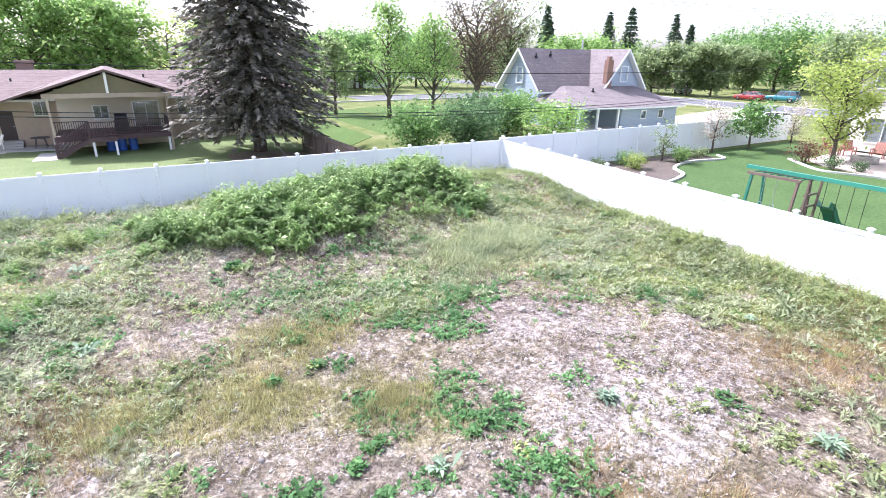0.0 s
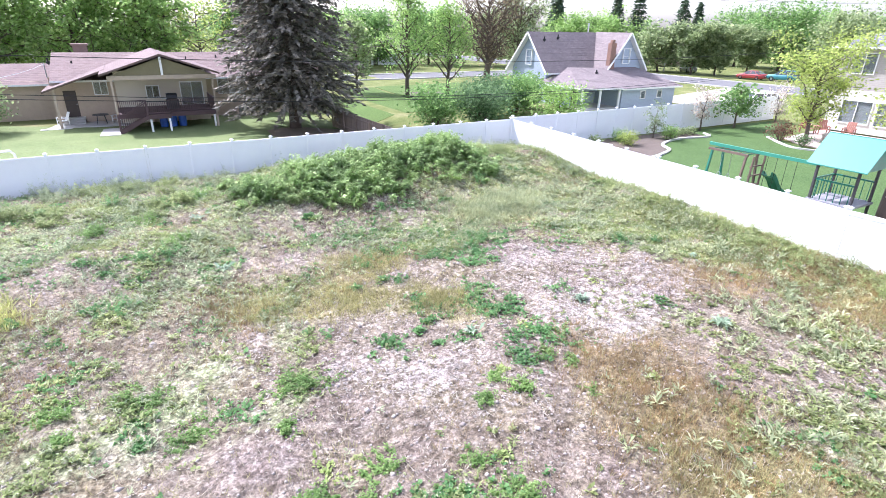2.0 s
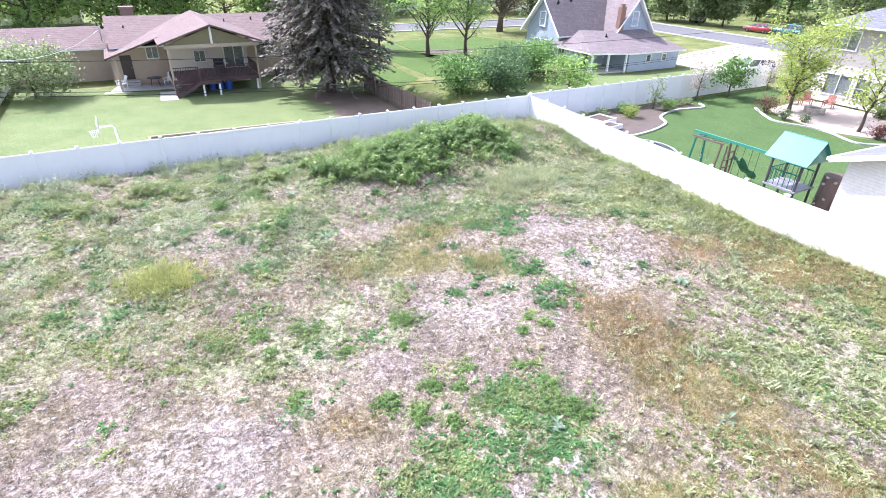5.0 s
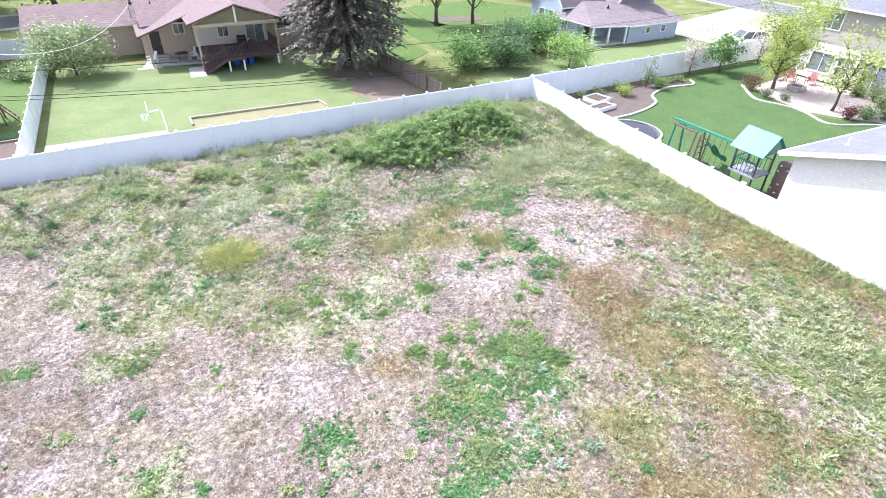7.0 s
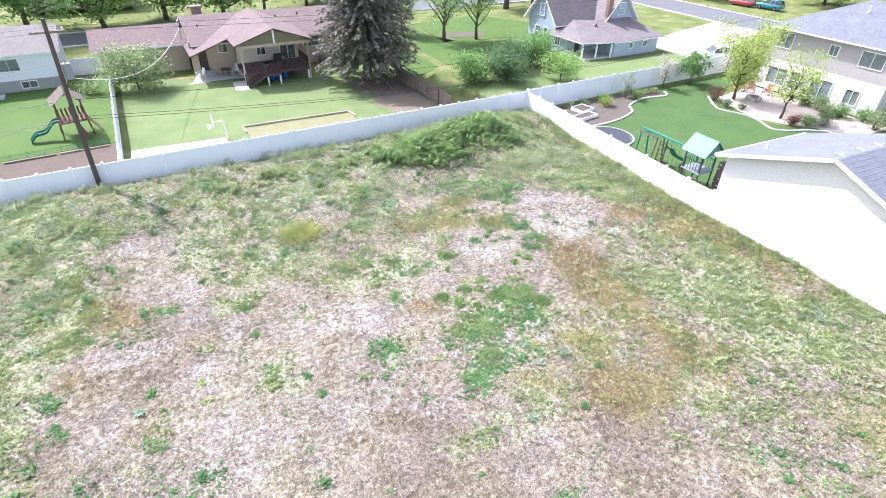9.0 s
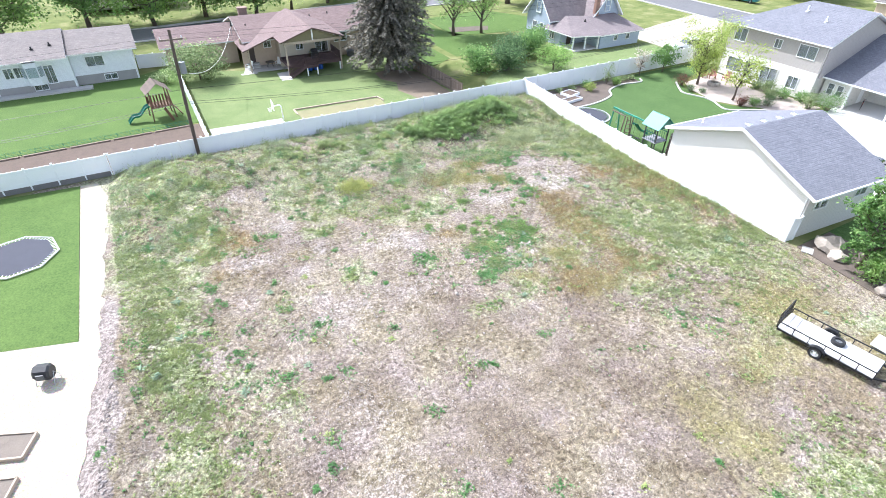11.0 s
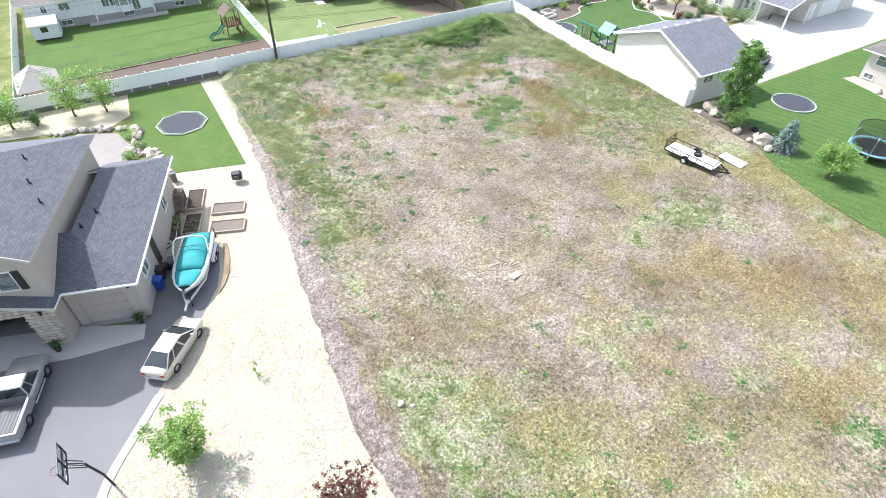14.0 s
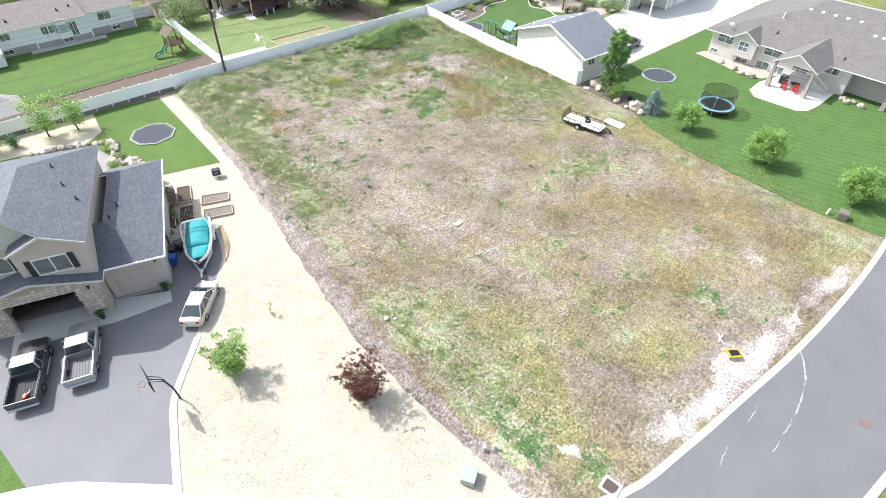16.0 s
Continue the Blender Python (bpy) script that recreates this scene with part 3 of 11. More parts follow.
gx, gy = spaced(-31, 17, 0.27, 1800), spaced(-48.5, 25.5, 0.27, 1800)
GX, GY = np.meshgrid(gx, gy)
co = np.stack([GX, GY, height(GX, GY)], -1).reshape(-1, 3)
nx, ny = len(gx), len(gy)
idx = np.arange(nx * ny).reshape(ny, nx)
quads = np.stack([idx[:-1, :-1], idx[:-1, 1:], idx[1:, 1:], idx[1:, :-1]], -1).reshape(-1, 4)
ground_mesh = mesh_np("ground", co, quads=quads)
lotmask = in_lot(GX, GY)
for key, val in (("green", growth(GX, GY)), ("bare", patches(GX, GY, BARE)), ("straw", patches(GX, GY, STRAW) + 0.45 * smoothstep(-10, -26, GY) * smoothstep(0.42, 0.62, blotches(GX, GY, 4.5, 22))), ("rust", patches(GX, GY, RUST) + 0.5 * smoothstep(-8, -22, GY) * smoothstep(0.45, 0.62, blotches(GX, GY, 3.6, 23))), ("brown", patches(GX, GY, BROWN)), ("chalk", patches(GX, GY, CHALK)), ("rubble", rubble(GX, GY)), ("lot", lotmask)):
    at = ground_mesh.attributes.new(key, "FLOAT", "POINT")
    at.data.foreach_set("value", np.ascontiguousarray(np.broadcast_to(val, GX.shape), np.float32).ravel())
ground_mesh.shade_smooth()

m_ground, nt, b = _base("lot_soil_and_weeds")


def _attr(name):
    n = nt.nodes.new("ShaderNodeAttribute")
    n.attribute_name = name
    return n.outputs["Fac"]


co_ = _coords(nt)
n_big, n_mid, n_fine = _noise(nt, 0.35, 5, 0.6, co_), _noise(nt, 1.6, 6, 0.65, co_), _noise(nt, 6.0, 8, 0.78, co_)
n_spot, n_hue = _noise(nt, 3.2, 7, 0.75, co_), _noise(nt, 0.9, 4, 0.6, co_)
vor = nt.nodes.new("ShaderNodeTexVoronoi")
vor.inputs["Scale"].default_value = 7.0
nt.links.new(co_, vor.inputs["Vector"])
vor2 = nt.nodes.new("ShaderNodeTexVoronoi")
vor2.inputs["Scale"].default_value = 14.0
nt.links.new(co_, vor2.inputs["Vector"])
soil = _ramp(nt, n_mid, [(0.3, (0.185, 0.148, 0.130)), (0.5, (0.285, 0.238, 0.220)), (0.7, (0.385, 0.335, 0.315))])
soil = _mix(nt, 0.75, soil, _ramp(nt, n_fine, [(0.37, (0.085, 0.066, 0.055)), (0.5, (0.270, 0.224, 0.206)), (0.6, (0.50, 0.443, 0.418))]))
soil = _mix(nt, _ramp(nt, vor.outputs["Distance"], [(0.03, (0.35,) * 3), (0.14, (0.0,) * 3)]), soil, (0.46, 0.42, 0.39))


def _mask(name, gain, lo, hi, n=n_mid, fine=0.9):
    v = _math(nt, "ADD", _math(nt, "MULTIPLY", _attr(name), gain), _math(nt, "SUBTRACT", n, 0.5))
    v = _math(nt, "ADD", v, _math(nt, "MULTIPLY", _math(nt, "SUBTRACT", n_fine, 0.5), fine))
    return _ramp(nt, v, [(lo, (0.0,) * 3), (hi, (1.0,) * 3)])


rust = _ramp(nt, n_fine, [(0.38, (0.13, 0.10, 0.052)), (0.5, (0.235, 0.19, 0.105)), (0.62, (0.39, 0.33, 0.205))])
straw = _ramp(nt, n_fine, [(0.36, (0.12, 0.105, 0.045)), (0.5, (0.225, 0.202, 0.098)), (0.64, (0.385, 0.35, 0.205))])
green_a = _ramp(nt, n_fine, [(0.38, (0.128, 0.155, 0.078)), (0.5, (0.262, 0.302, 0.162)), (0.62, (0.44, 0.475, 0.30))])
green_b = _ramp(nt, n_fine, [(0.38, (0.17, 0.162, 0.11)), (0.5, (0.32, 0.303, 0.22)), (0.62, (0.51, 0.487, 0.39))])
green = _mix(nt, _ramp(nt, n_hue, [(0.42, (0.0,) * 3), (0.58, (1.0,) * 3)]), green_a, green_b)
pale = _ramp(nt, n_fine, [(0.36, (0.17, 0.142, 0.13)), (0.48, (0.35, 0.308, 0.290)), (0.6, (0.55, 0.508, 0.482))])
litter = _ramp(nt, n_spot, [(0.38, (0.104, 0.086, 0.049)), (0.5, (0.212, 0.181, 0.113)), (0.62, (0.383, 0.342, 0.245))])
c = _mix(nt, _ramp(nt, n_big, [(0.36, (0.1,) * 3), (0.6, (0.8,) * 3)]), soil, litter)
c = _mix(nt, _mask("brown", 0.6, 0.2, 0.8), c, dark((0.19, 0.155, 0.12), 0.95))
c = _mix(nt, _mask("rust", 0.85, 0.16, 0.66), c, rust)
c = _mix(nt, _mask("straw", 0.85, 0.18, 0.62), c, straw)
c = _mix(nt, _mask("green", 0.68, 0.24, 0.58, n_spot), c, green)
c = _mix(nt, _mask("bare", 0.55, 0.26, 0.62, n_spot, 1.7), c, pale)
c = _mix(nt, _mask("chalk", 0.9, 0.34, 0.6, n_spot, 1.4), c, _ramp(nt, n_fine, [(0.38, (0.40, 0.375, 0.345)), (0.5, (0.60, 0.575, 0.54)), (0.6, (0.72, 0.70, 0.67))]))
mauve = _ramp(nt, n_fine, [(0.36, (0.135, 0.112, 0.10)), (0.5, (0.27, 0.233, 0.215)), (0.62, (0.43, 0.388, 0.367))])
c = _mix(nt, _mask("rubble", 1.0, 0.3, 0.6, n_spot, 0.5), c, mauve)
grit = _noise(nt, 16.0, 5, 0.75, co_)
c = _mix(nt, 1.0, c, _ramp(nt, grit, [(0.40, (0.60,) * 3), (0.5, (1.0,) * 3), (0.60, (1.38,) * 3)]), "MULTIPLY")
speck = _noise(nt, 5.0, 8, 0.82, co_)
c = _mix(nt, 1.0, c, _ramp(nt, speck, [(0.40, (0.58,) * 3), (0.5, (0.95,) * 3), (0.60, (1.34,) * 3)]), "MULTIPLY")
c = _mix(nt, 1.0, c, _ramp(nt, _noise(nt, 1.1, 6, 0.7, co_), [(0.40, (0.82, 0.80, 0.78)), (0.5, (0.99,) * 3), (0.60, (1.14, 1.13, 1.12))]), "MULTIPLY")
broad = _noise(nt, 0.16, 4, 0.62, co_)
c = _mix(nt, 1.0, c, _ramp(nt, broad, [(0.36, (0.74, 0.70, 0.68)), (0.5, (0.97, 0.95, 0.94)), (0.64, (1.14, 1.14, 1.12))]), "MULTIPLY")
far_grass = _ramp(nt, n_big, [(0.3, (0.10, 0.13, 0.04)), (0.55, (0.17, 0.19, 0.07)), (0.75, (0.30, 0.27, 0.15))])
c = _mix(nt, _attr("lot"), far_grass, c)
nt.links.new(c, b.inputs["Base Color"])
b.inputs["Roughness"].default_value = 0.95
b.inputs["Specular IOR Level"].default_value = 0.1
_bump(nt, b, _math(nt, "ADD", n_fine, _math(nt, "ADD", _math(nt, "MULTIPLY", vor.outputs["Distance"], 0.15), _math(nt, "MULTIPLY", grit, 0.7))), 1.0, 0.06)
solid("ground", ground_mesh, m_ground, "uneven ground of a vacant lot with dry soil, gravel and weeds", "ground", kind="structure")


def inside(poly, x, y):
    r = np.zeros(np.shape(x), bool)
    for (x0, y0), (x1, y1) in zip(poly, poly[1:] + poly[:1]):
        if y0 != y1:
            r ^= ((y0 > y) != (y1 > y)) & (x < (x1 - x0) * (y - y0) / (y1 - y0) + x0)
    return r


def sheet(name, poly, lift, material, label, category, step=1.5, depth=0.25, kind="structure"):
    """A layer with the given outline that follows the ground, with an edge that goes down into it."""
    bm = B()
    pts = [Vector((x, y, 0)) for x, y in poly]
    face = bm.faces.new([bm.verts.new(p) for p in pts])
    if face.calc_area() and face.normal.z < 0:
        face.normal_flip()
    xs, ys = [p[0] for p in poly], [p[1] for p in poly]
    for axis, lo, hi in ((0, min(xs), max(xs)), (1, min(ys), max(ys))):
        cuts = np.arange(lo + step, hi, step)
        if len(cuts) > 60:
            cuts = np.linspace(lo, hi, 60)[1:-1]
        for cv in cuts:
            pl = Vector((cv, 0, 0)) if axis == 0 else Vector((0, cv, 0))
            nn = Vector((1, 0, 0)) if axis == 0 else Vector((0, 1, 0))
            bmesh.ops.bisect_plane(bm, geom=bm.verts[:] + bm.edges[:] + bm.faces[:], plane_co=pl, plane_no=nn)
    bm.normal_update()
    for f in bm.faces:
        if f.normal.z < 0:
            f.normal_flip()
    edges = [e for e in bm.edges if len(e.link_faces) == 1]
    for v in bm.verts:
        v.co.z = float(height(v.co.x, v.co.y)) + lift
    ext = bmesh.ops.extrude_edge_only(bm, edges=edges)["geom"]
    for v in ext:
        if isinstance(v, bmesh.types.BMVert):
            v.co.z -= depth
    return solid(name, bm, material, label, category, kind=kind)


def lawn_mat(name, a, b_, stripe=0.0, ang=0.0):
    m, nt, bs = _base(name)
    co = _coords(nt)
    big, fine = _noise(nt, 0.4, 7, 0.7, co), _noise(nt, 9, 6, 0.75, co)
    col = _ramp(nt, big, [(0.3, a), (0.7, b_)])
    col = _mix(nt, 0.5, col, _ramp(nt, fine, [(0.35, dark(a, 0.55)), (0.65, dark(b_, 1.3))]))
    if stripe:
        mp = nt.nodes.new("ShaderNodeMapping")
        mp.inputs["Rotation"].default_value = (0, 0, radians(ang))
        nt.links.new(co, mp.inputs[0])
        w = nt.nodes.new("ShaderNodeTexWave")
        w.inputs["Scale"].default_value = 0.32
        w.inputs["Distortion"].default_value = 3.0
        w.inputs["Detail Scale"].default_value = 0.6
        nt.links.new(mp.outputs[0], w.inputs[0])
        col = _mix(nt, 1.0, col, _ramp(nt, w.outputs["Fac"], [(0.3, (1 - stripe,) * 3), (0.7, (1 + stripe,) * 3)]), "MULTIPLY")
    nt.links.new(col, bs.inputs["Base Color"])
    bs.inputs["Roughness"].default_value = 0.9
    bs.inputs["Specular IOR Level"].default_value = 0.15
    _bump(nt, bs, fine, 0.8, 0.04)
    return m


LAWN = lawn_mat("lawn_grass", (0.062, 0.112, 0.028), (0.110, 0.168, 0.046))
LAWN_MOWN = lawn_mat("mown_lawn", (0.052, 0.102, 0.028), (0.094, 0.155, 0.045), 0.07, -18)
LAWN_DEEP = lawn_mat("deep_lawn", (0.052, 0.098, 0.030), (0.092, 0.148, 0.050))
LAWN_DRY = lawn_mat("patchy_lawn", (0.092, 0.145, 0.048), (0.21, 0.248, 0.108))

m_gravel, nt, b = _base("pale_limestone_gravel")
co_ = _coords(nt)
vg = nt.nodes.new("ShaderNodeTexVoronoi")
vg.inputs["Scale"].default_value = 16.0
nt.links.new(co_, vg.inputs["Vector"])
n1, n2 = _noise(nt, 0.6, 5, 0.6, co_), _noise(nt, 15, 6, 0.75, co_)
c = _ramp(nt, n1, [(0.3, (0.362, 0.325, 0.262)), (0.7, (0.428, 0.392, 0.325))])
c = _mix(nt, 0.5, c, _ramp(nt, n2, [(0.36, (0.10, 0.075, 0.045)), (0.45, (0.36, 0.312, 0.235)), (0.62, (0.52, 0.475, 0.38))]))
c = _mix(nt, 0.35, c, vg.outputs["Color"], "SOFT_LIGHT")
nt.links.new(c, b.inputs["Base Color"])
b.inputs["Roughness"].default_value = 0.95
_bump(nt, b, _math(nt, "ADD", vg.outputs["Distance"], n2), 0.7, 0.03)

m_asphalt, nt, b = _base("worn_asphalt")
co_ = _coords(nt)
n1, n2, n3 = _noise(nt, 0.25, 5, 0.6, co_), _noise(nt, 30, 3, 0.7, co_), _noise(nt, 1.5, 5, 0.65, co_)
c = _ramp(nt, n1, [(0.3, (0.108, 0.106, 0.113)), (0.7, (0.15, 0.148, 0.154))])
c = _mix(nt, 0.45, c, _ramp(nt, n2, [(0.3, (0.06, 0.06, 0.063)), (0.7, (0.21, 0.207, 0.207))]))
c = _mix(nt, _ramp(nt, n3, [(0.55, (0.0,) * 3), (0.8, (0.4,) * 3)]), c, (0.11, 0.108, 0.11))
nt.links.new(c, b.inputs["Base Color"])
b.inputs["Roughness"].default_value = 0.85
_bump(nt, b, n2, 0.35, 0.01)
m_asphalt_drive = surf("dark_asphalt", (0.168, 0.164, 0.173), 0.8, 0.18, 0.35, 25, 0.3, tint=(0.212, 0.207, 0.214))
m_straw = surf("straw_mulch", (0.48, 0.42, 0.31), 0.95, 0.28, 0.7, 14, 0.6)
m_mulch = surf("bark_mulch", (0.125, 0.098, 0.08), 0.95, 0.35, 1.2, 12, 0.7)
m_soil = surf("garden_soil", (0.115, 0.082, 0.062), 0.95, 0.3, 2, 16, 0.7)
m_pavers = surf("patio_pavers", (0.46, 0.38, 0.335), 0.85, 0.15, 0.8, 10, 0.3)

# the street with its kerbs
KERB_N = [(-110, 2), (-75, -12.5), (-58, -20.2), (-50.5, -24.4), (-47.6, -26.6), (-44.5, -29.4), (-40, -33.8), (-35.5, -38.3), (-30.5, -42.6), (-24.7, -45.9), (-19, -46.8),
          (-13.5, -47.3), (-6, -47.9), (2.3, -48.1), (11.4, -47.8), (22, -46.6), (45, -42), (90, -30), (200, 5)]


def offset_line(line, d):
    out = []
    for i, p in enumerate(line):
        a, b_ = Vector(line[max(i - 1, 0)]), Vector(line[min(i + 1, len(line) - 1)])
        t = (b_ - a).normalized()
        out.append((p[0] + t.y * d, p[1] - t.x * d))
    return out


def finer(line, k=4):
    """Points on a smooth curve through the given ones."""
    out = []
    P = [Vector((*p, 0)) for p in line]
    for i in range(len(P) - 1):
        p0, p1, p2, p3 = P[max(i - 1, 0)], P[i], P[i + 1], P[min(i + 2, len(P) - 1)]
        for j in range(k):
            t = j / k
            q = 0.5 * ((2 * p1) + (p2 - p0) * t + (2 * p0 - 5 * p1 + 4 * p2 - p3) * t * t + (3 * p1 - p0 - 3 * p2 + p3) * t ** 3)
            out.append((q.x, q.y))
    out.append(tuple(line[-1]))
    return out


def strip(name, line, d0, d1, z0, z1, material, label, category, bottom=-0.2):
    """A long slab between two lines parallel to a given one."""
    a, b_ = offset_line(line, d0), offset_line(line, d1)
    bm = B()
    rows = []
    for (x0, y0), (x1, y1) in zip(a, b_):
        h0, h1 = float(height(x0, y0)), float(height(x1, y1))
        rows.append([(x0, y0, bottom), (x1, y1, bottom), (x1, y1, h1 + z1), (x0, y0, h0 + z0)])
    loft(bm, rows)
    bmesh.ops.recalc_face_normals(bm, faces=bm.faces[:])
    return solid(name, bm, material, label, category, kind="structure")


kerb_line = finer(KERB_N)
strip("road", kerb_line, 0.0, 7.7, 0.015, 0.015, m_asphalt, "worn grey asphalt street with pale cracks", "road")
strip("kerb", kerb_line, -0.38, 0.05, 0.09, 0.035, CONCRETE, "low rolled concrete kerb along the lot", "kerb")
strip("kerb", kerb_line, 7.65, 8.1, 0.035, 0.09, CONCRETE, "low rolled concrete kerb across the street", "kerb")
# sealed cracks
def crack(line, w, z=0.022):
    bm = B()
    pts = finer(line, 8)
    a = offset_line(pts, -w / 2)
    b_ = offset_line(pts, w / 2)
    rnd = random.Random(5)
    lo = [bm.verts.new((x + rnd.uniform(-0.05, 0.05), y + rnd.uniform(-0.05, 0.05), z)) for x, y in a]
    hi = [bm.verts.new((x + rnd.uniform(-0.05, 0.05), y + rnd.uniform(-0.05, 0.05), z)) for x, y in b_]
    for i in range(len(lo) - 1):
        bm.faces.new((lo[i], lo[i + 1], hi[i + 1], hi[i]))
    bmesh.ops.recalc_face_normals(bm, faces=bm.faces[:])
    for f in bm.faces:
        if f.normal.z < 0:
            f.normal_flip()
    return bm


m_crack = surf("pale_crack_dust", (0.40, 0.39, 0.385), 0.9, 0.2, 2, 20, 0.1)
for line, w in (([(-5.9, -47.9), (-7.6, -48.95), (-8.9, -49.45), (-10.6, -49.85), (-11.6, -50.0)], 0.055), ([(-12.0, -50.03), (-12.9, -50.1), (-13.5, -50.12)], 0.045),
                ([(-14.2, -50.2), (-14.7, -50.23), (-15.2, -50.25)], 0.04), ([(-12.8, -48.1), (-13.7, -48.2), (-14.3, -48.25)], 0.03), ([(-17.0, -48.3), (-17.9, -48.4), (-18.5, -48.6)], 0.035)):
    solid("road_crack", crack(line, w), m_crack, "pale dusty crack in the asphalt street", "crack", kind="structure")
bm = B()
disc(bm, (-8.7, -53.2, 0.012), (0, 0, 1), 0, 0.36, 0.03, 28)
disc(bm, (-8.7, -53.2, 0.02), (0, 0, 1), 0.30, 0.33, 0.03, 28)
solid("manhole_cover", bm, surf("rusty_iron", (0.18, 0.115, 0.10), 0.7, 0.3, 6, 40, 0.3), "round rusty iron manhole cover in the street", "manhole cover")

# the left-hand plot: drive, gravel, lawn
DRIVE = [(-60, -8), (-60, -19.0), (-56.5, -20.8), (-50.5, -24.1), (-47.6, -26.2), (-44.5, -29.0), (-43.86, -27.0), (-43.15, -24.7), (-42.6, -23.1), (-41.9, -21.9), (-40.3, -19.9), (-39.2, -18.5), (-36.6, -15.2), (-35.2, -13.1), (-34.1, -11.5), (-33.55, -9.8),
         (-33.1, -7.6), (-34.0, -7.0), (-36.6, -6.5), (-38.6, -12.2), (-42.6, -11.3), (-43, -8), (-50, -4)]
sheet("driveway", DRIVE, 0.03, m_asphalt_drive, "dark asphalt driveway in front of the garages", "driveway")
rs_edge = np.random.RandomState(8)
edge_y = np.arange(-43.0, 19.6, 0.45)
edge_x = np.interp(edge_y, (-43, -36, -27, -18, -10, -2, 5, 13, 19.5), (-29.0, -29.6, -30.2, -29.4, -28.4, -27.6, -27.0, -26.5, -26.3))
edge_x = edge_x + 0.5 * (blotches(edge_x, edge_y, 1.6, 41) - 0.5) + rs_edge.normal(0, 0.05, len(edge_y))
GRAVEL_EDGE = [(float(a), float(b_)) for a, b_ in zip(edge_x, edge_y)]
sheet("gravel_yard", [(-28.1, 22.4), (-28.15, 2.9), (-34.3, 4.6), (-36, 3.5), (-37.5, -6.0), (-36.5, -7.4), (-34.4, -7.8), (-33.6, -8.2), (-34.1, -10.0), (-34.6, -11.7), (-35.7, -13.4), (-37.1, -15.5), (-39.7, -18.8), (-40.8, -20.2), (-42.4, -22.2), (-43.1, -23.4), (-43.6, -25.0),
                      (-44.3, -29.2), (-40, -33.4), (-35.5, -37.9), (-30.5, -42.2), *GRAVEL_EDGE, (-26.9, 22.4)],
      0.025, m_gravel, "bright crushed limestone gravel yard and path", "gravel")
strip("driveway_kerb", finer([(-44.5, -29.2), (-43.86, -27.0), (-43.15, -24.7), (-42.6, -23.1), (-41.9, -21.9), (-40.3, -19.9), (-39.2, -18.5)]), -0.05, 0.42, 0.07, 0.07, CONCRETE, "flat concrete edging along the driveway", "kerb")
strip("driveway_apron", finer([(-59, -19.8), (-50.6, -24.3), (-47.8, -26.5), (-44.8, -29.2)]), -0.9, 0.1, 0.042, 0.042, CONCRETE, "pale concrete apron at the end of the driveway", "apron")
sheet("garage_apron", [(-50, -12.0), (-47.4, -12.0), (-43.2, -13.2), (-39.2, -13.8), (-38.9, -12.6), (-42.8, -10.6), (-49, -8.4)], 0.045, CONCRETE, "concrete apron in front of the garage doors", "apron")
sheet("lawn", [(-35.6, 23.0), (-28.15, 22.4), (-28.2, 2.85), (-34.0, 4.6), (-34.6, 8.0), (-36.2, 11.0), (-36.0, 17.8)], 0.035, LAWN, "bright mown back lawn beside the gravel path", "lawn")
sheet("straw_bed", [(-52, 23.0), (-35.7, 23.0), (-36.1, 17.9), (-38.5, 15.8), (-43, 17.6), (-52, 19.5)], 0.03, m_straw, "straw-covered bed along the fence", "bed")
sheet("patio", [(-41, 16.4), (-37.6, 14.6), (-36.7, 11.2), (-37.6, 6.5), (-42, 6.5), (-44, 14)], 0.03, surf("mauve_pavers", (0.27, 0.238, 0.228), 0.85, 0.2, 0.9, 10, 0.3), "paved patio behind the house", "patio")
sheet("front_lawn", [(-60, -14), (-60, -19.0), (-51.0, -23.0), (-52.2, -17), (-53, -11), (-60, -9)], 0.05, LAWN, "strip of front lawn beside the driveway", "lawn")

# right-hand plots
sheet("lawn", [(15.9, -17.2), (13.6, -21.5), (12.3, -26.8), (11.8, -33.6), (11.7, -41.5), (12.6, -47.2), (22, -46.2), (45, -41.6), (60, -37), (60, -9.9), (25.5, -10.2), (16.5, -10.2)], 0.035, LAWN_MOWN, "large striped mown lawn", "lawn")
sheet("concrete_drive", [(24.9, -9.9), (80, -9.6), (110, -7), (110, 3.0), (72, 1.8), (64, 1.5), (62, 6.5), (44.8, 6.5), (44.5, 4.2), (38, 3.6), (24.9, 3.2)], 0.03, surf("pale_concrete", (0.56, 0.55, 0.525), 0.8, 0.07, 0.3, 25, 0.1), "wide bright concrete driveway", "driveway", step=3)
sheet("lawn", [(15.35, 3.0), (36, 3.0), (37.2, 8.0), (35.4, 9.6), (34.3, 11.5), (34.5, 13.8), (34.9, 16.0), (36.3, 17.8), (44.8, 21.4), (44.8, 22.9), (30, 22.9), (16.5, 22.9)], 0.035, LAWN_DEEP, "deep green mown back lawn inside the white fence", "lawn")
sheet("patio", [(35.5, 16.0), (36.9, 17.8), (43.6, 18.6), (43.6, 4.8), (37.5, 5.2), (37.6, 8.0), (35.9, 9.7), (34.9, 11.5), (35.1, 13.8)], 0.045, m_pavers, "stone-paved back patio", "patio")
sheet("flower_bed", [(16.0, 22.9), (32.6, 22.9), (32.0, 20.6), (29.2, 20.9), (26.6, 20.2), (25.2, 18.5), (21.3, 17.4), (16.0, 17.6)], 0.05, m_mulch, "mulched flower bed in the fence corner", "bed")
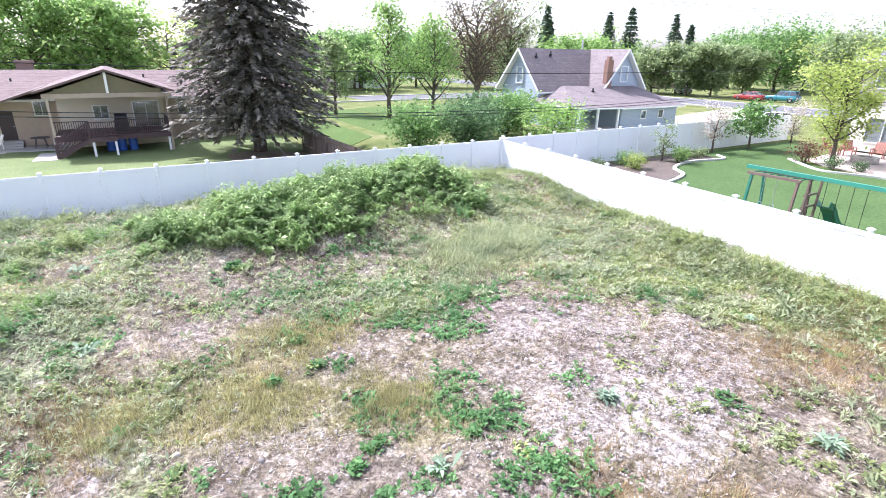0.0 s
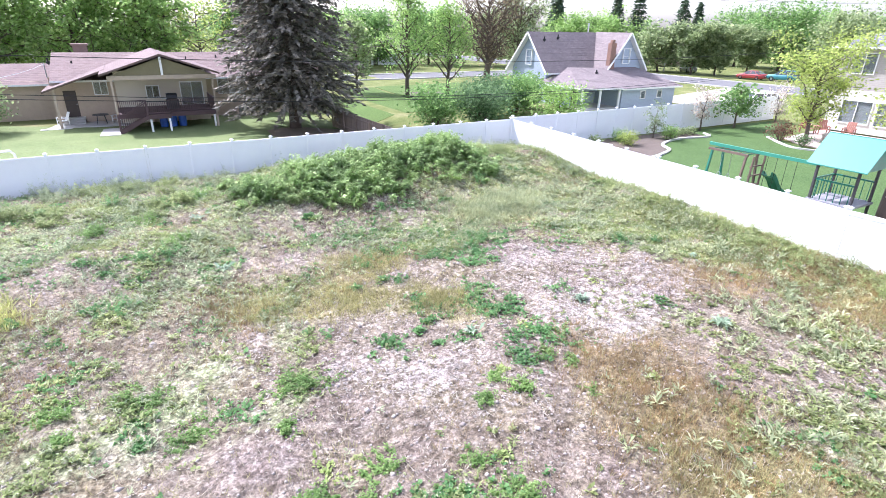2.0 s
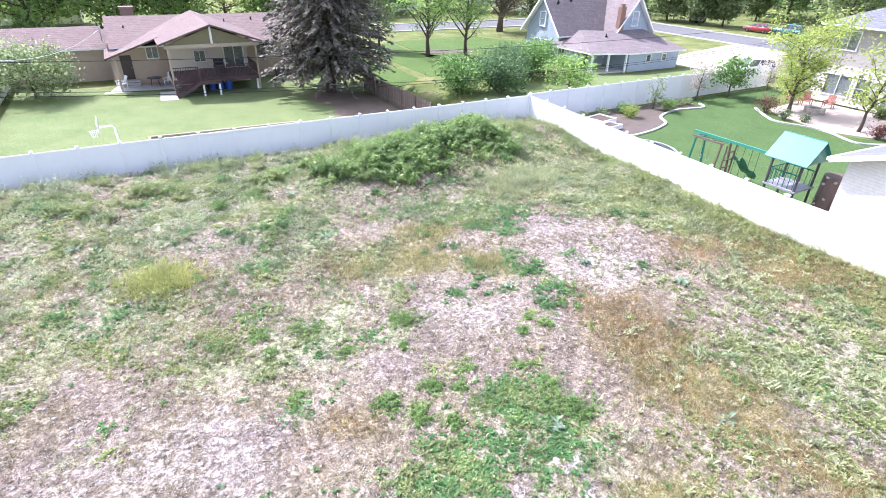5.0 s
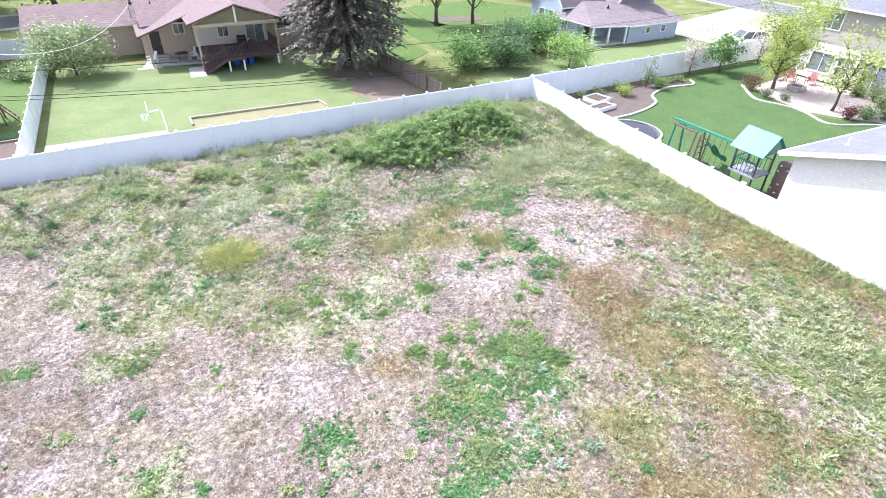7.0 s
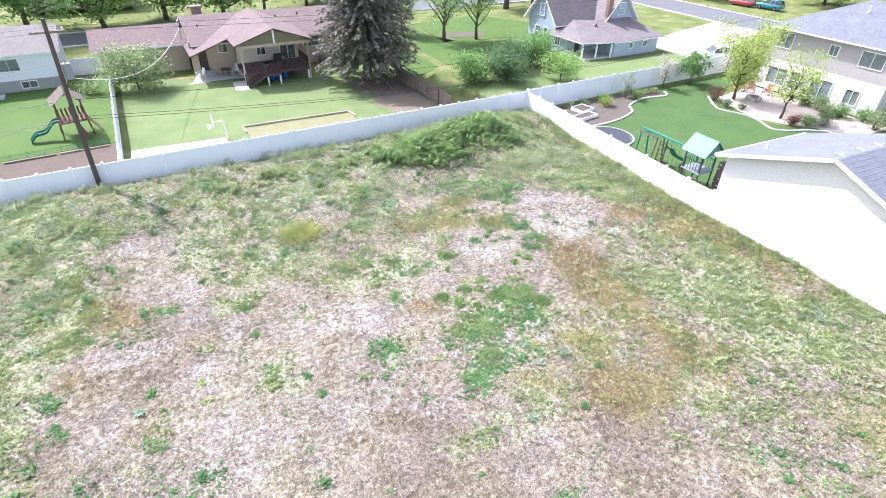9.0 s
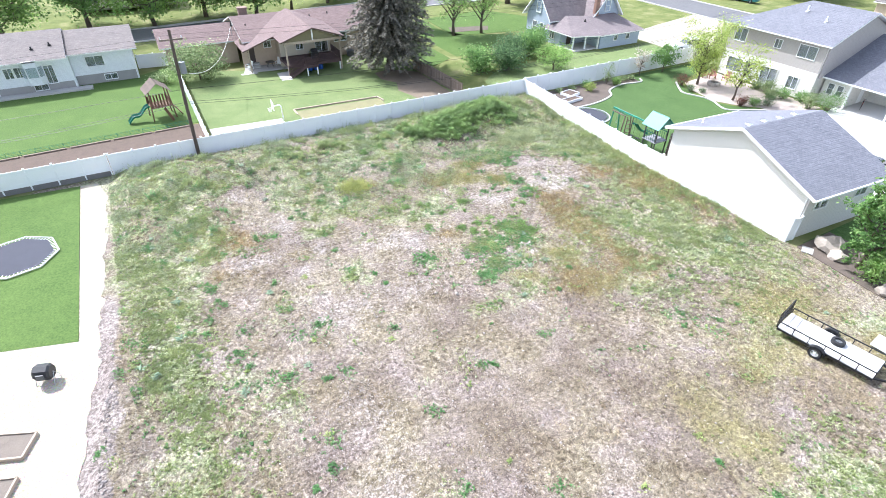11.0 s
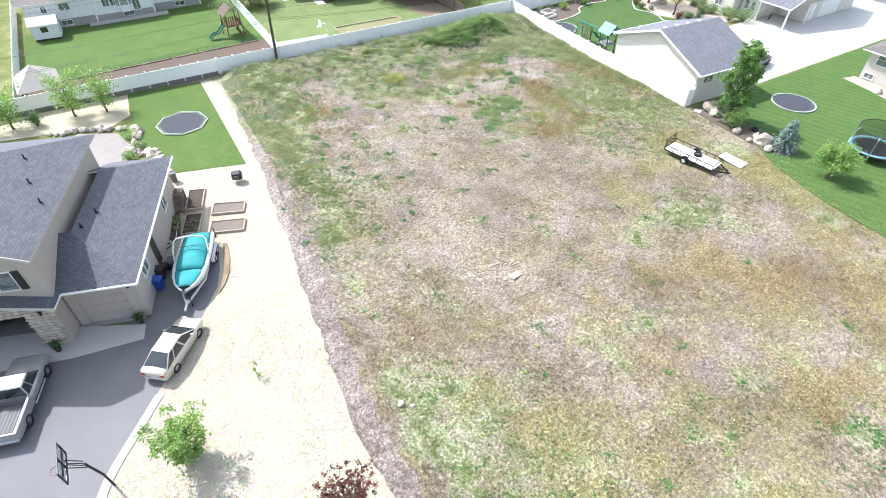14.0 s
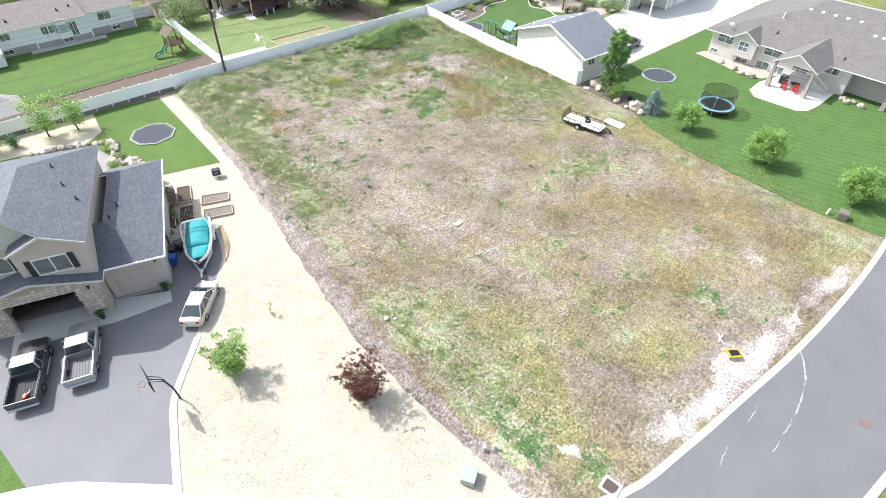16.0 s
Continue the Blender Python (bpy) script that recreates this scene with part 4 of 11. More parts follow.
# yards behind the north fence
sheet("lawn", [(-16.9, 24.8), (11.6, 24.8), (11.2, 40), (10.6, 50), (4, 50), (-4, 46), (-10, 49.3), (-16.9, 53)], 0.03, LAWN_DRY, "patchy green back lawn of the brick ranch house", "lawn")
sheet("lawn", [(-45.6, 32.8), (-17.5, 34.0), (-17.5, 56), (-22, 53), (-45.6, 51)], 0.03, LAWN, "bright green back lawn of the white house", "lawn")
sheet("garden_bed", [(-45.6, 24.6), (-17.5, 24.6), (-17.5, 33.6), (-45.6, 32.4)], 0.03, m_soil, "bare brown garden bed behind the fence", "bed")
sheet("lawn", [(15, 24.2), (46.6, 24.2), (46.6, 33), (37, 33), (33, 36), (27, 33), (20, 33), (15.5, 30)], 0.03, LAWN_DRY, "rough lawn behind the white fence", "lawn")
sheet("lawn", [(13, 40), (22, 40), (30, 47), (24, 49.5), (22, 54), (23, 61), (13, 58)], 0.03, LAWN, "sunny side lawn", "lawn")
sheet("gravel_drive", [(46.8, 30), (50, 26), (69.8, 36), (69.8, 43.5), (56, 40.5), (46.8, 38)], 0.03, m_gravel, "pale gravel drive beside the blue farmhouse", "driveway")
sheet("road", [(-220, 70.5), (69, 70.5), (69, -70), (78.5, -70), (78.5, 220), (69, 220), (69, 78.5), (-220, 78.5)], 0.035, m_asphalt, "quiet residential street beyond the houses", "road", step=25)
for kx0, ky0, kx1, ky1 in ((-220, 70.1, 68.6, 70.5), (68.6, -70, 69.0, 70.1), (-220, 78.5, 68.6, 78.9), (78.5, -70, 78.9, 220)):
    sheet("kerb", [(kx0, ky0), (kx1, ky0), (kx1, ky1), (kx0, ky1)], 0.15, CONCRETE, "concrete kerb of the far street", "kerb", step=40)
sheet("garden_bed", [(23.0, 51.5), (29, 50.4), (30.5, 52.6), (24, 54.4)], 0.05, m_mulch, "mulched bed under the young poplars", "bed")
sheet("lawn", [(22.3, 49.7), (36, 47.2), (41, 54), (36, 63), (23.3, 61.5)], 0.03, LAWN, "garden lawn beside the farmhouse", "lawn")

# ---- white vinyl fences ----
def vinyl_panel(length, h):
    """One moulded panel: bottom and top rail with a sheet between them."""
    out = [(0.028, -0.12), (0.028, 0.2), (0.012, 0.205), (0.012, h - 0.125), (0.03, h - 0.12), (0.03, h)]
    sect = [(-y, z) for y, z in out] + [(y, z) for y, z in out[::-1]]
    bm = B()
    loft(bm, [[(x, y, z) for y, z in sect] for x in (0.055, length - 0.055)])
    bmesh.ops.recalc_face_normals(bm, faces=bm.faces[:])
    return mesh_of("panel", bm)


def vinyl_post(h):
    bm = B()
    box(bm, -0.05, -0.05, -0.5, 0.05, 0.05, h)
    box(bm, -0.08, -0.08, h, 0.08, 0.08, h + 0.03)
    v = [bm.verts.new(p) for p in ((-0.075, -0.075, h + 0.03), (0.075, -0.075, h + 0.03), (0.075, 0.075, h + 0.03), (-0.075, 0.075, h + 0.03), (0, 0, h + 0.08))]
    for i in range(4):
        bm.faces.new((v[i], v[(i + 1) % 4], v[4]))
    return mesh_of("post", bm)


def vinyl_fence(a, b_, h, label, base=None, pitch=1.86, material=WHITE_VINYL, post_shift=0.0):
    a, b_ = Vector(a), Vector(b_)
    n = max(1, round((b_ - a).length / pitch))
    d = (b_ - a) / n
    ang = math.degrees(math.atan2(d.y, d.x))
    f = thing("vinyl_fence", label, "fence", a.x, a.y, 0, ang)
    pm, pp = vinyl_panel(d.length, h), vinyl_post(h + 0.07)
    pm.materials.append(material)
    pp.materials.append(material)
    for i in range(n + 1):
        q = a + d * i
        z = base if base is not None else max(0.0, float(height(q.x, q.y)))
        part("post", pp, material, f).matrix_local = pose(d.length * i, post_shift, z)
        if i < n:
            part("panel", pm, material, f).matrix_local = pose(d.length * i, 0, z)
    return f


vinyl_fence((-25.6, FENCE_N), (16.3, FENCE_N), 1.8, "long white vinyl privacy fence behind the vacant lot", 0.08)
vinyl_fence((-52, FENCE_N), (-25.75, FENCE_N), 1.3, "white vinyl fence above a dark footing behind the lawn", 0.58)
vinyl_fence((16.45, FENCE_N), (45.6, FENCE_N + 0.4), 1.88, "tall white vinyl fence along the back lawn", 0.1)
vinyl_fence((16.38, FENCE_N - 0.1), (15.2, 4.0), 1.8, "bright white vinyl fence along the side of the lot", 0.08, post_shift=0.03)
vinyl_fence((15.2, 3.9), (15.45, -9.4), 1.8, "bright white vinyl fence in front of the garage wall", 0.08, post_shift=0.03)
vinyl_fence((15.5, -9.47), (16.25, -9.55), 1.8, "short white vinyl panel between fence and garage corner", 0.08)
vinyl_fence((-17.5, 24.0), (-17.5, 56), 1.75, "white vinyl fence between two back yards", -0.8)
vinyl_fence((-17.5, 56), (-21.6, 56.4), 1.75, "short white vinyl fence beside the white house", -0.8)
vinyl_fence((-46.0, 24.5), (-46.6, 62), 1.75, "white vinyl fence beside the dirt lane", -0.8)
# retaining footing below the back fence
bm = B()
box(bm, -52, FENCE_N + 0.0, -1.2, -25.7, FENCE_N + 0.12, 0.55)
box(bm, -25.7, FENCE_N + 0.0, -1.2, 16.3, FENCE_N + 0.12, 0.06)
solid("fence_footing", bm, surf("dark_footing", (0.20, 0.19, 0.185), 0.9, 0.2, 1.5, 25, 0.3), "dark concrete footing under the white fence", "footing", kind="structure")

# ---- houses ----
ROOF_BLUE = shingle_mat("blue_grey_shingles", (0.158, 0.161, 0.188), (0.180, 0.183, 0.208))
ROOF_SLATE = shingle_mat("slate_grey_shingles", (0.112, 0.115, 0.136), (0.139, 0.142, 0.162))
ROOF_BROWN = shingle_mat("brown_shingles", (0.165, 0.112, 0.105), (0.195, 0.138, 0.128))
ROOF_TAUPE = shingle_mat("taupe_shingles", (0.142, 0.128, 0.121), (0.166, 0.151, 0.142))
ROOF_TAN = shingle_mat("tan_shingles", (0.189, 0.161, 0.15), (0.217, 0.189, 0.175))
ROOF_MAUVE = shingle_mat("mauve_shingles", (0.20, 0.165, 0.165), (0.23, 0.192, 0.19))
STUCCO = surf("beige_stucco", (0.46, 0.405, 0.36), 0.9, 0.08, 1.0, 60, 0.25)
STUCCO_LIGHT = surf("light_stucco", (0.52, 0.49, 0.455), 0.9, 0.08, 1.0, 60, 0.25)
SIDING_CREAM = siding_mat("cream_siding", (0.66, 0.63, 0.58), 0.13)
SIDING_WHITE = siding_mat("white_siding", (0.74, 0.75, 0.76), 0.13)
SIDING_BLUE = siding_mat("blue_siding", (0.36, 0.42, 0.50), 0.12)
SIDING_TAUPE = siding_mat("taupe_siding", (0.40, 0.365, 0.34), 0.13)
BRICK_TAN = surf("tan_brick", (0.48, 0.38, 0.29), 0.9, 0.14, 2.5, 12, 0.4)
FOUNDATION = surf("foundation_concrete", (0.33, 0.315, 0.30), 0.9, 0.15, 1.0, 30, 0.2)
DOOR_BEIGE = surf("beige_door_paint", (0.44, 0.385, 0.34), 0.6, 0.06, 1, 30, 0.05)
DOOR_DARK = surf("dark_door", (0.055, 0.035, 0.03), 0.5, 0.2, 2, 30, 0.05)
SHUTTER = surf("black_shutter", (0.03, 0.03, 0.033), 0.6, 0.2, 3, 40, 0.1)


def roof_pipes(house, spots, r=0.05, h=0.35, material=None):
    for x, y, z in spots:
        bm = B()
        tube(bm, [(x, y, z - 0.2), (x, y, z + h)], r)
        tube(bm, [(x, y, z - 0.1), (x, y, z + 0.08)], r * 2.2)
        part("vent_pipe", bm, material or BLACK_METAL, house)


def roof_vents(house, spots, material=None):
    for x, y, z in spots:
        bm = B()
        box(bm, x - 0.22, y - 0.22, z - 0.12, x + 0.22, y + 0.22, z + 0.1)
        bevel(bm, 0.03, 1)
        part("roof_vent", bm, material or STEEL, house)


def block(house, x0, y0, x1, y1, z0, z1, material, s=(), e=(), n=(), w=(), gs=None, ge=None, gn=None, gw=None):
    """Four walls round a rectangle; openings and gable peaks side by side (s: front, e, n, w)."""
    wall_run(house, (x0, y0), (x1, y0), z0, z1, material, s, gable=gs)
    wall_run(house, (x1, y0), (x1, y1), z0, z1, material, e, gable=ge)
    wall_run(house, (x1, y1), (x0, y1), z0, z1, material, n, gable=gn)
    wall_run(house, (x0, y1), (x0, y0), z0, z1, material, w, gable=gw)
    bm = B()
    box(bm, x0 + 0.2, y0 + 0.2, z0 - 0.3, x1 - 0.2, y1 - 0.2, z0 + 0.02)
    part("floor_slab", bm, FOUNDATION, house)


# the garage that stands on the side fence: gable to the lot
def make_garage():
    g = thing("garage", "cream-sided detached garage with a blue-grey shingle roof", "garage", 1.181, 1.386, 0, -3.57)
    x0, x1, y0, y1, ze, zr, ym = 15.8, 23.8, -9.9, 2.6, 3.75, 6.05, -3.7
    wall_run(g, (x0, y1), (x0, y0), 0, ze - 0.08, SIDING_CREAM, gable=(y1 - ym, zr - 0.2))
    wall_run(g, (x0, y0), (x1, y0), 0, ze - 0.08, SIDING_CREAM, [(0.9, 2.2, 2.2, 3.2, "win", 2, 1), (5.4, 6.6, 2.2, 3.2, "win", 2, 1)])
    wall_run(g, (x1, y0), (x1, y1), 0, ze - 0.08, SIDING_CREAM, [(1.5, 6.0, 0, 2.4, "garage"), (7.0, 11.0, 0, 2.4, "garage")], gable=(ym - y0, zr - 0.2))
    wall_run(g, (x1, y1), (x0, y1), 0, ze - 0.08, SIDING_CREAM)
    o, k = 0.55, 0.22
    a, b_ = x0 - 0.45, x1 + 0.45
    roof(g, [[(a, y0 - o, ze - k), (b_, y0 - o, ze - k), (b_, ym, zr), (a, ym, zr)], [(b_, y1 + o, ze - k), (a, y1 + o, ze - k), (a, ym, zr), (b_, ym, zr)]], ROOF_BLUE)
    bm = B()
    for ya, za, yb, zb in ((y0 - o, ze - k, ym, zr), (y1 + o, ze - k, ym, zr)):
        bar(bm, (a - 0.02, ya, za - 0.09), (a - 0.02, yb, zb - 0.09), 0.03, 0.22)
        part("fascia", bm, TRIM_WHITE, g)
        bm = B()
    bm.free()
    for y in (y0 - o - 0.06, y1 + o + 0.06):
        bm = B()
        box(bm, a, y - 0.06, ze - k - 0.14, b_, y + 0.06, ze - k)
        part("gutter", bm, TRIM_WHITE, g)
    for x in (16.7, 18.4, 20.1, 21.8):
        roof_vents(g, [(x, ym + 0.55, zr - 0.22)], STEEL)
    roof_pipes(g, [(17.6, 1.5, 4.1)], 0.05, 0.4, TRIM_WHITE)
    bm = B()
    tube(bm, [(x0 - 0.06, y0 + 0.15, 0.1), (x0 - 0.06, y0 + 0.15, ze - 0.3), (x0 - 0.2, y0 - 0.3, ze - 0.2)], 0.045)
    part("downpipe", bm, TRIM_WHITE, g)


make_garage()

STONE_VENEER = surf("stone_veneer", (0.36, 0.30, 0.25), 0.9, 0.3, 3.5, 7, 0.8, tint=(0.50, 0.42, 0.34))


# the big house with the boat: its own frame turned 19 degrees
def make_left_house():
    h = thing("house", "beige stucco house with slate-grey shingle roofs and stone garage front", "house", -38.8, -12.5, 0.85, -18)
    # garage wing
    zw = 3.0
    wall_run(h, (-4.1, 0.7), (0.1, 0.7), -0.85, zw, STUCCO, [(0.55, 3.35, -0.85, 2.2, "garage", DOOR_BEIGE)])
    wall_run(h, (0.1, 0.7), (0.1, 13.7), -0.85, zw, STUCCO, [(1.6, 2.8, 1.0, 2.2, "win", 2, 1), (4.3, 5.3, -0.65, 1.75, "door", DOOR_DARK), (8.9, 10.1, 0.8, 1.95, "win", 2, 1)])
    wall_run(h, (0.1, 13.7), (-6.5, 13.7), -0.85, zw, STUCCO)
    bm = B()
    box(bm, -13, 0.4, -1.05, -0.2, 12.8, -0.82)
    part("floor_slab", bm, FOUNDATION, h)
    e, r = 2.95, 4.75
    roof(h, [[(0.65, -0.2, e), (0.65, 14.15, e), (-3.1, 10.1, r), (-3.1, 3.3, r)], [(-3.9, -0.2, e), (0.65, -0.2, e), (-3.1, 3.3, r), (-3.9, 3.3, r)],
             [(0.65, 14.15, e), (-3.9, 14.15, e), (-3.9, 10.1, r), (-3.1, 10.1, r)]], ROOF_SLATE, course=0.26)
    roof_pipes(h, [(-2.3, 5.6, 4.4), (-2.7, 3.9, 4.55)])
    for a, b_ in (((0.7, -0.25), (0.7, 14.2)), ((-3.9, -0.25), (0.7, -0.25))):
        bm = B()
        bar(bm, (*a, e - 0.06), (*b_, e - 0.06), 0.1, 0.12)
        part("gutter", bm, TRIM_WHITE, h)
    # main block, two storeys under a hipped roof
    zm = 6.2
    wall_run(h, (-3.8, -0.45), (-3.8, 12.1), 2.3, zm, STUCCO)
    wall_run(h, (-8.1, -0.45), (-3.8, -0.45), 2.6, zm, STUCCO, [(1.0, 3.1, 4.0, 5.3, "win", 2, 1)], gable=(2.4, 7.3))
    wall_run(h, (-11.7, 0.65), (-8.1, 0.65), 2.6, zm, STUCCO, [(1.1, 2.9, 4.0, 5.3, "win", 2, 1)])
    wall_run(h, (-8.1, 0.65), (-8.1, -0.45), 2.6, zm, STUCCO)
    wall_run(h, (-3.8, 12.1), (-11.7, 12.1), -0.85, zm, STUCCO)
    wall_run(h, (-11.7, 12.1), (-11.7, 0.65), -0.85, zm, STUCCO)
    for u, y in ((-7.35, -0.45), (-4.75, -0.45), (-10.85, 0.65), (-8.55, 0.65)):
        bm = B()
        box(bm, u - 0.2, y - 0.07, 3.95, u + 0.2, y, 5.35)
        for k in range(9):
            box(bm, u - 0.15, y - 0.09, 4.05 + k * 0.14, u + 0.15, y - 0.07, 4.13 + k * 0.14)
        part("shutter", bm, SHUTTER, h)
    roof(h, [[(-3.35, -1.0, 6.3), (-3.35, 12.6, 6.3), (-7.6, 7.1, 8.425), (-7.6, 0.15, 8.425), (-5.7, -1.0, 7.475)], [(-3.35, 12.6, 6.3), (-12.1, 12.6, 6.3), (-7.6, 7.1, 8.425)],
             [(-12.1, 12.6, 6.3), (-12.1, 0.15, 6.3), (-7.6, 0.15, 8.425), (-7.6, 7.1, 8.425)]], ROOF_SLATE, STUCCO_LIGHT, course=0.26)
    roof(h, [[(-8.1, 0.45, 6.35), (-8.1, -1.0, 6.35), (-5.7, -1.0, 7.475), (-5.7, 0.45, 7.475)]], ROOF_SLATE, STUCCO_LIGHT, course=0.26)
    bm = B()
    v = [bm.verts.new(p) for p in ((-11.7, 0.4, 6.1), (-5.8, 0.4, 6.1), (-7.6, 0.4, 8.28), (-11.7, 0.6, 6.1), (-5.8, 0.6, 6.1), (-7.6, 0.6, 8.28))]
    for f in ((0, 1, 2), (5, 4, 3), (0, 3, 4, 1), (1, 4, 5, 2), (2, 5, 3, 0)):
        bm.faces.new([v[i] for i in f])
    part("gable_wall", bm, STUCCO_LIGHT, h)
    roof_pipes(h, [(-5.8, 7.9, 7.5), (-5.0, 5.6, 7.1), (-4.1, 4.0, 6.65)])
    roof_vents(h, [(-8.5, 3.9, 8.0), (-8.6, 1.8, 7.95)])
    # stone garage front under a low gable
    wall_run(h, (-13.0, -0.6), (-4.2, -0.6), -0.85, 2.95, STONE_VENEER, [(2.6, 7.2, -0.85, 1.9, "open")], thick=0.35, gable=(5.1, 3.88))
    wall_run(h, (-4.2, -0.6), (-4.2, 0.9), -0.85, 2.9, STUCCO)
    # Back wall near-black: the open garage's inner shade is put into its colour.
    wall_run(h, (-13.0, 6.5), (-4.2, 6.5), -0.85, 2.9, SHADE_AND_ASH)
    wall_run(h, (-13.0, 6.5), (-13.0, -0.6), -0.85, 2.9, STUCCO)
    roof(h, [[(-3.5, -1.4, 2.95), (-3.5, -0.2, 2.95), (-7.8, 0.7, 4.05), (-7.8, -1.4, 4.05)], [(-13.0, 0.7, 2.8), (-13.0, -1.4, 2.8), (-7.8, -1.4, 4.05), (-7.8, 0.7, 4.05)]], ROOF_SLATE, course=0.26)
    for a, b_ in (((-3.5, -1.43, 2.9), (-7.8, -1.43, 4.0)), ((-13.0, -1.43, 2.75), (-7.8, -1.43, 4.0)), ((-3.35, -1.03, 6.24), (-5.7, -1.03, 7.41)), ((-8.1, -1.03, 6.29), (-5.7, -1.03, 7.41))):
        bm = B()
        bar(bm, a, b_, 0.05, 0.16)
        part("bargeboard", bm, STUCCO_LIGHT, h)
    # stones of the pillar faces
    rnd = random.Random(3)
    shared = []
    for k in range(6):
        bm = B()
        blob(bm, (0, 0, 0), (0.2 + 0.03 * k, 0.05, 0.13), k, 0.3, 1, 1.0)
        shared.append(mesh_of("stone", bm))
        shared[-1].materials.append(STONE_GREY)
    for x0, x1, z0, z1 in ((-5.7, -4.3, -0.75, 2.8), (-13.0, -10.5, -0.75, 2.8), (-10.4, -5.8, 2.0, 2.85)):
        z = z0
        while z < z1:
            x = x0 + rnd.uniform(0, 0.2)
            while x < x1:
                part("stone", shared[rnd.randrange(6)], STONE_GREY, h).matrix_local = pose(x, -0.61, z, 0, rnd.uniform(-8, 8), rnd.uniform(-3, 3))
                x += 0.42
            z += 0.25
    for x in (-4.85, -0.32):
        bm = B()
        tube(bm, [(x, -0.68 if x < -4 else 0.62, 1.9), (x, -0.68 if x < -4 else 0.62, 2.2)], [0.07, 0.1], 8)
        part("wall_lamp", bm, BLACK_METAL, h)
    return h


left_house = make_left_house()


# brick ranch house behind the fence, z of its yard is -0.8
def make_ranch():
    g = -0.8
    h = thing("house", "tan brick ranch house with brown roof and covered deck", "house", -1.15, 0, 0)
    # west wing, middle, east wing
    block(h, -16.9, 53.6, -8.15, 62, g, 2.35, BRICK_TAN)
    wall_run(h, (-8.15, 50.6), (-3.6, 50.6), g, 2.9, BRICK_TAN, [(0.75, 1.65, -0.3, 1.8, "door", DOOR_DARK), (3.0, 3.9, 1.45, 2.4, "win", 2, 1)])
    wall_run(h, (-3.6, 48.6), (3.3, 48.6), g, 3.4, surf("cream_stucco", (0.60, 0.53, 0.42), 0.9, 0.08, 1, 40, 0.2), [(2.2, 3.1, 1.25, 2.15, "win", 2, 1), (4.8, 6.5, 0.56, 2.4, "win", 2, 1)])
    wall_run(h, (-3.6, 50.6), (-3.6, 48.6), g, 2.7, BRICK_TAN)
    wall_run(h, (3.3, 48.6), (3.3, 50.4), g, 2.7, BRICK_TAN)
    wall_run(h, (3.3, 50.4), (13.6, 50.4), g, 2.7, BRICK_TAN, [(1.2, 3.0, 1.2, 2.4, "win", 2, 1), (6.5, 8.0, 1.1, 2.3, "win", 2, 1)])
    wall_run(h, (13.6, 50.4), (13.6, 62), g, 2.7, BRICK_TAN)
    wall_run(h, (13.6, 62), (-8.15, 62), g, 2.35, BRICK_TAN)
    roof(h, [[(-17.6, 53.0, 2.15), (-7.5, 53.0, 2.15), (-7.5, 57.6, 3.55), (-17.6, 57.6, 3.55)], [(-7.5, 62.6, 2.15), (-17.6, 62.6, 2.15), (-17.6, 57.6, 3.55), (-7.5, 57.6, 3.55)],
             [(-8.0, 49.6, 2.65), (14.4, 49.6, 2.65), (14.4, 56.3, 4.5), (-8.0, 56.3, 4.5)], [(14.4, 62.8, 2.65), (-8.0, 62.8, 2.65), (-8.0, 56.3, 4.5), (14.4, 56.3, 4.5)]], ROOF_BROWN, course=0.4)
    # the gable over deck and patio
    roof(h, [[(-8.5, 52.8, 2.05), (-8.5, 47.5, 2.05), (-4.1, 47.5, 3.62), (-4.1, 55.0, 3.62)], [(-4.45, 55, 3.47), (-4.45, 44.0, 3.47), (-0.25, 44.0, 4.88), (-0.25, 56.2, 4.88)],
             [(3.85, 44.0, 3.47), (3.85, 53, 3.47), (-0.25, 56.2, 4.88), (-0.25, 44.0, 4.88)]], ROOF_BROWN, surf("brown_fascia", (0.13, 0.085, 0.07), 0.6, 0.15, 2, 30, 0.1), course=0.4)
    bm = B()
    v = [bm.verts.new(p) for p in ((-3.9, 44.5, 3.3), (3.4, 44.5, 3.3), (-0.25, 44.5, 4.6), (-3.9, 44.6, 3.3), (3.4, 44.6, 3.3), (-0.25, 44.6, 4.6))]
    for f in ((0, 1, 2), (5, 4, 3), (0, 3, 4, 1), (1, 4, 5, 2), (2, 5, 3, 0)):
        bm.faces.new([v[i] for i in f])
    part("gable_panel", bm, surf("olive_boards", (0.20, 0.175, 0.10), 0.8, 0.2, 3, 30, 0.3), h)
    bm = B()
    box(bm, -4.0, 44.38, 3.02, 3.6, 44.56, 3.32)
    part("beam", bm, WOOD_PALE, h)
    bm = B()
    box(bm, -0.33, 44.34, 3.32, -0.17, 44.5, 4.66)
    part("king_post", bm, TRIM_WHITE, h)
    for x, y, zt in ((-3.75, 44.5, 3.03), (3.3, 44.5, 3.03), (-7.75, 47.8, 2.2)):
        bm = B()
        box(bm, x - 0.08, y - 0.08, g - 0.2, x + 0.08, y + 0.08, zt)
        part("post", bm, WOOD_PALE if x > -8 else surf("brown_post", (0.10, 0.07, 0.06), 0.7), h)
    bm = B()
    box(bm, -6.4, 57.4, 3.3, -5.3, 58.3, 5.05)
    box(bm, -6.5, 57.3, 5.0, -5.2, 58.4, 5.2)
    part("chimney", bm, surf("red_brown_brick", (0.25, 0.175, 0.145), 0.9, 0.25, 3, 14, 0.4), h)
    roof_pipes(h, [(-6.5, 53.6, 3.6), (-8.2, 54.4, 3.8), (2.5, 54.3, 3.85), (5.2, 54.6, 3.95)], 0.07, 0.35)
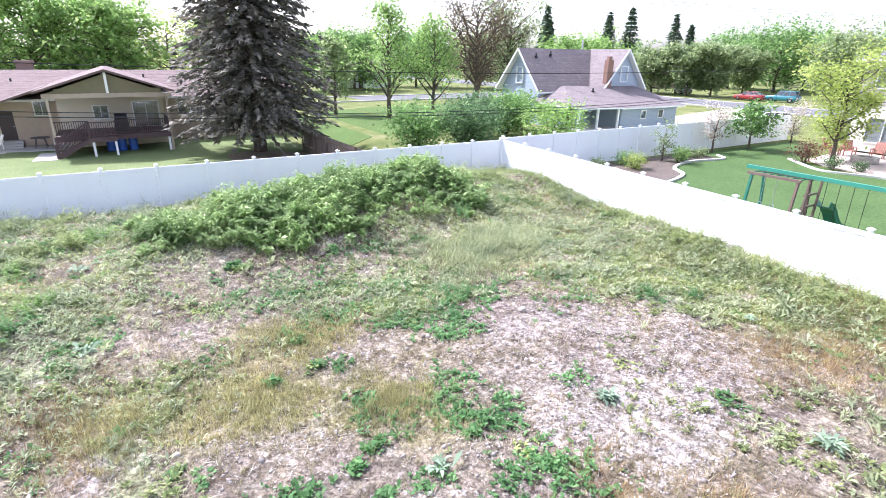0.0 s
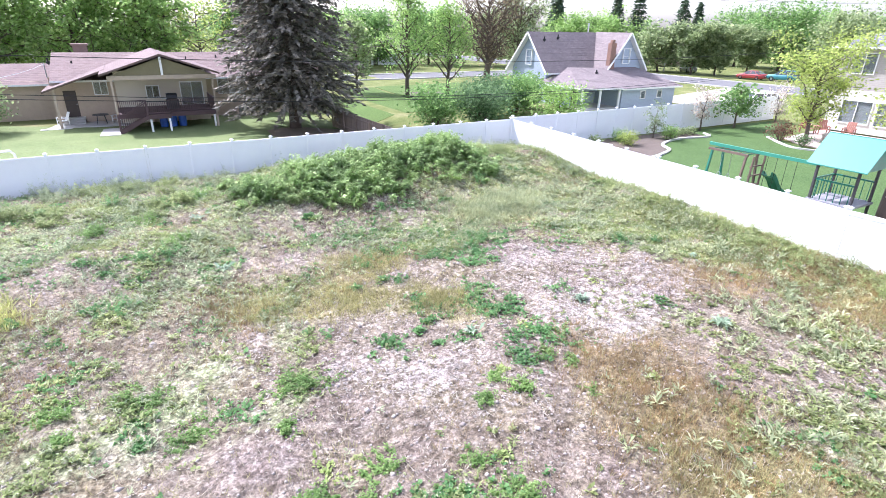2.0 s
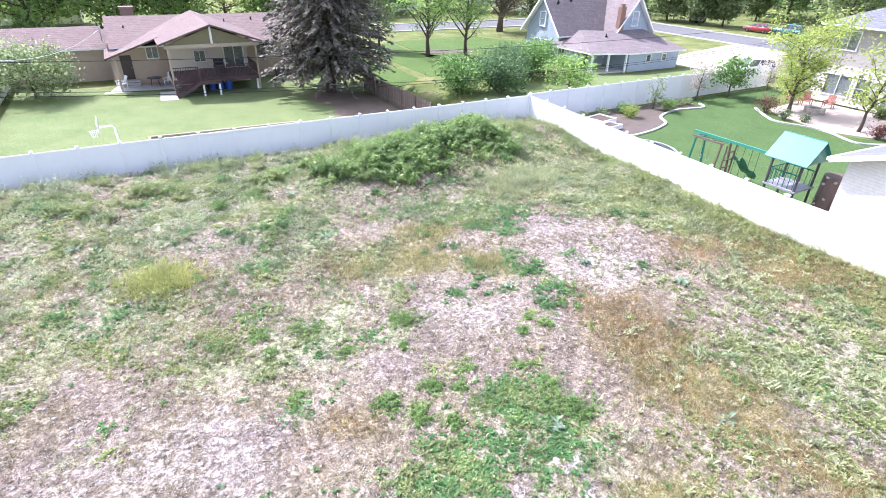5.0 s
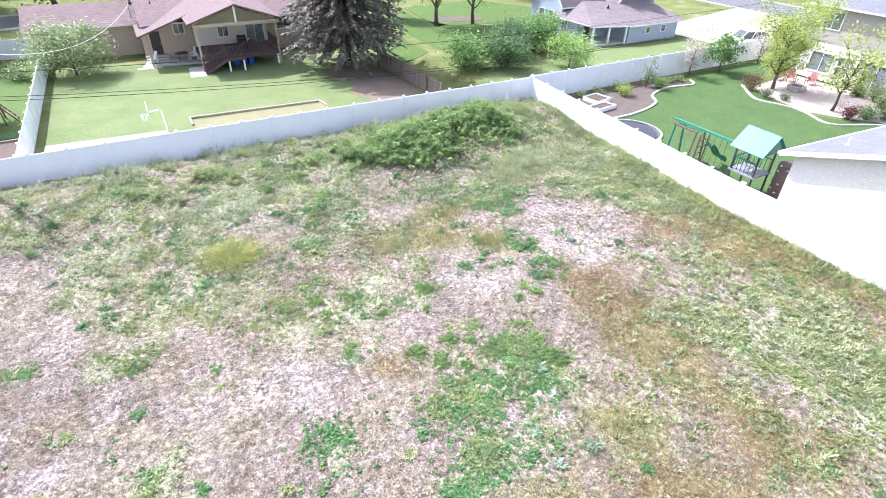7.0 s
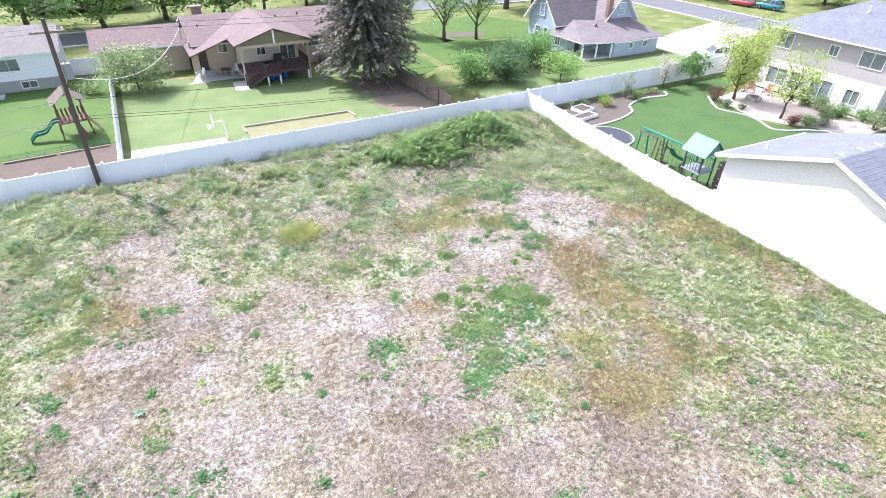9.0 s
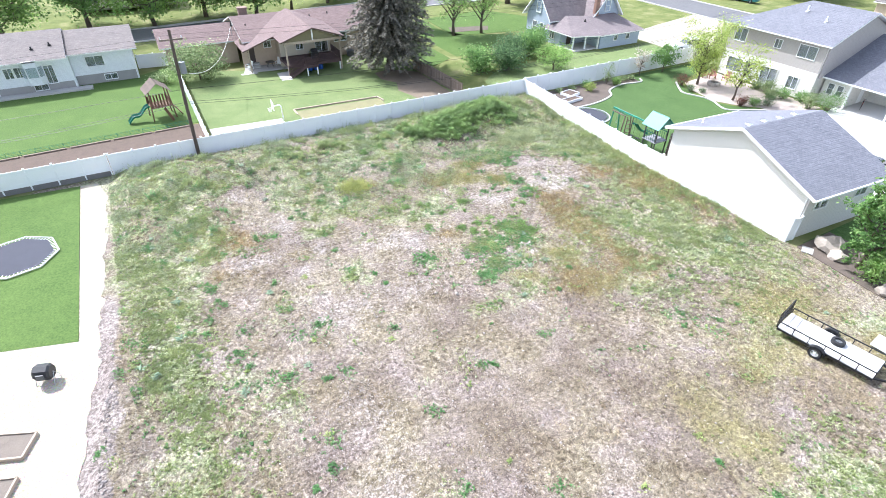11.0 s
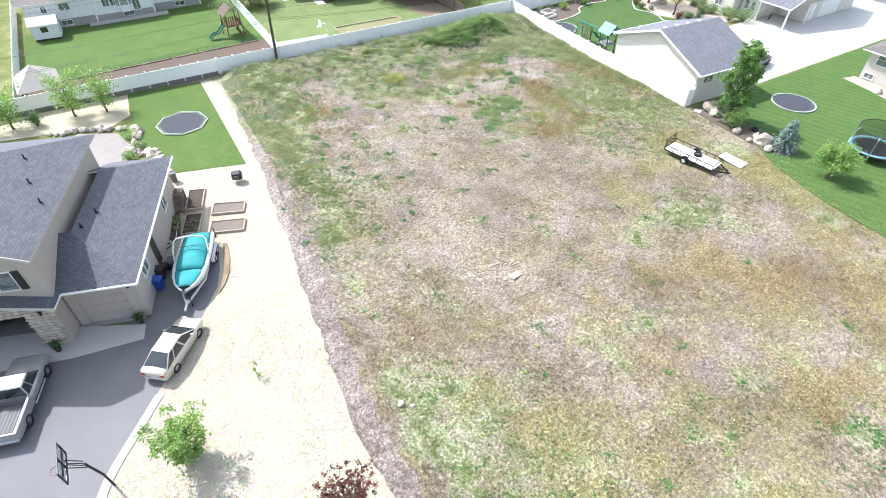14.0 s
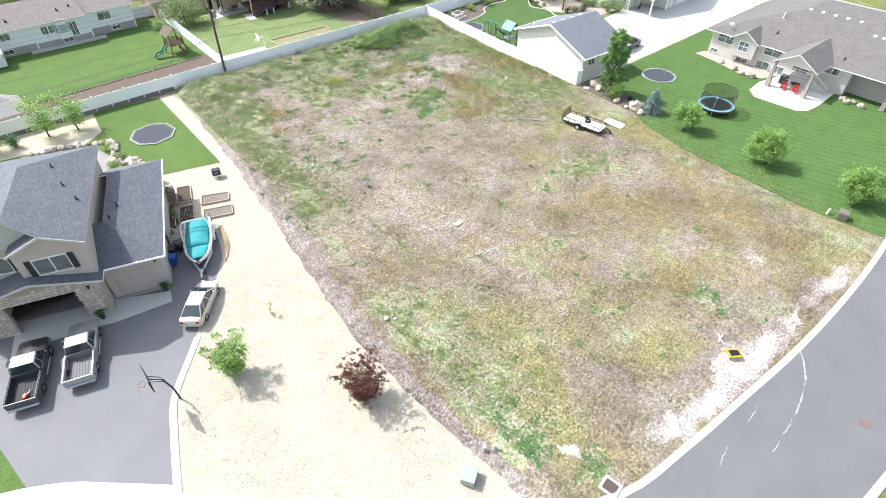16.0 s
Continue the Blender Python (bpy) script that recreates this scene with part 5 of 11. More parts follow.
    # deck with rails and stairs
    deck_m = surf("deck_stain", (0.085, 0.05, 0.05), 0.75, 0.25, 3, 40, 0.2, objrand=0.15)
    z = 0.55
    for i in range(24):
        y = 44.55 + i * 0.165
        bm = B()
        box(bm, -3.75, y, z - 0.04, 3.2, y + 0.155, z)
        part("deck_board", bm, deck_m, h)
    bm = B()
    box(bm, -3.8, 44.4, z - 0.35, 3.25, 44.52, z - 0.02)
    box(bm, -3.8, 44.52, z - 0.35, -3.7, 48.4, z - 0.05)
    box(bm, 3.15, 44.52, z - 0.35, 3.25, 48.4, z - 0.05)
    box(bm, -1.75, 43.45, z - 0.35, -0.15, 44.4, z - 0.02)
    part("deck_frame", bm, deck_m, h)
    for x, y in ((-1.6, 43.5), (-0.3, 43.5), (3.1, 44.46)):
        bm = B()
        box(bm, x - 0.07, y, g - 0.2, x + 0.07, y + 0.14, z - 0.05)
        part("deck_post", bm, TRIM_WHITE, h)
    rail = B()
    for a, b_ in (((-0.15, 44.45), (3.2, 44.45)), ((-3.7, 44.45), (-1.75, 44.45)), ((-1.75, 43.5), (-0.15, 43.5)), ((-0.15, 43.5), (-0.15, 44.45))):
        bar(rail, (*a, z + 0.95), (*b_, z + 0.95), 0.09, 0.05)
        bar(rail, (*a, z + 0.1), (*b_, z + 0.1), 0.05)
    bar(rail, (3.2, 44.45, z + 0.95), (3.2, 48.4, z + 0.95), 0.09, 0.05)
    bar(rail, (3.2, 44.45, z + 0.1), (3.2, 48.4, z + 0.1), 0.05)
    part("rail", rail, deck_m, h)
    bal = B()
    box(bal, -0.02, -0.02, 0.1, 0.02, 0.02, 0.93)
    bal = mesh_of("baluster", bal)
    bal.materials.append(deck_m)
    for x0, x1, y in ((-0.15, 3.2, 44.45), (-3.7, -1.75, 44.45), (-1.75, -0.15, 43.5)):
        for i in range(int((x1 - x0) / 0.13)):
            part("baluster", bal, deck_m, h).matrix_local = pose(x0 + 0.1 + i * 0.13, y, z)
    for i in range(28):
        part("baluster", bal, deck_m, h).matrix_local = pose(3.2, 44.6 + i * 0.135, z)
    for i in range(7):
        bm = B()
        za = z - 0.19 * (i + 1)
        box(bm, -1.75 - 0.27 * (i + 1), 43.55, za - 0.04, -1.75 - 0.27 * i, 44.35, za)
        part("stair_tread", bm, deck_m, h)
    for y in (43.5, 44.4):
        bm = B()
        bar(bm, (-1.75, y, z - 0.2), (-3.75, y, g + 0.05), 0.05, 0.25)
        bar(bm, (-1.75, y, z + 0.95), (-3.75, y, g + 0.95), 0.09, 0.05)
        bar(bm, (-1.75, y, z - 0.1), (-1.75, y, z + 0.98), 0.09)
        bar(bm, (-3.75, y, g), (-3.75, y, g + 0.98), 0.09)
        part("stair_rail", bm, deck_m, h)
        for i in range(14):
            t = (i + 0.5) / 14
            part("baluster", bal, deck_m, h).matrix_local = pose(-1.75 - 2.0 * t, y, z - 0.08 - 1.25 * t)
    bm = B()
    for i in range(3):
        box(bm, -7.7, 49.4 + i * 0.3, g, -6.2, 50.6, g + 0.17 * (i + 1))
    part("door_steps", bm, CONCRETE, h)
    return h


make_ranch()
sheet("patio", [(-9.9, 48.0), (-4.2, 47.6), (-4.2, 50.5), (-9.2, 50.5)], 0.06, CONCRETE, "concrete patio under the roof overhang", "patio")
sheet("stepping_slab", [(-6.3, 43.1), (-4.95, 43.0), (-4.6, 46.4), (-6.1, 46.3)], 0.055, CONCRETE, "square concrete slab at the foot of the stairs", "slab")
sheet("stepping_slab", [(-10.3, 47.4), (-8.2, 47.4), (-8.2, 48.0), (-10.3, 48.0)], 0.055, CONCRETE, "white concrete slab beside the patio", "slab")


# white house with a basement
def make_white_house():
    g = -0.8
    h = thing("house", "white-sided house with basement windows and a grey-brown roof", "house", 0, 0, 0)
    roof_m = ROOF_TAN
    for x0, x1, y0, wins in ((-28.5, -21.8, 52.3, [(1.6, 3.4, 1.3, 2.4)]), (-36.2, -28.5, 51.4, [(5.0, 5.9, 0.2, 2.2), (1.2, 2.0, 1.2, 2.3), (2.2, 3.0, 1.2, 2.3)]), (-44.5, -36.2, 51.4, [(2.0, 2.6, 1.5, 2.3), (4.2, 5.4, 1.5, 2.4)])):
        wall_run(h, (x0, y0), (x1, y0), 0.35, 3.0, SIDING_WHITE, [(a, b_, c_, d, "win", 2, 1) for a, b_, c_, d in wins])
        wall_run(h, (x0, y0 + 0.05), (x1, y0 + 0.05), g, 0.35, FOUNDATION, [((x1 - x0) * 0.45, (x1 - x0) * 0.45 + 1.3, -0.45, 0.15, "win", 2, 1)])
        wall_run(h, (x1, y0), (x1, 62), g, 3.0, SIDING_WHITE)
    wall_run(h, (-44.5, 62), (-44.5, 51.4), g, 3.0, SIDING_WHITE)
    wall_run(h, (-21.8, 62), (-44.5, 62), g, 3.0, SIDING_WHITE)
    bm = B()
    loft(bm, [[(-33.4, 51.4, z), (-32.9, 50.7, z), (-31.7, 50.7, z), (-31.2, 51.4, z)] for z in (0.3, 3.0)])
    part("bay", bm, SIDING_WHITE, h)
    bm = B()
    for a, b_ in (((-33.33, 51.22), (-32.95, 50.72)), ((-32.8, 50.66), (-31.8, 50.66)), ((-31.65, 50.72), (-31.27, 51.22))):
        m = pose(0, 0, 0)
        hexa(bm, [(a[0], a[1] - 0.05, 1.2), (b_[0], b_[1] - 0.05, 1.2), (b_[0], b_[1], 1.2), (a[0], a[1], 1.2), (a[0], a[1] - 0.05, 2.3), (b_[0], b_[1] - 0.05, 2.3), (b_[0], b_[1], 2.3), (a[0], a[1], 2.3)])
    part("bay_panes", bm, GLASS, h)
    roof(h, [[(-28.7, 51.7, 2.95), (-21.2, 51.7, 2.95), (-21.2, 57, 4.6), (-28.7, 57, 4.6)], [(-21.2, 62.6, 2.95), (-28.7, 62.6, 2.95), (-28.7, 57, 4.6), (-21.2, 57, 4.6)],
             [(-45.2, 50.7, 2.95), (-28.6, 50.7, 2.95), (-28.6, 56.8, 4.9), (-45.2, 56.8, 4.9)], [(-28.6, 62.6, 2.95), (-45.2, 62.6, 2.95), (-45.2, 56.8, 4.9), (-28.6, 56.8, 4.9)]], roof_m, course=0.4)
    roof_pipes(h, [(-30, 53.5, 3.9), (-39.5, 52.6, 3.6), (-38.6, 52.7, 3.65), (-31.8, 53, 3.75)], 0.08, 0.3)
    bm = B()
    box(bm, -37.5, 50.2, g, -27, 51.3, g + 0.25)
    part("retaining_step", bm, CONCRETE, h)


make_white_house()


# blue farmhouse
def make_blue_house():
    h = thing("house", "pale blue farmhouse with steep gables and a low garage wing", "house", 0, 0, 0)
    # garage wing with porch
    wall_run(h, (37.6, 34.0), (45.2, 34.0), 0, 1.9, SIDING_BLUE, [(2.6, 3.2, 0.9, 1.55, "win", 1, 1), (5.0, 5.6, 0.9, 1.55, "win", 1, 1)])
    wall_run(h, (45.2, 34.0), (45.2, 41), 0, 1.9, SIDING_BLUE)
    wall_run(h, (37.6, 37.6), (37.6, 34.0), 0, 1.9, SIDING_BLUE)
    wall_run(h, (33.2, 37.6), (37.6, 37.6), 0, 2.2, SIDING_BLUE, [(1.2, 2.1, 0, 1.95, "door", DOOR_DARK)])
    wall_run(h, (33.2, 41), (33.2, 37.6), 0, 2.2, SIDING_BLUE, [(1.0, 1.9, 0.8, 1.8, "win", 2, 1)])
    for x, y in ((33.6, 35.2), (35.3, 34.6), (37.3, 34.1)):
        bm = B()
        box(bm, x - 0.09, y - 0.09, 0, x + 0.09, y + 0.09, 2.0)
        part("porch_post", bm, TRIM_WHITE, h)
    bm = B()
    box(bm, 33.2, 34.2, 0, 37.6, 37.6, 0.15)
    part("porch_floor", bm, CONCRETE, h)
    roof(h, [[(37.2, 33.5, 1.95), (45.8, 33.5, 1.95), (44.0, 38.6, 3.5), (38.5, 38.6, 3.5)], [(45.8, 33.5, 1.95), (45.8, 42, 1.95), (43.5, 42, 3.4), (44, 38.6, 3.5)],
             [(33.0, 34.9, 1.98), (37.3, 33.6, 1.98), (38.5, 38.6, 3.5), (36, 40.0, 3.5)], [(32.4, 41, 2.1), (33.0, 34.9, 2.0), (36, 40, 3.5), (36, 41, 3.55)]], ROOF_MAUVE, course=0.3)
    # main storey and a half
    ze, zr = 3.3, 6.7
    w = wall_run(h, (33.3, 46.0), (33.3, 40.4), 0, ze, SIDING_BLUE, [(2.3, 3.2, 3.6, 5.0, "win", 1, 2), (1.6, 2.6, 0.9, 2.3, "win", 1, 2), (3.4, 4.2, 0.9, 2.3, "win", 1, 2)][1:], gable=(2.8, zr))
    window_unit(w, 2.3, 3.2, 3.7, 5.1, 1, 1, 2, depth=0.3)
    wall_run(h, (33.3, 40.4), (39.9, 40.4), 0, ze, SIDING_BLUE)
    w = wall_run(h, (39.9, 38.6), (44.9, 38.6), 0, ze + 0.3, SIDING_BLUE, gable=(2.5, zr))
    window_unit(w, 2.1, 3.0, 3.9, 5.3, 1, 1, 2, depth=0.3)
    wall_run(h, (44.9, 38.6), (44.9, 46), 0, ze, SIDING_BLUE)
    wall_run(h, (44.9, 46), (33.3, 46), 0, ze, SIDING_BLUE)
    roof(h, [[(32.8, 39.8, 3.0), (42.4, 39.8, 3.0), (42.4, 43.2, 6.85), (32.8, 43.2, 6.85)], [(45.3, 46.6, 3.0), (32.8, 46.6, 3.0), (32.8, 43.2, 6.85), (45.3, 43.2, 6.85)],
             [(39.4, 43.2, 3.2), (39.4, 38.1, 3.2), (42.4, 38.1, 6.9), (42.4, 43.2, 6.9)], [(45.4, 38.1, 3.2), (45.4, 43.2, 3.2), (42.4, 43.2, 6.9), (42.4, 38.1, 6.9)]], ROOF_MAUVE, course=0.3)
    bm = B()
    box(bm, 39.8, 38.2, 2.6, 40.5, 38.7, 5.9)
    box(bm, 39.95, 38.3, 5.9, 40.35, 38.6, 6.2)
    part("chimney", bm, surf("orange_brick", (0.27, 0.16, 0.12), 0.9, 0.2, 3, 14, 0.4), h)
    bm = B()
    tube(bm, [(41.9, 44.0, 6), (41.9, 44.0, 7.8)], 0.09)
    part("flue", bm, STEEL, h)
    roof_pipes(h, [(36.3, 42.5, 6.3), (34.4, 42.4, 6.1), (37.4, 37.5, 3.1)], 0.07, 0.3)
    for a, b_ in (((32.78, 39.8, 2.93), (32.78, 43.2, 6.78)), ((32.78, 46.6, 2.93), (32.78, 43.2, 6.78)), ((39.4, 38.08, 3.13), (42.4, 38.08, 6.83)), ((45.4, 38.08, 3.13), (42.4, 38.08, 6.83))):
        bm = B()
        bar(bm, a, b_, 0.05, 0.18)
        part("bargeboard", bm, TRIM_WHITE, h)


make_blue_house()


# two-storey house beyond the back patio
def make_east_house():
    h = thing("house", "two-storey cream and taupe house with blue-grey roof", "house", 0.5, -0.9, 0.1)
    x = 43.4
    zf, ze = 3.1, 6.2
    wall_run(h, (x, 19.6), (x, 7.6), zf, ze, SIDING_TAUPE, [(0.9, 2.4, 4.3, 5.7, "win", 2, 1), (6.1, 6.9, 4.6, 5.5, "win", 2, 1), (9.0, 11.0, 4.3, 5.6, "win", 2, 1)])
    wall_run(h, (x, 19.6), (x, 7.6), 0, zf, SIDING_CREAM, [(1.0, 3.0, 0.7, 2.3, "win", 2, 1), (3.4, 4.4, 0.7, 2.3, "win", 1, 2), (5.6, 7.6, 0.1, 2.3, "win", 2, 1), (9.0, 10.2, 0.8, 2.1, "win", 2, 1)])
    wall_run(h, (x, 7.6), (56, 7.6), 0, ze, SIDING_CREAM)
    wall_run(h, (56, 7.6), (56, 19.6), 0, ze, SIDING_CREAM)
    wall_run(h, (56, 19.6), (x, 19.6), 0, ze, SIDING_CREAM)
    roof(h, [[(x - 0.6, 20.2, 6.15), (x - 0.6, 7.0, 6.15), (49.7, 7.0, 8.9), (49.7, 14.5, 8.9)], [(56.6, 7.0, 6.15), (56.6, 20.2, 6.15), (49.7, 14.5, 8.9), (49.7, 7.0, 8.9)],
             [(56.6, 20.2, 6.15), (x - 0.6, 20.2, 6.15), (49.7, 14.5, 8.9)]], ROOF_BLUE, course=0.3)
    wall_run(h, (x + 0.2, 7.45), (56, 7.45), 2.6, 6.0, SIDING_TAUPE, gable=(6.1, 8.7))
    # low wing with carport and garage
    wall_run(h, (45.0, 7.4), (45.0, 4.6), 0, 2.7, SIDING_CREAM, [(0.6, 1.2, 1.0, 2.1, "win", 1, 2), (1.6, 2.2, 1.0, 2.1, "win", 1, 2)])
    wall_run(h, (45.0, 4.6), (49.8, 4.6), 0, 2.7, SIDING_CREAM, [(2.6, 3.6, 0, 2.1, "door")])
    wall_run(h, (49.8, 4.6), (49.8, 0.4), 0, 2.7, SIDING_CREAM)
    wall_run(h, (49.8, 0.4), (62, 0.4), 0, 2.7, SIDING_CREAM, [(1.2, 2.2, 0, 2.1, "door"), (3.4, 8.4, 0, 2.3, "garage")])
    wall_run(h, (62, 0.4), (62, 7.4), 0, 2.7, SIDING_CREAM)
    roof(h, [[(44.4, 8.2, 2.75), (44.4, -0.2, 2.75), (53.5, -0.2, 6.3), (53.5, 8.2, 6.3)], [(62.6, -0.2, 2.75), (62.6, 8.2, 2.75), (53.5, 8.2, 6.3), (53.5, -0.2, 6.3)]], ROOF_BLUE, course=0.3)
    wall_run(h, (44.8, 0.35), (62.2, 0.35), 2.55, 2.68, SIDING_TAUPE, gable=(8.7, 6.05), name="gable_wall")
    for a, b_ in (((44.4, -0.24, 2.68), (53.5, -0.24, 6.22)), ((62.6, -0.24, 2.68), (53.5, -0.24, 6.22))):
        bm = B()
        bar(bm, a, b_, 0.05, 0.18)
        part("bargeboard", bm, TRIM_WHITE, h)
    bm = B()
    bar(bm, (44.34, -0.2, 2.68), (44.34, 8.2, 2.68), 0.12, 0.12)
    part("gutter", bm, TRIM_WHITE, h)
    for px, py in ((44.7, 0.1), (44.7, 4.4), (49.6, 0.1)):
        bm = B()
        box(bm, px - 0.09, py - 0.09, 0, px + 0.09, py + 0.09, 2.65)
        part("carport_post", bm, TRIM_WHITE, h)
    roof_pipes(h, [(46.4, 10.5, 7.6), (47.5, 13.5, 8.1)], 0.08, 0.6, TRIM_WHITE)
    roof_vents(h, [(53.0, 0.8 + i * 1.3, 6.1) for i in range(5)], BLACK_METAL)
    return h


make_east_house()


# taupe-roofed house across the big lawn
def make_south_east_house():
    h = thing("house", "light stucco house with taupe hipped roofs and a back patio", "house", 0, 0, 0)
    x = 39.25
    ze, e, zr = 3.4, 3.32, 6.6
    m = STUCCO_LIGHT
    wall_run(h, (x, -14.8), (x, -18.2), 0, ze, m, [(0.9, 3.1, 1.95, 3.15, "win", 2, 2), (0.4, 1.4, 0.25, 0.8, "win", 2, 1)])
    wall_run(h, (38.45, -18.2), (38.45, -21.5), 1.0, ze, m, [(1.0, 2.3, 1.85, 3.1, "win", 2, 2)], gable=(1.65, 4.4))
    wall_run(h, (38.45, -21.5), (x, -21.5), 1.0, ze, m)
    wall_run(h, (x, -18.2), (38.45, -18.2), 1.0, ze, m)
    wall_run(h, (x, -18.2), (x, -21.5), 0, 1.3, m, [(0.9, 2.5, 0.1, 0.95, "win", 2, 1)])
    wall_run(h, (x, -21.5), (x, -26.0), 0, ze, m, [(0.9, 3.2, 2.1, 3.15, "win", 2, 2), (0.5, 2.2, 0.1, 1.1, "win", 2, 1), (2.8, 4.2, 0.1, 1.1, "win", 2, 1)])
    wall_run(h, (x, -26.0), (x, -29.2), 0, ze, m, [(0.6, 2.6, 1.2, 3.1, "win", 2, 1)])
    wall_run(h, (x, -29.2), (x, -33.4), 0, ze, m, [(1.1, 2.8, 2.15, 3.05, "win", 2, 1)])
    wall_run(h, (x + 1.6, -33.4), (x + 1.6, -46), 0, ze, SIDING_TAUPE)
    wall_run(h, (x, -33.4), (x + 1.6, -33.4), 0, ze, m)
    wall_run(h, (x + 1.6, -46), (62, -46), 0, ze, m)
    wall_run(h, (62, -46), (62, -14.8), 0, ze, m)
    wall_run(h, (62, -14.8), (x, -14.8), 0, ze, m)
    roof(h, [[(38.6, -14.0, e), (38.6, -46.6, e), (47.8, -37.4, zr), (47.8, -23.2, zr)], [(62.6, -14.0, e), (38.6, -14.0, e), (47.8, -23.2, zr), (53.4, -23.2, zr)],
             [(62.6, -46.6, e), (62.6, -14.0, e), (53.4, -23.2, zr), (53.4, -37.4, zr)], [(38.6, -46.6, e), (62.6, -46.6, e), (53.4, -37.4, zr), (47.8, -37.4, zr)], [(47.8, -37.4, zr), (53.4, -37.4, zr), (53.4, -23.2, zr), (47.8, -23.2, zr)]], ROOF_TAUPE, course=0.3)
    roof(h, [[(38.0, -17.7, 3.3), (41.9, -17.7, 3.3), (41.9, -19.8, 4.6), (38.0, -19.8, 4.6)], [(41.9, -21.9, 3.3), (38.0, -21.9, 3.3), (38.0, -19.8, 4.6), (41.9, -19.8, 4.6)],
             [(34.3, -25.5, 3.5), (41.6, -25.5, 3.5), (43.0, -28.25, 5.05), (34.3, -28.25, 5.05)], [(41.6, -31.0, 3.5), (34.3, -31.0, 3.5), (34.3, -28.25, 5.05), (43.0, -28.25, 5.05)]], ROOF_TAUPE, course=0.3)
    bm = B()
    v = [bm.verts.new((px_, py, pz)) for px_ in (34.75, 34.9) for py, pz in ((-25.75, 3.42), (-30.75, 3.42), (-28.25, 4.85))]
    for q in ((0, 1, 2), (5, 4, 3), (0, 3, 4, 1), (1, 4, 5, 2), (2, 5, 3, 0)):
        bm.faces.new([v[i] for i in q])
    part("porch_gable", bm, m, h)
    TAUPE_PAINT = surf("taupe_paint", (0.30, 0.265, 0.24), 0.7, 0.1, 2, 30, 0.1)
    for py in (-25.85, -30.45):
        bm = B()
        box(bm, 34.5, py - 0.28, 0, 35.1, py + 0.28, 1.0)
        part("pillar_base", bm, STONE_VENEER, h)
        bm = B()
        loft(bm, [[(34.8 - w, py - w, z), (34.8 + w, py - w, z), (34.8 + w, py + w, z), (34.8 - w, py + w, z)] for w, z in ((0.2, 1.0), (0.14, 3.45))])
        part("pillar", bm, TAUPE_PAINT, h)
    bm = B()
    loft(bm, [[(38.9 - w, -38.2 - w, z), (38.9 + w, -38.2 - w, z), (38.9 + w, -38.2 + w, z), (38.9 - w, -38.2 + w, z)] for w, z in ((0.26, 0), (0.24, 1.0), (0.16, 1.0), (0.14, 3.3))])
    part("pillar", bm, TAUPE_PAINT, h)
    # steps with white rail
    for i in range(7):
        bm = B()
        box(bm, 37.6, -32.0 + i * 0.28, 0, 39.1, -32.0 + (i + 1) * 0.28, 0.17 + 0.17 * i)
        part("step", bm, CONCRETE, h)
    bm = B()
    box(bm, 37.6, -30.036, 0, 39.1, -27.0, 1.2)
    part("landing", bm, CONCRETE, h)
    bm = B()
    for x0, y0, z0, x1, y1, z1 in ((37.6, -32.0, 1.0, 37.6, -30.0, 2.1), (37.6, -30.0, 2.1, 37.6, -27.0, 2.1)):
        bar(bm, (x0, y0, z0), (x1, y1, z1), 0.07)
        bar(bm, (x0, y0, z0 - 0.75), (x1, y1, z1 - 0.75), 0.05)
    part("step_rail", bm, TRIM_WHITE, h)
    sp = B()
    box(sp, -0.02, -0.02, -0.75, 0.02, 0.02, 0)
    sp = mesh_of("baluster", sp)
    sp.materials.append(TRIM_WHITE)
    for i in range(26):
        t = i / 25
        y = -32.0 + 5.0 * t
        part("baluster", sp, TRIM_WHITE, h).matrix_local = pose(37.6, y, 1.0 + min(1.1, (y + 32.0) * 0.55))
    roof_pipes(h, [(41.4, -22.4, 4.3), (40.3, -31.6, 3.9)], 0.07, 0.35)
    roof_pipes(h, [(44.6, -21.3, 5.35)], 0.1, 0.8, TRIM_WHITE)
    roof_vents(h, [(47.4, -23.4 - i * 1.6, 6.5) for i in range(5)] + [(45.6, -32.4 - i * 1.0, 5.82) for i in range(3)], TRIM_WHITE)
    bm = B()
    made = bmesh.ops.create_uvsphere(bm, u_segments=14, v_segments=8, radius=0.45)["verts"]
    bmesh.ops.delete(bm, geom=[v for v in made if v.co.z > 0.02], context="VERTS")
    bmesh.ops.scale(bm, vec=(1, 1, 0.45), verts=bm.verts[:])
    bmesh.ops.rotate(bm, cent=(0, 0, 0), matrix=Matrix.Rotation(radians(65), 3, "Y"), verts=bm.verts[:])
    bmesh.ops.translate(bm, vec=(39.6, -16.9, 4.4), verts=bm.verts[:])
    tube(bm, [(39.8, -16.9, 3.5), (39.75, -16.9, 4.4)], 0.03)
    part("satellite_dish", bm, TRIM_WHITE, h)


make_south_east_house()
sheet("patio", [(31.8, -25.0), (35.0, -24.7), (39.15, -25.6), (39.15, -32.6), (34.0, -32.7), (31.8, -32.4), (30.7, -31.4), (30.4, -26.4)], 0.06, surf("white_concrete", (0.68, 0.665, 0.64), 0.8, 0.06, 0.5, 25, 0.1), "pale concrete back patio", "patio")
sheet("rock_bed", [(37.4, -14.0), (39.15, -14.4), (39.15, -25.4), (36.4, -24.4), (35.6, -21.6), (36.8, -17.4)], 0.05, surf("pea_gravel", (0.42, 0.345, 0.29), 0.95, 0.25, 1.5, 14, 0.6), "gravel bed along the house wall", "bed")

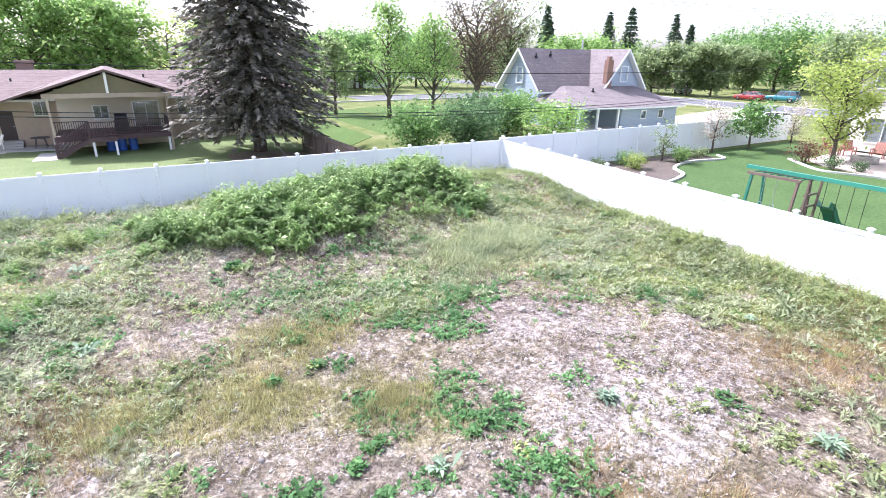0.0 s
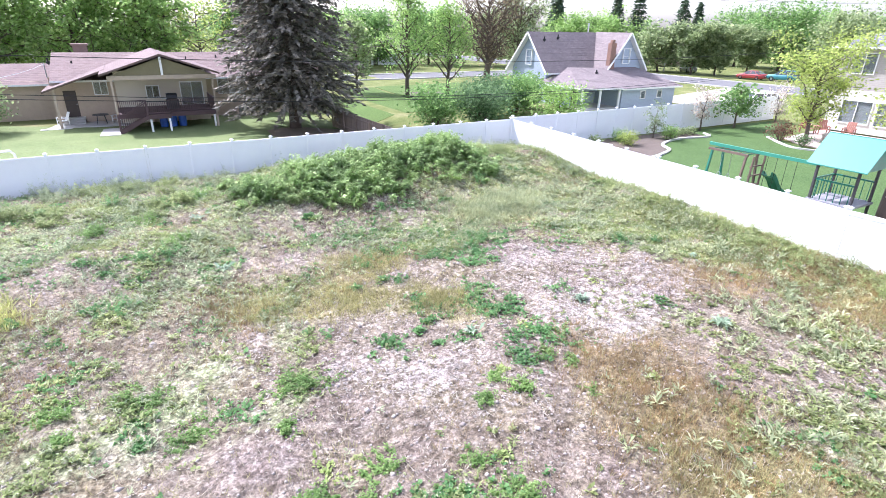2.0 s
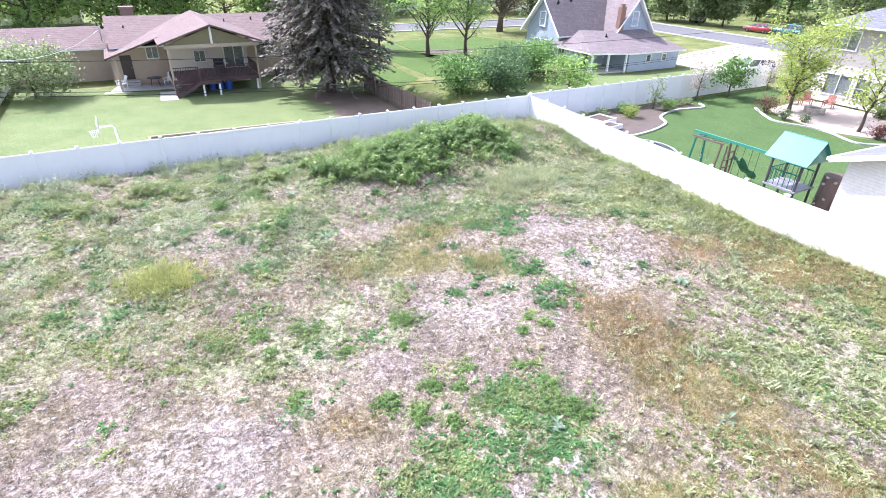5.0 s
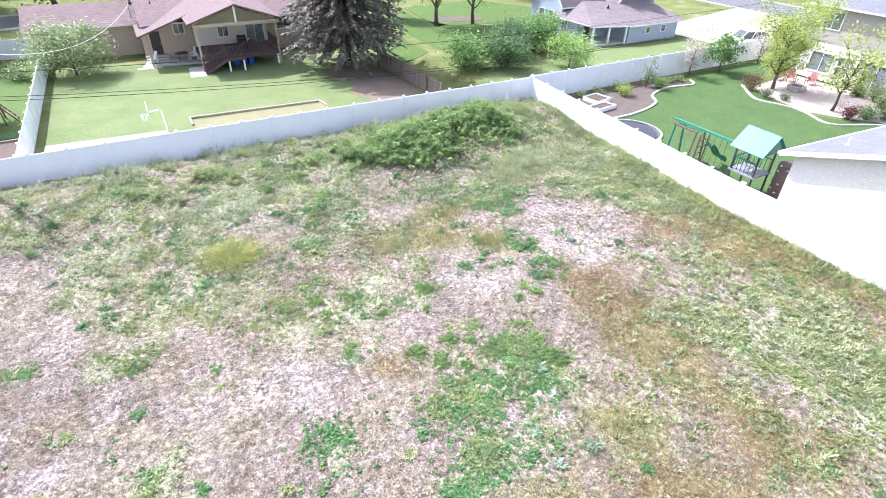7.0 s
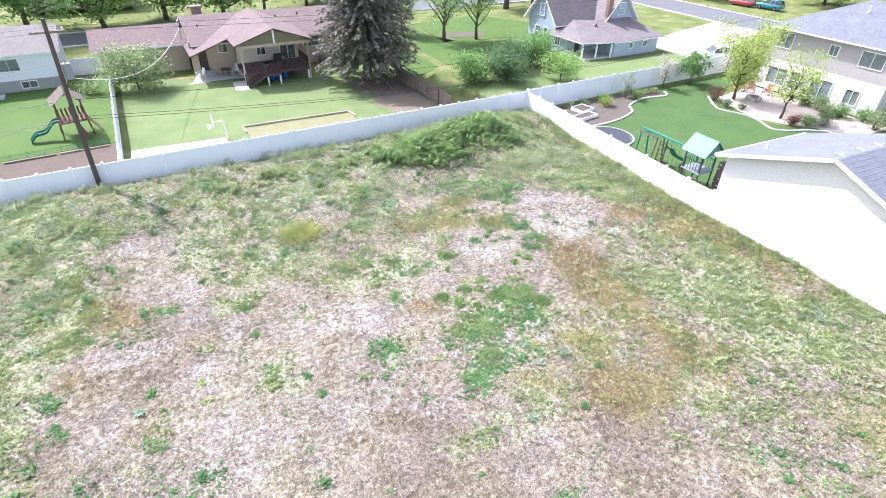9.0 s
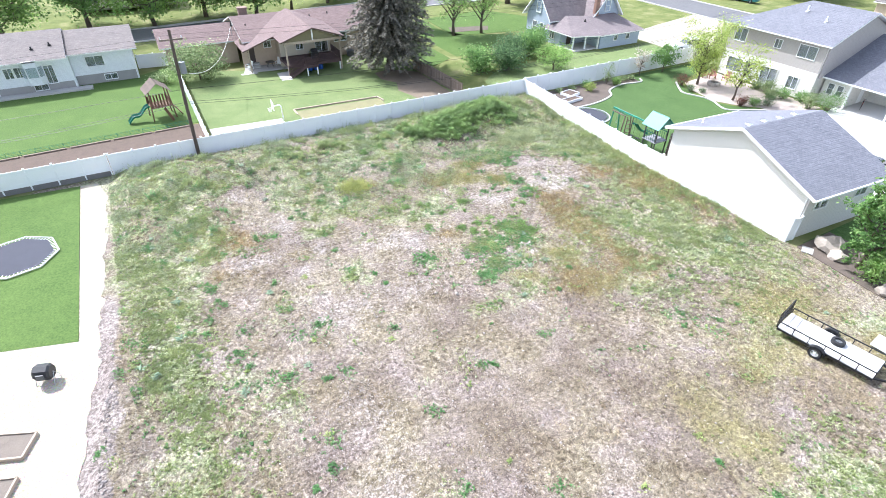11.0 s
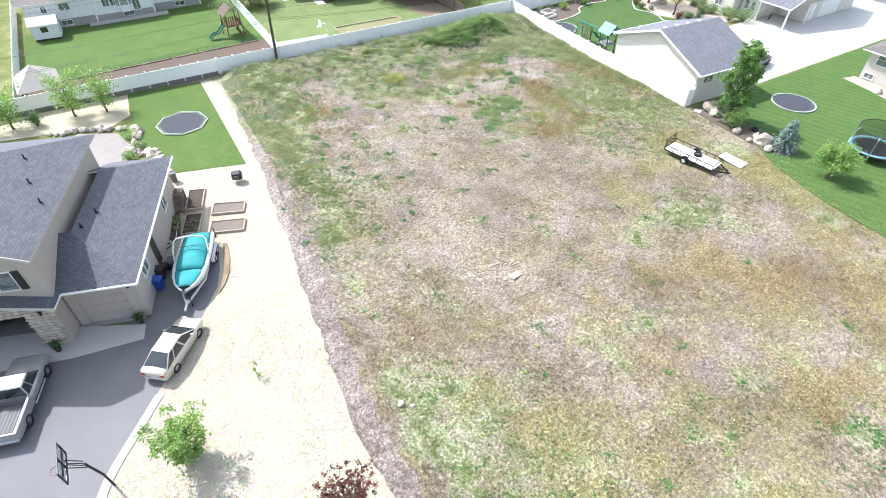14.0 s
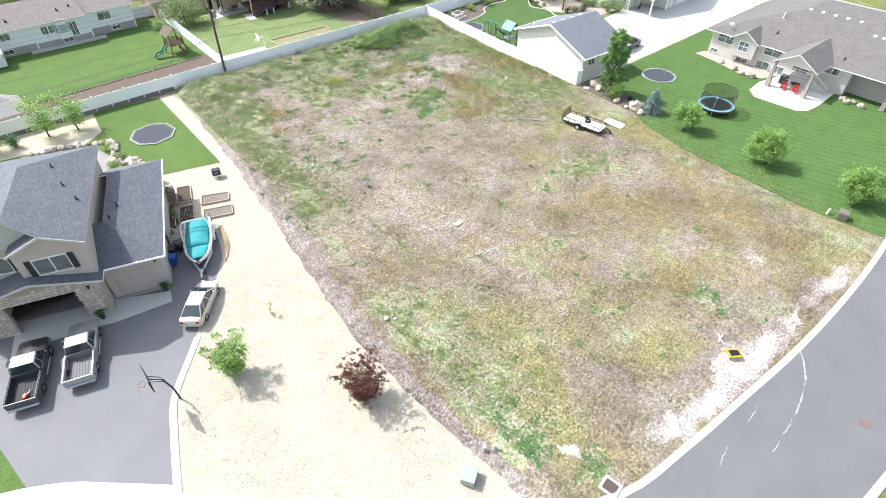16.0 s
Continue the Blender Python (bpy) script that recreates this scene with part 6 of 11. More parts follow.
# ---- trees ----
LEAF_GREEN = leaf_mat("leaf_green", (0.122, 0.239, 0.0797), (0.209, 0.362, 0.127), (0.343, 0.499, 0.199))
LEAF_FRESH = leaf_mat("leaf_fresh", (0.188, 0.327, 0.0958), (0.306, 0.467, 0.154), (0.47, 0.63, 0.25))
LEAF_YELLOW = leaf_mat("leaf_yellow_green", (0.287, 0.374, 0.102), (0.414, 0.506, 0.144), (0.575, 0.638, 0.24))
LEAF_DARK = leaf_mat("leaf_dark", (0.084, 0.157, 0.0774), (0.145, 0.241, 0.116), (0.224, 0.338, 0.174))
LEAF_OLIVE = leaf_mat("leaf_olive", (0.187, 0.259, 0.124), (0.3, 0.381, 0.194), (0.476, 0.541, 0.32))
LEAF_PURPLE = leaf_mat("leaf_purple", (0.11, 0.042, 0.040), (0.19, 0.078, 0.070), (0.29, 0.14, 0.12))
LEAF_TWIG = leaf_mat("budding_twigs", (0.15, 0.115, 0.085), (0.23, 0.185, 0.125), (0.33, 0.28, 0.19))
LEAF_WHITE = leaf_mat("pale_blossom", (0.50, 0.42, 0.40), (0.62, 0.55, 0.52), (0.72, 0.67, 0.63))
NEEDLE = leaf_mat("spruce_needles", (0.12, 0.114, 0.102), (0.204, 0.19, 0.168), (0.36, 0.324, 0.282), glow=0.3)
NEEDLE_BLUE = leaf_mat("blue_spruce_needles", (0.0875, 0.149, 0.14), (0.158, 0.245, 0.228), (0.263, 0.35, 0.333), glow=0.1)
NEEDLE_DARK = leaf_mat("dark_conifer_needles", (0.049, 0.091, 0.0525), (0.0858, 0.137, 0.084), (0.135, 0.194, 0.118), glow=0.1)


def leaf_cloud(rs, centres, spread, count, size, droop=0.25, long_=1.5, flat=0.75):
    """Leaves round the given twig ends; each a small folded blade."""
    n = len(centres)
    pick = rs.randint(0, n, count)
    p = centres[pick] + rs.normal(0, 1, (count, 3)) * np.array([spread, spread, spread * flat])
    d = rs.normal(0, 1, (count, 3))
    d[:, 2] = d[:, 2] * 0.6 - droop
    d /= np.linalg.norm(d, axis=1)[:, None]
    up = rs.normal(0, 0.55, (count, 3)) + np.array([0, 0, 1.0])
    side = np.cross(d, up)
    side /= np.linalg.norm(side, axis=1)[:, None] + 1e-9
    s = size * rs.uniform(0.65, 1.35, count)[:, None]
    fold = np.cross(side, d) * s * 0.12
    v = np.stack([p, p + d * s * 0.5 * long_ + side * s * 0.42 + fold, p + d * s * long_, p + d * s * 0.5 * long_ - side * s * 0.42 + fold], 1).reshape(-1, 3)
    q = np.arange(count * 4).reshape(-1, 4)
    return v, q


def limb_points(rs, a, b_, bend, n=4):
    a, b_ = np.array(a, float), np.array(b_, float)
    t = np.linspace(0, 1, n + 1)[:, None]
    off = rs.normal(0, bend, (n + 1, 3)) * np.sin(t * math.pi)
    return a + (b_ - a) * t + off


def tree(x, y, h, label, leaf, width=None, clear=0.25, limbs=8, leaves=2600, size=0.16, shape="round", trunk_r=None, seed=1, lean=(0, 0), droop=0.25, bark=BARK,
         subs=4, spread=0.32, name="tree", category="tree", base=None, group="", long_=1.5, stems=1):
    """A tree: tapered trunk and limbs, and a crown of single leaves with gaps."""
    rs = np.random.RandomState(seed)
    width = width or h * 0.6
    z0 = float(height(x, y)) if base is None else base
    t = thing(name, label, category, x, y, z0, 0, group)
    r = trunk_r or h * 0.018 + 0.02
    bm, tips = B(), []
    for stem in range(stems):
        ang0 = 2 * math.pi * stem / stems
        foot = np.array([0.12 * (stems > 1) * math.cos(ang0), 0.12 * (stems > 1) * math.sin(ang0), -0.1])
        fan = 0.22 * h * (stems > 1)
        top = np.array([lean[0] + fan * math.cos(ang0), lean[1] + fan * math.sin(ang0), h * (0.86 if shape in ("cone", "column", "poplar") else 0.72)])
        tp = limb_points(rs, foot, top, h * 0.012, 6)
        tube(bm, [tuple(p) for p in tp], [r * (1.25 if i == 0 else 1 - 0.14 * i) for i in range(7)], 8)
        for k in range(limbs):
            f = clear + (0.97 - clear) * (k + rs.uniform(0.1, 0.9)) / limbs
            pos = np.array([np.interp(f * 6, range(7), tp[:, c_]) for c_ in range(3)])
            g = (f - clear) / (1 - clear)
            reach = {"round": 0.5 * math.sqrt(max(0.05, 1 - (1.7 * g - 0.7) ** 2)), "cone": 0.5 * (1.05 - g), "column": 0.5 * (0.75 + 0.25 * math.sin(g * 3)) * (1.1 - 0.6 * g),
                     "vase": 0.2 + 0.32 * g, "poplar": 0.5 * (1.0 - 0.75 * g), "bush": 0.5 * math.sqrt(max(0.1, 1 - g * g))}[shape] * width
            a = 2.4 * k + rs.uniform(-0.5, 0.5)
            rise = {"round": 0.45, "cone": 0.15, "column": 1.3, "vase": 1.1, "poplar": 1.1, "bush": 0.5}[shape]
            end = pos + np.array([math.cos(a) * reach, math.sin(a) * reach, reach * rise * rs.uniform(0.5, 1.2)])
            end[2] = min(end[2], h * 0.97)
            lp = limb_points(rs, pos, end, reach * 0.07, 3)
            rr = r * (1 - 0.75 * f) * 0.6
            tube(bm, [tuple(p) for p in lp], [rr, rr * 0.7, rr * 0.5, rr * 0.25], 5, cap=False)
            tips += [lp[2], lp[3], lp[3]]
            for s in range(subs):
                b0 = lp[1 + s % 2] + (lp[2 + s % 2] - lp[1 + s % 2]) * rs.rand()
                e = b0 + rs.normal(0, 1, 3) * reach * 0.32 + np.array([0, 0, reach * (0.22 - droop * 0.5)])
                e[2] = min(max(e[2], h * clear * 0.75), h)
                tube(bm, [tuple(b0), tuple((b0 + e) / 2 + rs.normal(0, reach * 0.04, 3)), tuple(e)], [rr * 0.4, rr * 0.25, rr * 0.1], 4, cap=False)
                tips += [e, (b0 + e) / 2]
        tips.append(tp[-1] + np.array([0, 0, h * 0.1]))
    tr = part("trunk", bm, bark, t)
    smooth(tr)
    v, q = leaf_cloud(rs, np.array(tips), spread * (width / max(3.0, limbs ** 0.5 * 1.3)), leaves, size, droop, long_)
    v[:, 2] = np.maximum(v[:, 2], 0.05)
    part("crown", mesh_np("crown", v, quads=q), leaf, t)
    return t


def conifer(x, y, h, w, label, leaf, seed=1, whorls=34, boughs=13, clear=0.06, card=0.34, base=None, per=10, name="spruce_tree", sparse=0.0):
    """A conifer: trunk and whorls of drooping boughs set with needle sprays."""
    rs = np.random.RandomState(seed)
    z0 = float(height(x, y)) if base is None else base
    t = thing(name, label, "tree", x, y, z0)
    bm = B()
    tube(bm, [(0, 0, -0.2), (0.02 * h * 0.1, 0, h * 0.5), (0, 0, h * 0.98)], [h * 0.02 + 0.03, h * 0.012 + 0.02, 0.02], 9)
    vs, count = [], 0
    for k in range(whorls):
        f = (k + rs.uniform(0, 0.6)) / whorls
        z = h * (clear + (1 - clear) * f)
        reach0 = 0.5 * w * (1 - f) ** 0.85 * (0.72 + 0.28 * min(1, f * 9)) + 0.06 * w * (1 - f) + 0.1
        for b_ in range(boughs):
            if rs.rand() < sparse:
                continue
            a = 2 * math.pi * (b_ + rs.uniform(-0.4, 0.4)) / boughs + k * 1.7
            reach = reach0 * rs.uniform(0.72, 1.12)
            d = np.array([math.cos(a), math.sin(a), 0.0])
            drop = -0.26 * reach * (1 - f * 0.9) * rs.uniform(0.6, 1.3)
            tip = d * reach + np.array([0, 0, z + drop])
            if b_ % 3 == 0 and k % 2 == 0:
                tube(bm, [(0, 0, z), tuple(d * reach * 0.5 + np.array([0, 0, z + drop * 0.3])), tuple(tip)], [0.05 * (1 - f) + 0.012, 0.03 * (1 - f) + 0.008, 0.006], 4, cap=False)
            n = max(3, int(per * (0.35 + reach / (0.5 * w + 0.1) * 0.65)))
            s = np.sort(rs.uniform(0.16, 1.0, n))
            c0 = d[None] * (reach * s)[:, None]
            c0[:, 2] += z + drop * s ** 1.5 + rs.normal(0, 0.06, n)
            side = np.array([-d[1], d[0], 0.0])
            way = d[None] * rs.uniform(0.4, 1, n)[:, None] + side[None] * rs.uniform(-1, 1, n)[:, None] + np.array([0, 0, -0.3])[None] + rs.normal(0, 0.2, (n, 3))
            way /= np.linalg.norm(way, axis=1)[:, None]
            lat = np.cross(way, np.array([0, 0, 1.0])[None] + rs.normal(0, 0.35, (n, 3)))
            lat /= np.linalg.norm(lat, axis=1)[:, None] + 1e-9
            L = card * rs.uniform(0.7, 1.4, n)[:, None]
            vs.append(np.stack([c0 - way * L * 0.35, c0 + lat * L * 0.27 + way * L * 0.1, c0 + way * L * 0.95, c0 - lat * L * 0.27 + way * L * 0.1], 1).reshape(-1, 3))
            count += n
    smooth(part("trunk", bm, BARK, t))
    v = np.concatenate(vs)
    part("crown", mesh_np("crown", v, quads=np.arange(count * 4).reshape(-1, 4)), leaf, t)
    return t


def bush(x, y, h, w, label, leaf, seed=1, leaves=900, size=0.09, name="bush", base=None, stems=7, group=""):
    """A shrub: stems from the ground and leaves in clumps."""
    rs = np.random.RandomState(seed)
    z0 = float(height(x, y)) if base is None else base
    t = thing(name, label, "shrub", x, y, z0, 0, group)
    bm, tips = B(), []
    for k in range(stems * 2):
        a, f = 2.4 * k, rs.uniform(0.3, 1)
        e = np.array([math.cos(a) * w * 0.42 * f, math.sin(a) * w * 0.42 * f, h * (1.0 - 0.45 * f * f) * rs.uniform(0.7, 0.95)])
        lp = limb_points(rs, (0.05 * math.cos(a), 0.05 * math.sin(a), -0.05), e, 0.05 * h, 3)
        tube(bm, [tuple(p) for p in lp], [0.014 + 0.008 * h, 0.012 + 0.004 * h, 0.01, 0.004], 5, cap=False)
        tips += [lp[2], lp[3], lp[3], (lp[1] + lp[2]) / 2]
    part("stems", bm, BARK, t)
    v, q = leaf_cloud(rs, np.array(tips), w * 0.13, leaves, size, 0.05)
    v[:, 2] = np.maximum(v[:, 2], 0.02)
    part("foliage", mesh_np("foliage", v, quads=q), leaf, t)
    return t


# the great spruce behind the fence
conifer(7.6, 40.9, 23, 11.2, "tall dark grey-green spruce in the back yard", NEEDLE, 4, 70, 20, 0.09, 0.36, -0.8, 44)
# beside the lot and on the lawns
conifer(16.7, -20.2, 3.2, 3.0, "small blue spruce beside boulders", NEEDLE_BLUE, 7, 24, 12, 0.03, 0.2, per=8)
tree(16.9, -13.7, 8.4, "tall narrow green tree beside the garage", LEAF_GREEN, 3.3, 0.10, 30, 9500, 0.15, "column", seed=8, spread=0.3)
bush(16.3, -15.0, 2.2, 2.2, "bright green shrub at the foot of the tree", LEAF_FRESH, 9, 1700, 0.12)
tree(15.7, -25.2, 3.6, "young leaning yellow-green lawn tree", LEAF_FRESH, 2.7, 0.35, 14, 3600, 0.14, seed=10, lean=(0.7, 0.1), spread=0.4)
tree(15.7, -34.1, 4.2, "young round yellow-green lawn tree", LEAF_FRESH, 2.9, 0.28, 20, 7500, 0.14, seed=11, lean=(0.5, 0.0), spread=0.45)
tree(16.0, -43.4, 4.0, "young round green lawn tree", LEAF_FRESH, 3.1, 0.25, 20, 7500, 0.14, seed=12, lean=(0.3, 0.1), spread=0.45)
tree(-38.2, -23.4, 3.5, "young green tree in the gravel", LEAF_FRESH, 2.7, 0.06, 26, 3600, 0.11, "vase", seed=13, spread=0.32, subs=3)
tree(-32.3, -30.8, 3.3, "young purple-leaved tree in the gravel", LEAF_PURPLE, 3.2, 0.05, 60, 9000, 0.07, "vase", seed=14, spread=0.2, subs=3)
tree(-33.8, -20.1, 1.5, "thin staked sapling in the gravel", LEAF_FRESH, 0.5, 0.1, 4, 90, 0.08, "vase", seed=15, trunk_r=0.015)
# straw bed behind the house
for k, (x, y, h) in enumerate(((-40.9, 20.4, 4.6), (-38.0, 20.0, 4.4), (-46.4, 20.6, 4.8), (-49.5, 20.8, 4.5))):
    tree(x, y, h, "young birch-like tree in the straw bed", LEAF_FRESH, 3.2, 0.2, 10, 1700, 0.15, "vase", seed=20 + k, droop=0.6, group="young trees in the straw bed", spread=0.4)
bush(-44.3, 20.2, 1.6, 1.5, "dark evergreen shrub in the straw bed", LEAF_DARK, 25, 900, 0.1)
# ranch yard
tree(-15.2, 48.2, 4.2, "bushy fruit tree in the back yard", LEAF_OLIVE, 5.8, 0.12, 18, 4200, 0.19, "round", seed=30, spread=0.5, base=-0.8)
bush(-19.5, 48.5, 1.4, 2.6, "low green shrub by the fence", LEAF_OLIVE, 31, 700, 0.14, base=-0.8)
# back lawn with patio
tree(37.6, 16.6, 7.2, "airy yellow-green locust tree beside the patio", LEAF_YELLOW, 5.6, 0.2, 22, 5200, 0.15, "vase", seed=32, spread=0.42, lean=(0.2, 0.1))
tree(36.8, 11.0, 6.0, "slender yellow-green tree beside the patio", LEAF_YELLOW, 4.0, 0.25, 14, 1500, 0.17, "vase", seed=33, spread=0.4, lean=(0.5, -0.3))
tree(33.8, 22.4, 3.4, "small tree in pale blossom by the fence", LEAF_WHITE, 1.9, 0.3, 10, 700, 0.12, "vase", seed=34, spread=0.4)
tree(37.6, 22.1, 4.0, "young dark-green maple by the fence", LEAF_GREEN, 2.6, 0.32, 12, 1500, 0.17, "round", seed=35, spread=0.42)
tree(43.6, 22.3, 3.2, "small tree in pale blossom beside the fence", LEAF_WHITE, 1.9, 0.3, 9, 600, 0.12, "vase", seed=36, spread=0.4)
tree(27.8, 21.8, 2.6, "thin young shrub tree in the flower bed", LEAF_OLIVE, 1.5, 0.15, 9, 500, 0.1, "vase", seed=37, spread=0.35)
bush(24.2, 20.8, 0.9, 1.5, "bright yellow shrub in the flower bed", LEAF_YELLOW, 38, 700, 0.08)
bush(28.3, 20.9, 1.2, 1.2, "green shrub in the flower bed", LEAF_FRESH, 39, 600, 0.09)
bush(24.6, 22.0, 0.9, 1.3, "dark green shrub in the flower bed", LEAF_GREEN, 40, 600, 0.08)
for k, (x, y) in enumerate(((29.5, 21.6), (30.6, 21.8), (31.6, 21.7), (22.5, 22.2), (20.6, 22.1))):
    bush(x, y, 0.55, 1.1, "low leafy perennial in the flower bed", LEAF_OLIVE, 41 + k, 350, 0.09, "perennial", group="perennials along the fence")
bush(35.6, 17.3, 1.5, 1.9, "red-leaved barberry beside the patio", LEAF_PURPLE, 50, 900, 0.08)
bush(34.9, 15.4, 0.9, 1.3, "rounded green shrub at the lawn edge", LEAF_DARK, 51, 600, 0.07)
bush(35.6, 14.2, 0.7, 1.0, "low green shrub at the lawn edge", LEAF_DARK, 52, 400, 0.07)
bush(36.0, 9.4, 1.2, 1.5, "red-leaved barberry near the slender tree", LEAF_PURPLE, 53, 800, 0.08)
bush(37.2, 8.7, 1.2, 1.6, "rounded green shrub near the slender tree", LEAF_GREEN, 54, 900, 0.08)
bush(38.6, 8.0, 1.2, 1.9, "dark clipped shrub near the slender tree", LEAF_DARK, 55, 1100, 0.07)
for k, (x, y, h) in enumerate(((41.3, 9.6, 1.2), (42.2, 8.6, 1.4), (42.4, 10.8, 1.6), (43.2, 7.0, 1.3), (41.9, 5.3, 2.0), (43.2, 4.0, 2.2), (42.6, 12.2, 1.0))):
    bush(x, y, h, h * 1.3, "leafy garden shrub along the house", LEAF_GREEN if k % 2 else LEAF_OLIVE, 60 + k, 800, 0.11, group="shrubs along the house")
# blue farmhouse garden
for k, (x, y, h, w, m) in enumerate(((16.5, 33.2, 3.0, 4.6, LEAF_GREEN), (19.6, 31.6, 3.2, 4.8, LEAF_DARK), (22.5, 34.8, 3.6, 4.6, LEAF_DARK), (26.0, 35.6, 3.4, 4.4, LEAF_GREEN), (28.8, 37.6, 3.2, 4.0, LEAF_GREEN))):
    bush(x, y, h, w, "large overgrown lilac bush behind the fence", m, 70 + k, 3400, 0.17, "lilac_bush", stems=12, group="lilac bushes")
tree(25.5, 29.3, 3.6, "small spreading tree behind the fence", LEAF_FRESH, 4.0, 0.2, 13, 2300, 0.16, seed=76, spread=0.45)
# gravel garden and far side of the street
tree(22.3, 49.8, 12.0, "tall thinly leaved poplar in the garden", LEAF_FRESH, 6.4, 0.16, 30, 4200, 0.19, "poplar", seed=80, spread=0.42)
tree(27.0, 49.2, 10.5, "thinly leaved young poplar in the garden", LEAF_FRESH, 5.8, 0.16, 26, 3600, 0.19, "poplar", seed=81, spread=0.42)
tree(18.9, 56.0, 8.5, "thin young tree beside the street", LEAF_OLIVE, 4.2, 0.2, 18, 1900, 0.26, "poplar", seed=82, spread=0.5)
tree(43.5, 66.0, 15.5, "old budding brown-twigged tree", LEAF_TWIG, 13, 0.14, 34, 4200, 0.24, "vase", seed=83, spread=0.4, subs=9, trunk_r=0.45)
tree(50.5, 67.5, 14.5, "old budding brown-twigged tree", LEAF_OLIVE, 10, 0.16, 28, 4600, 0.26, "vase", seed=84, spread=0.4, subs=7, trunk_r=0.4)
for k, (x, y, h, w, m) in enumerate(((-38, 76, 13, 13, LEAF_FRESH), (-27, 79.5, 14, 13, LEAF_GREEN), (-17.5, 77, 13, 12, LEAF_FRESH), (-9, 80, 13.5, 13, LEAF_FRESH), (-1, 76.5, 12.5, 11, LEAF_FRESH), (14, 82, 11, 10, LEAF_GREEN))):
    tree(x, y + 3, h * 1.3, "broad leafy shade tree behind the ranch house", m, w, 0.16, 34, 12000, 0.34, "round", seed=90 + k, spread=0.4, subs=6, group="shade trees behind the houses")
tree(6.0, 82, 13.5, "half-bare tree with yellow buds", LEAF_YELLOW, 11, 0.2, 26, 1700, 0.32, "round", seed=97, spread=0.6)
tree(30, 92, 11, "drooping green willow across the street", LEAF_FRESH, 9, 0.15, 22, 8000, 0.3, "round", seed=98, droop=0.8, spread=0.5)
tree(37, 96, 12, "broad leafy tree across the street", LEAF_GREEN, 10, 0.15, 22, 8000, 0.34, "round", seed=99, spread=0.55)
for k, (x, y, h, w, m, s) in enumerate(((85, 69, 9, 9, LEAF_OLIVE, "round"), (85.5, 62, 8.2, 7.5, LEAF_OLIVE, "vase"), (88, 59, 8.0, 7.5, LEAF_OLIVE, "vase"), (104, 63, 7.5, 7, LEAF_OLIVE, "vase"), (118, 75, 13, 14, LEAF_GREEN, "round"), (113, 62, 14, 15, LEAF_GREEN, "round"),
                                         (126, 63, 13, 14, LEAF_FRESH, "round"), (102, 45, 12, 11, LEAF_OLIVE, "round"), (77, 86, 11, 10, LEAF_FRESH, "round"), (87, 85, 11.5, 11, LEAF_FRESH, "round"), (130, 48, 13, 14, LEAF_GREEN, "round"), (120, 30, 12, 13, LEAF_GREEN, "round"), (62, 92, 12, 12, LEAF_OLIVE, "round"), (52, 100, 12, 12, LEAF_GREEN, "round"))):
    tree(x, y, h, "leafy tree across the far street", m, w, 0.16, 24, 6500, 0.38, s, seed=110 + k, spread=0.38, subs=6, group="trees across the street")
for k, (x, y, h) in enumerate(((78.5, 92, 16), (82, 96, 12), (94.5, 90, 15.5), (98, 87, 16.5), (119.5, 92, 16.5), (123, 90, 14), (88, 102, 14))):
    conifer(x, y, h, h * 0.42, "dark conifer far across the street", NEEDLE_DARK, 130 + k, 40, 11, 0.05, 0.75, per=8, name="conifer")
# a belt of far woods closes the view
WOODS = [leaf_mat("far_leaves_" + n, a, b_, c_, glow=0.35) for n, a, b_, c_ in (
    ("green", (0.12, 0.21, 0.07), (0.18, 0.30, 0.11), (0.26, 0.39, 0.16)), ("pale", (0.21, 0.30, 0.12), (0.29, 0.38, 0.16), (0.40, 0.47, 0.24)), ("dark", (0.075, 0.125, 0.07), (0.11, 0.17, 0.09), (0.16, 0.22, 0.13)))]
rs = np.random.RandomState(77)
for j, (name, share) in enumerate((("green", 190), ("pale", 130), ("dark", 110))):
    tips = []
    for k in range(share):
        a = rs.uniform(0, 2 * math.pi)
        d = rs.uniform(140, 270)
        hh = rs.uniform(5, 13) * (1.15 if j == 2 else 1.0)
        c0 = np.array([math.cos(a) * d + 10, math.sin(a) * d + 20, 0])
        g = rs.rand(60)
        reach = (1.2 - g) * 1.6 if j == 2 else 3.4 * np.sqrt(np.clip(1 - (1.7 * g - 0.7) ** 2, 0.08, 1))
        w = rs.uniform(0, 2 * math.pi, 60)
        tips.append(c0 + np.stack([np.cos(w) * reach, np.sin(w) * reach, hh * (0.12 + 0.86 * g)], 1))
    v, q = leaf_cloud(rs, np.concatenate(tips), 0.55, share * 300, 0.7, 0.2)
    v[:, 2] = np.maximum(v[:, 2], 0.0)
    solid("far_woods", mesh_np("far_woods", v, quads=q), WOODS[j], "belt of %s trees in the distance" % {"green": "leafy mid-green", "pale": "fresh pale-green", "dark": "dark pointed"}[name], "woods", kind="stuff")

# ---- weeds, grass and stones of the lot ----
WEED_GREEN = leaf_mat("weed_green", (0.21, 0.27, 0.115), (0.33, 0.40, 0.18), (0.48, 0.53, 0.285), 0.7, 0.5)
WEED_LUSH = leaf_mat("weed_lush", (0.10, 0.225, 0.09), (0.16, 0.325, 0.13), (0.25, 0.43, 0.19), 0.7, 0.5)
WEED_GREY = leaf_mat("weed_grey_green", (0.28, 0.335, 0.22), (0.41, 0.47, 0.315), (0.58, 0.625, 0.455), 0.8, 0.5)
WEED_OLIVE = leaf_mat("weed_olive", (0.26, 0.25, 0.115), (0.40, 0.38, 0.19), (0.56, 0.53, 0.30), 0.8, 0.5)
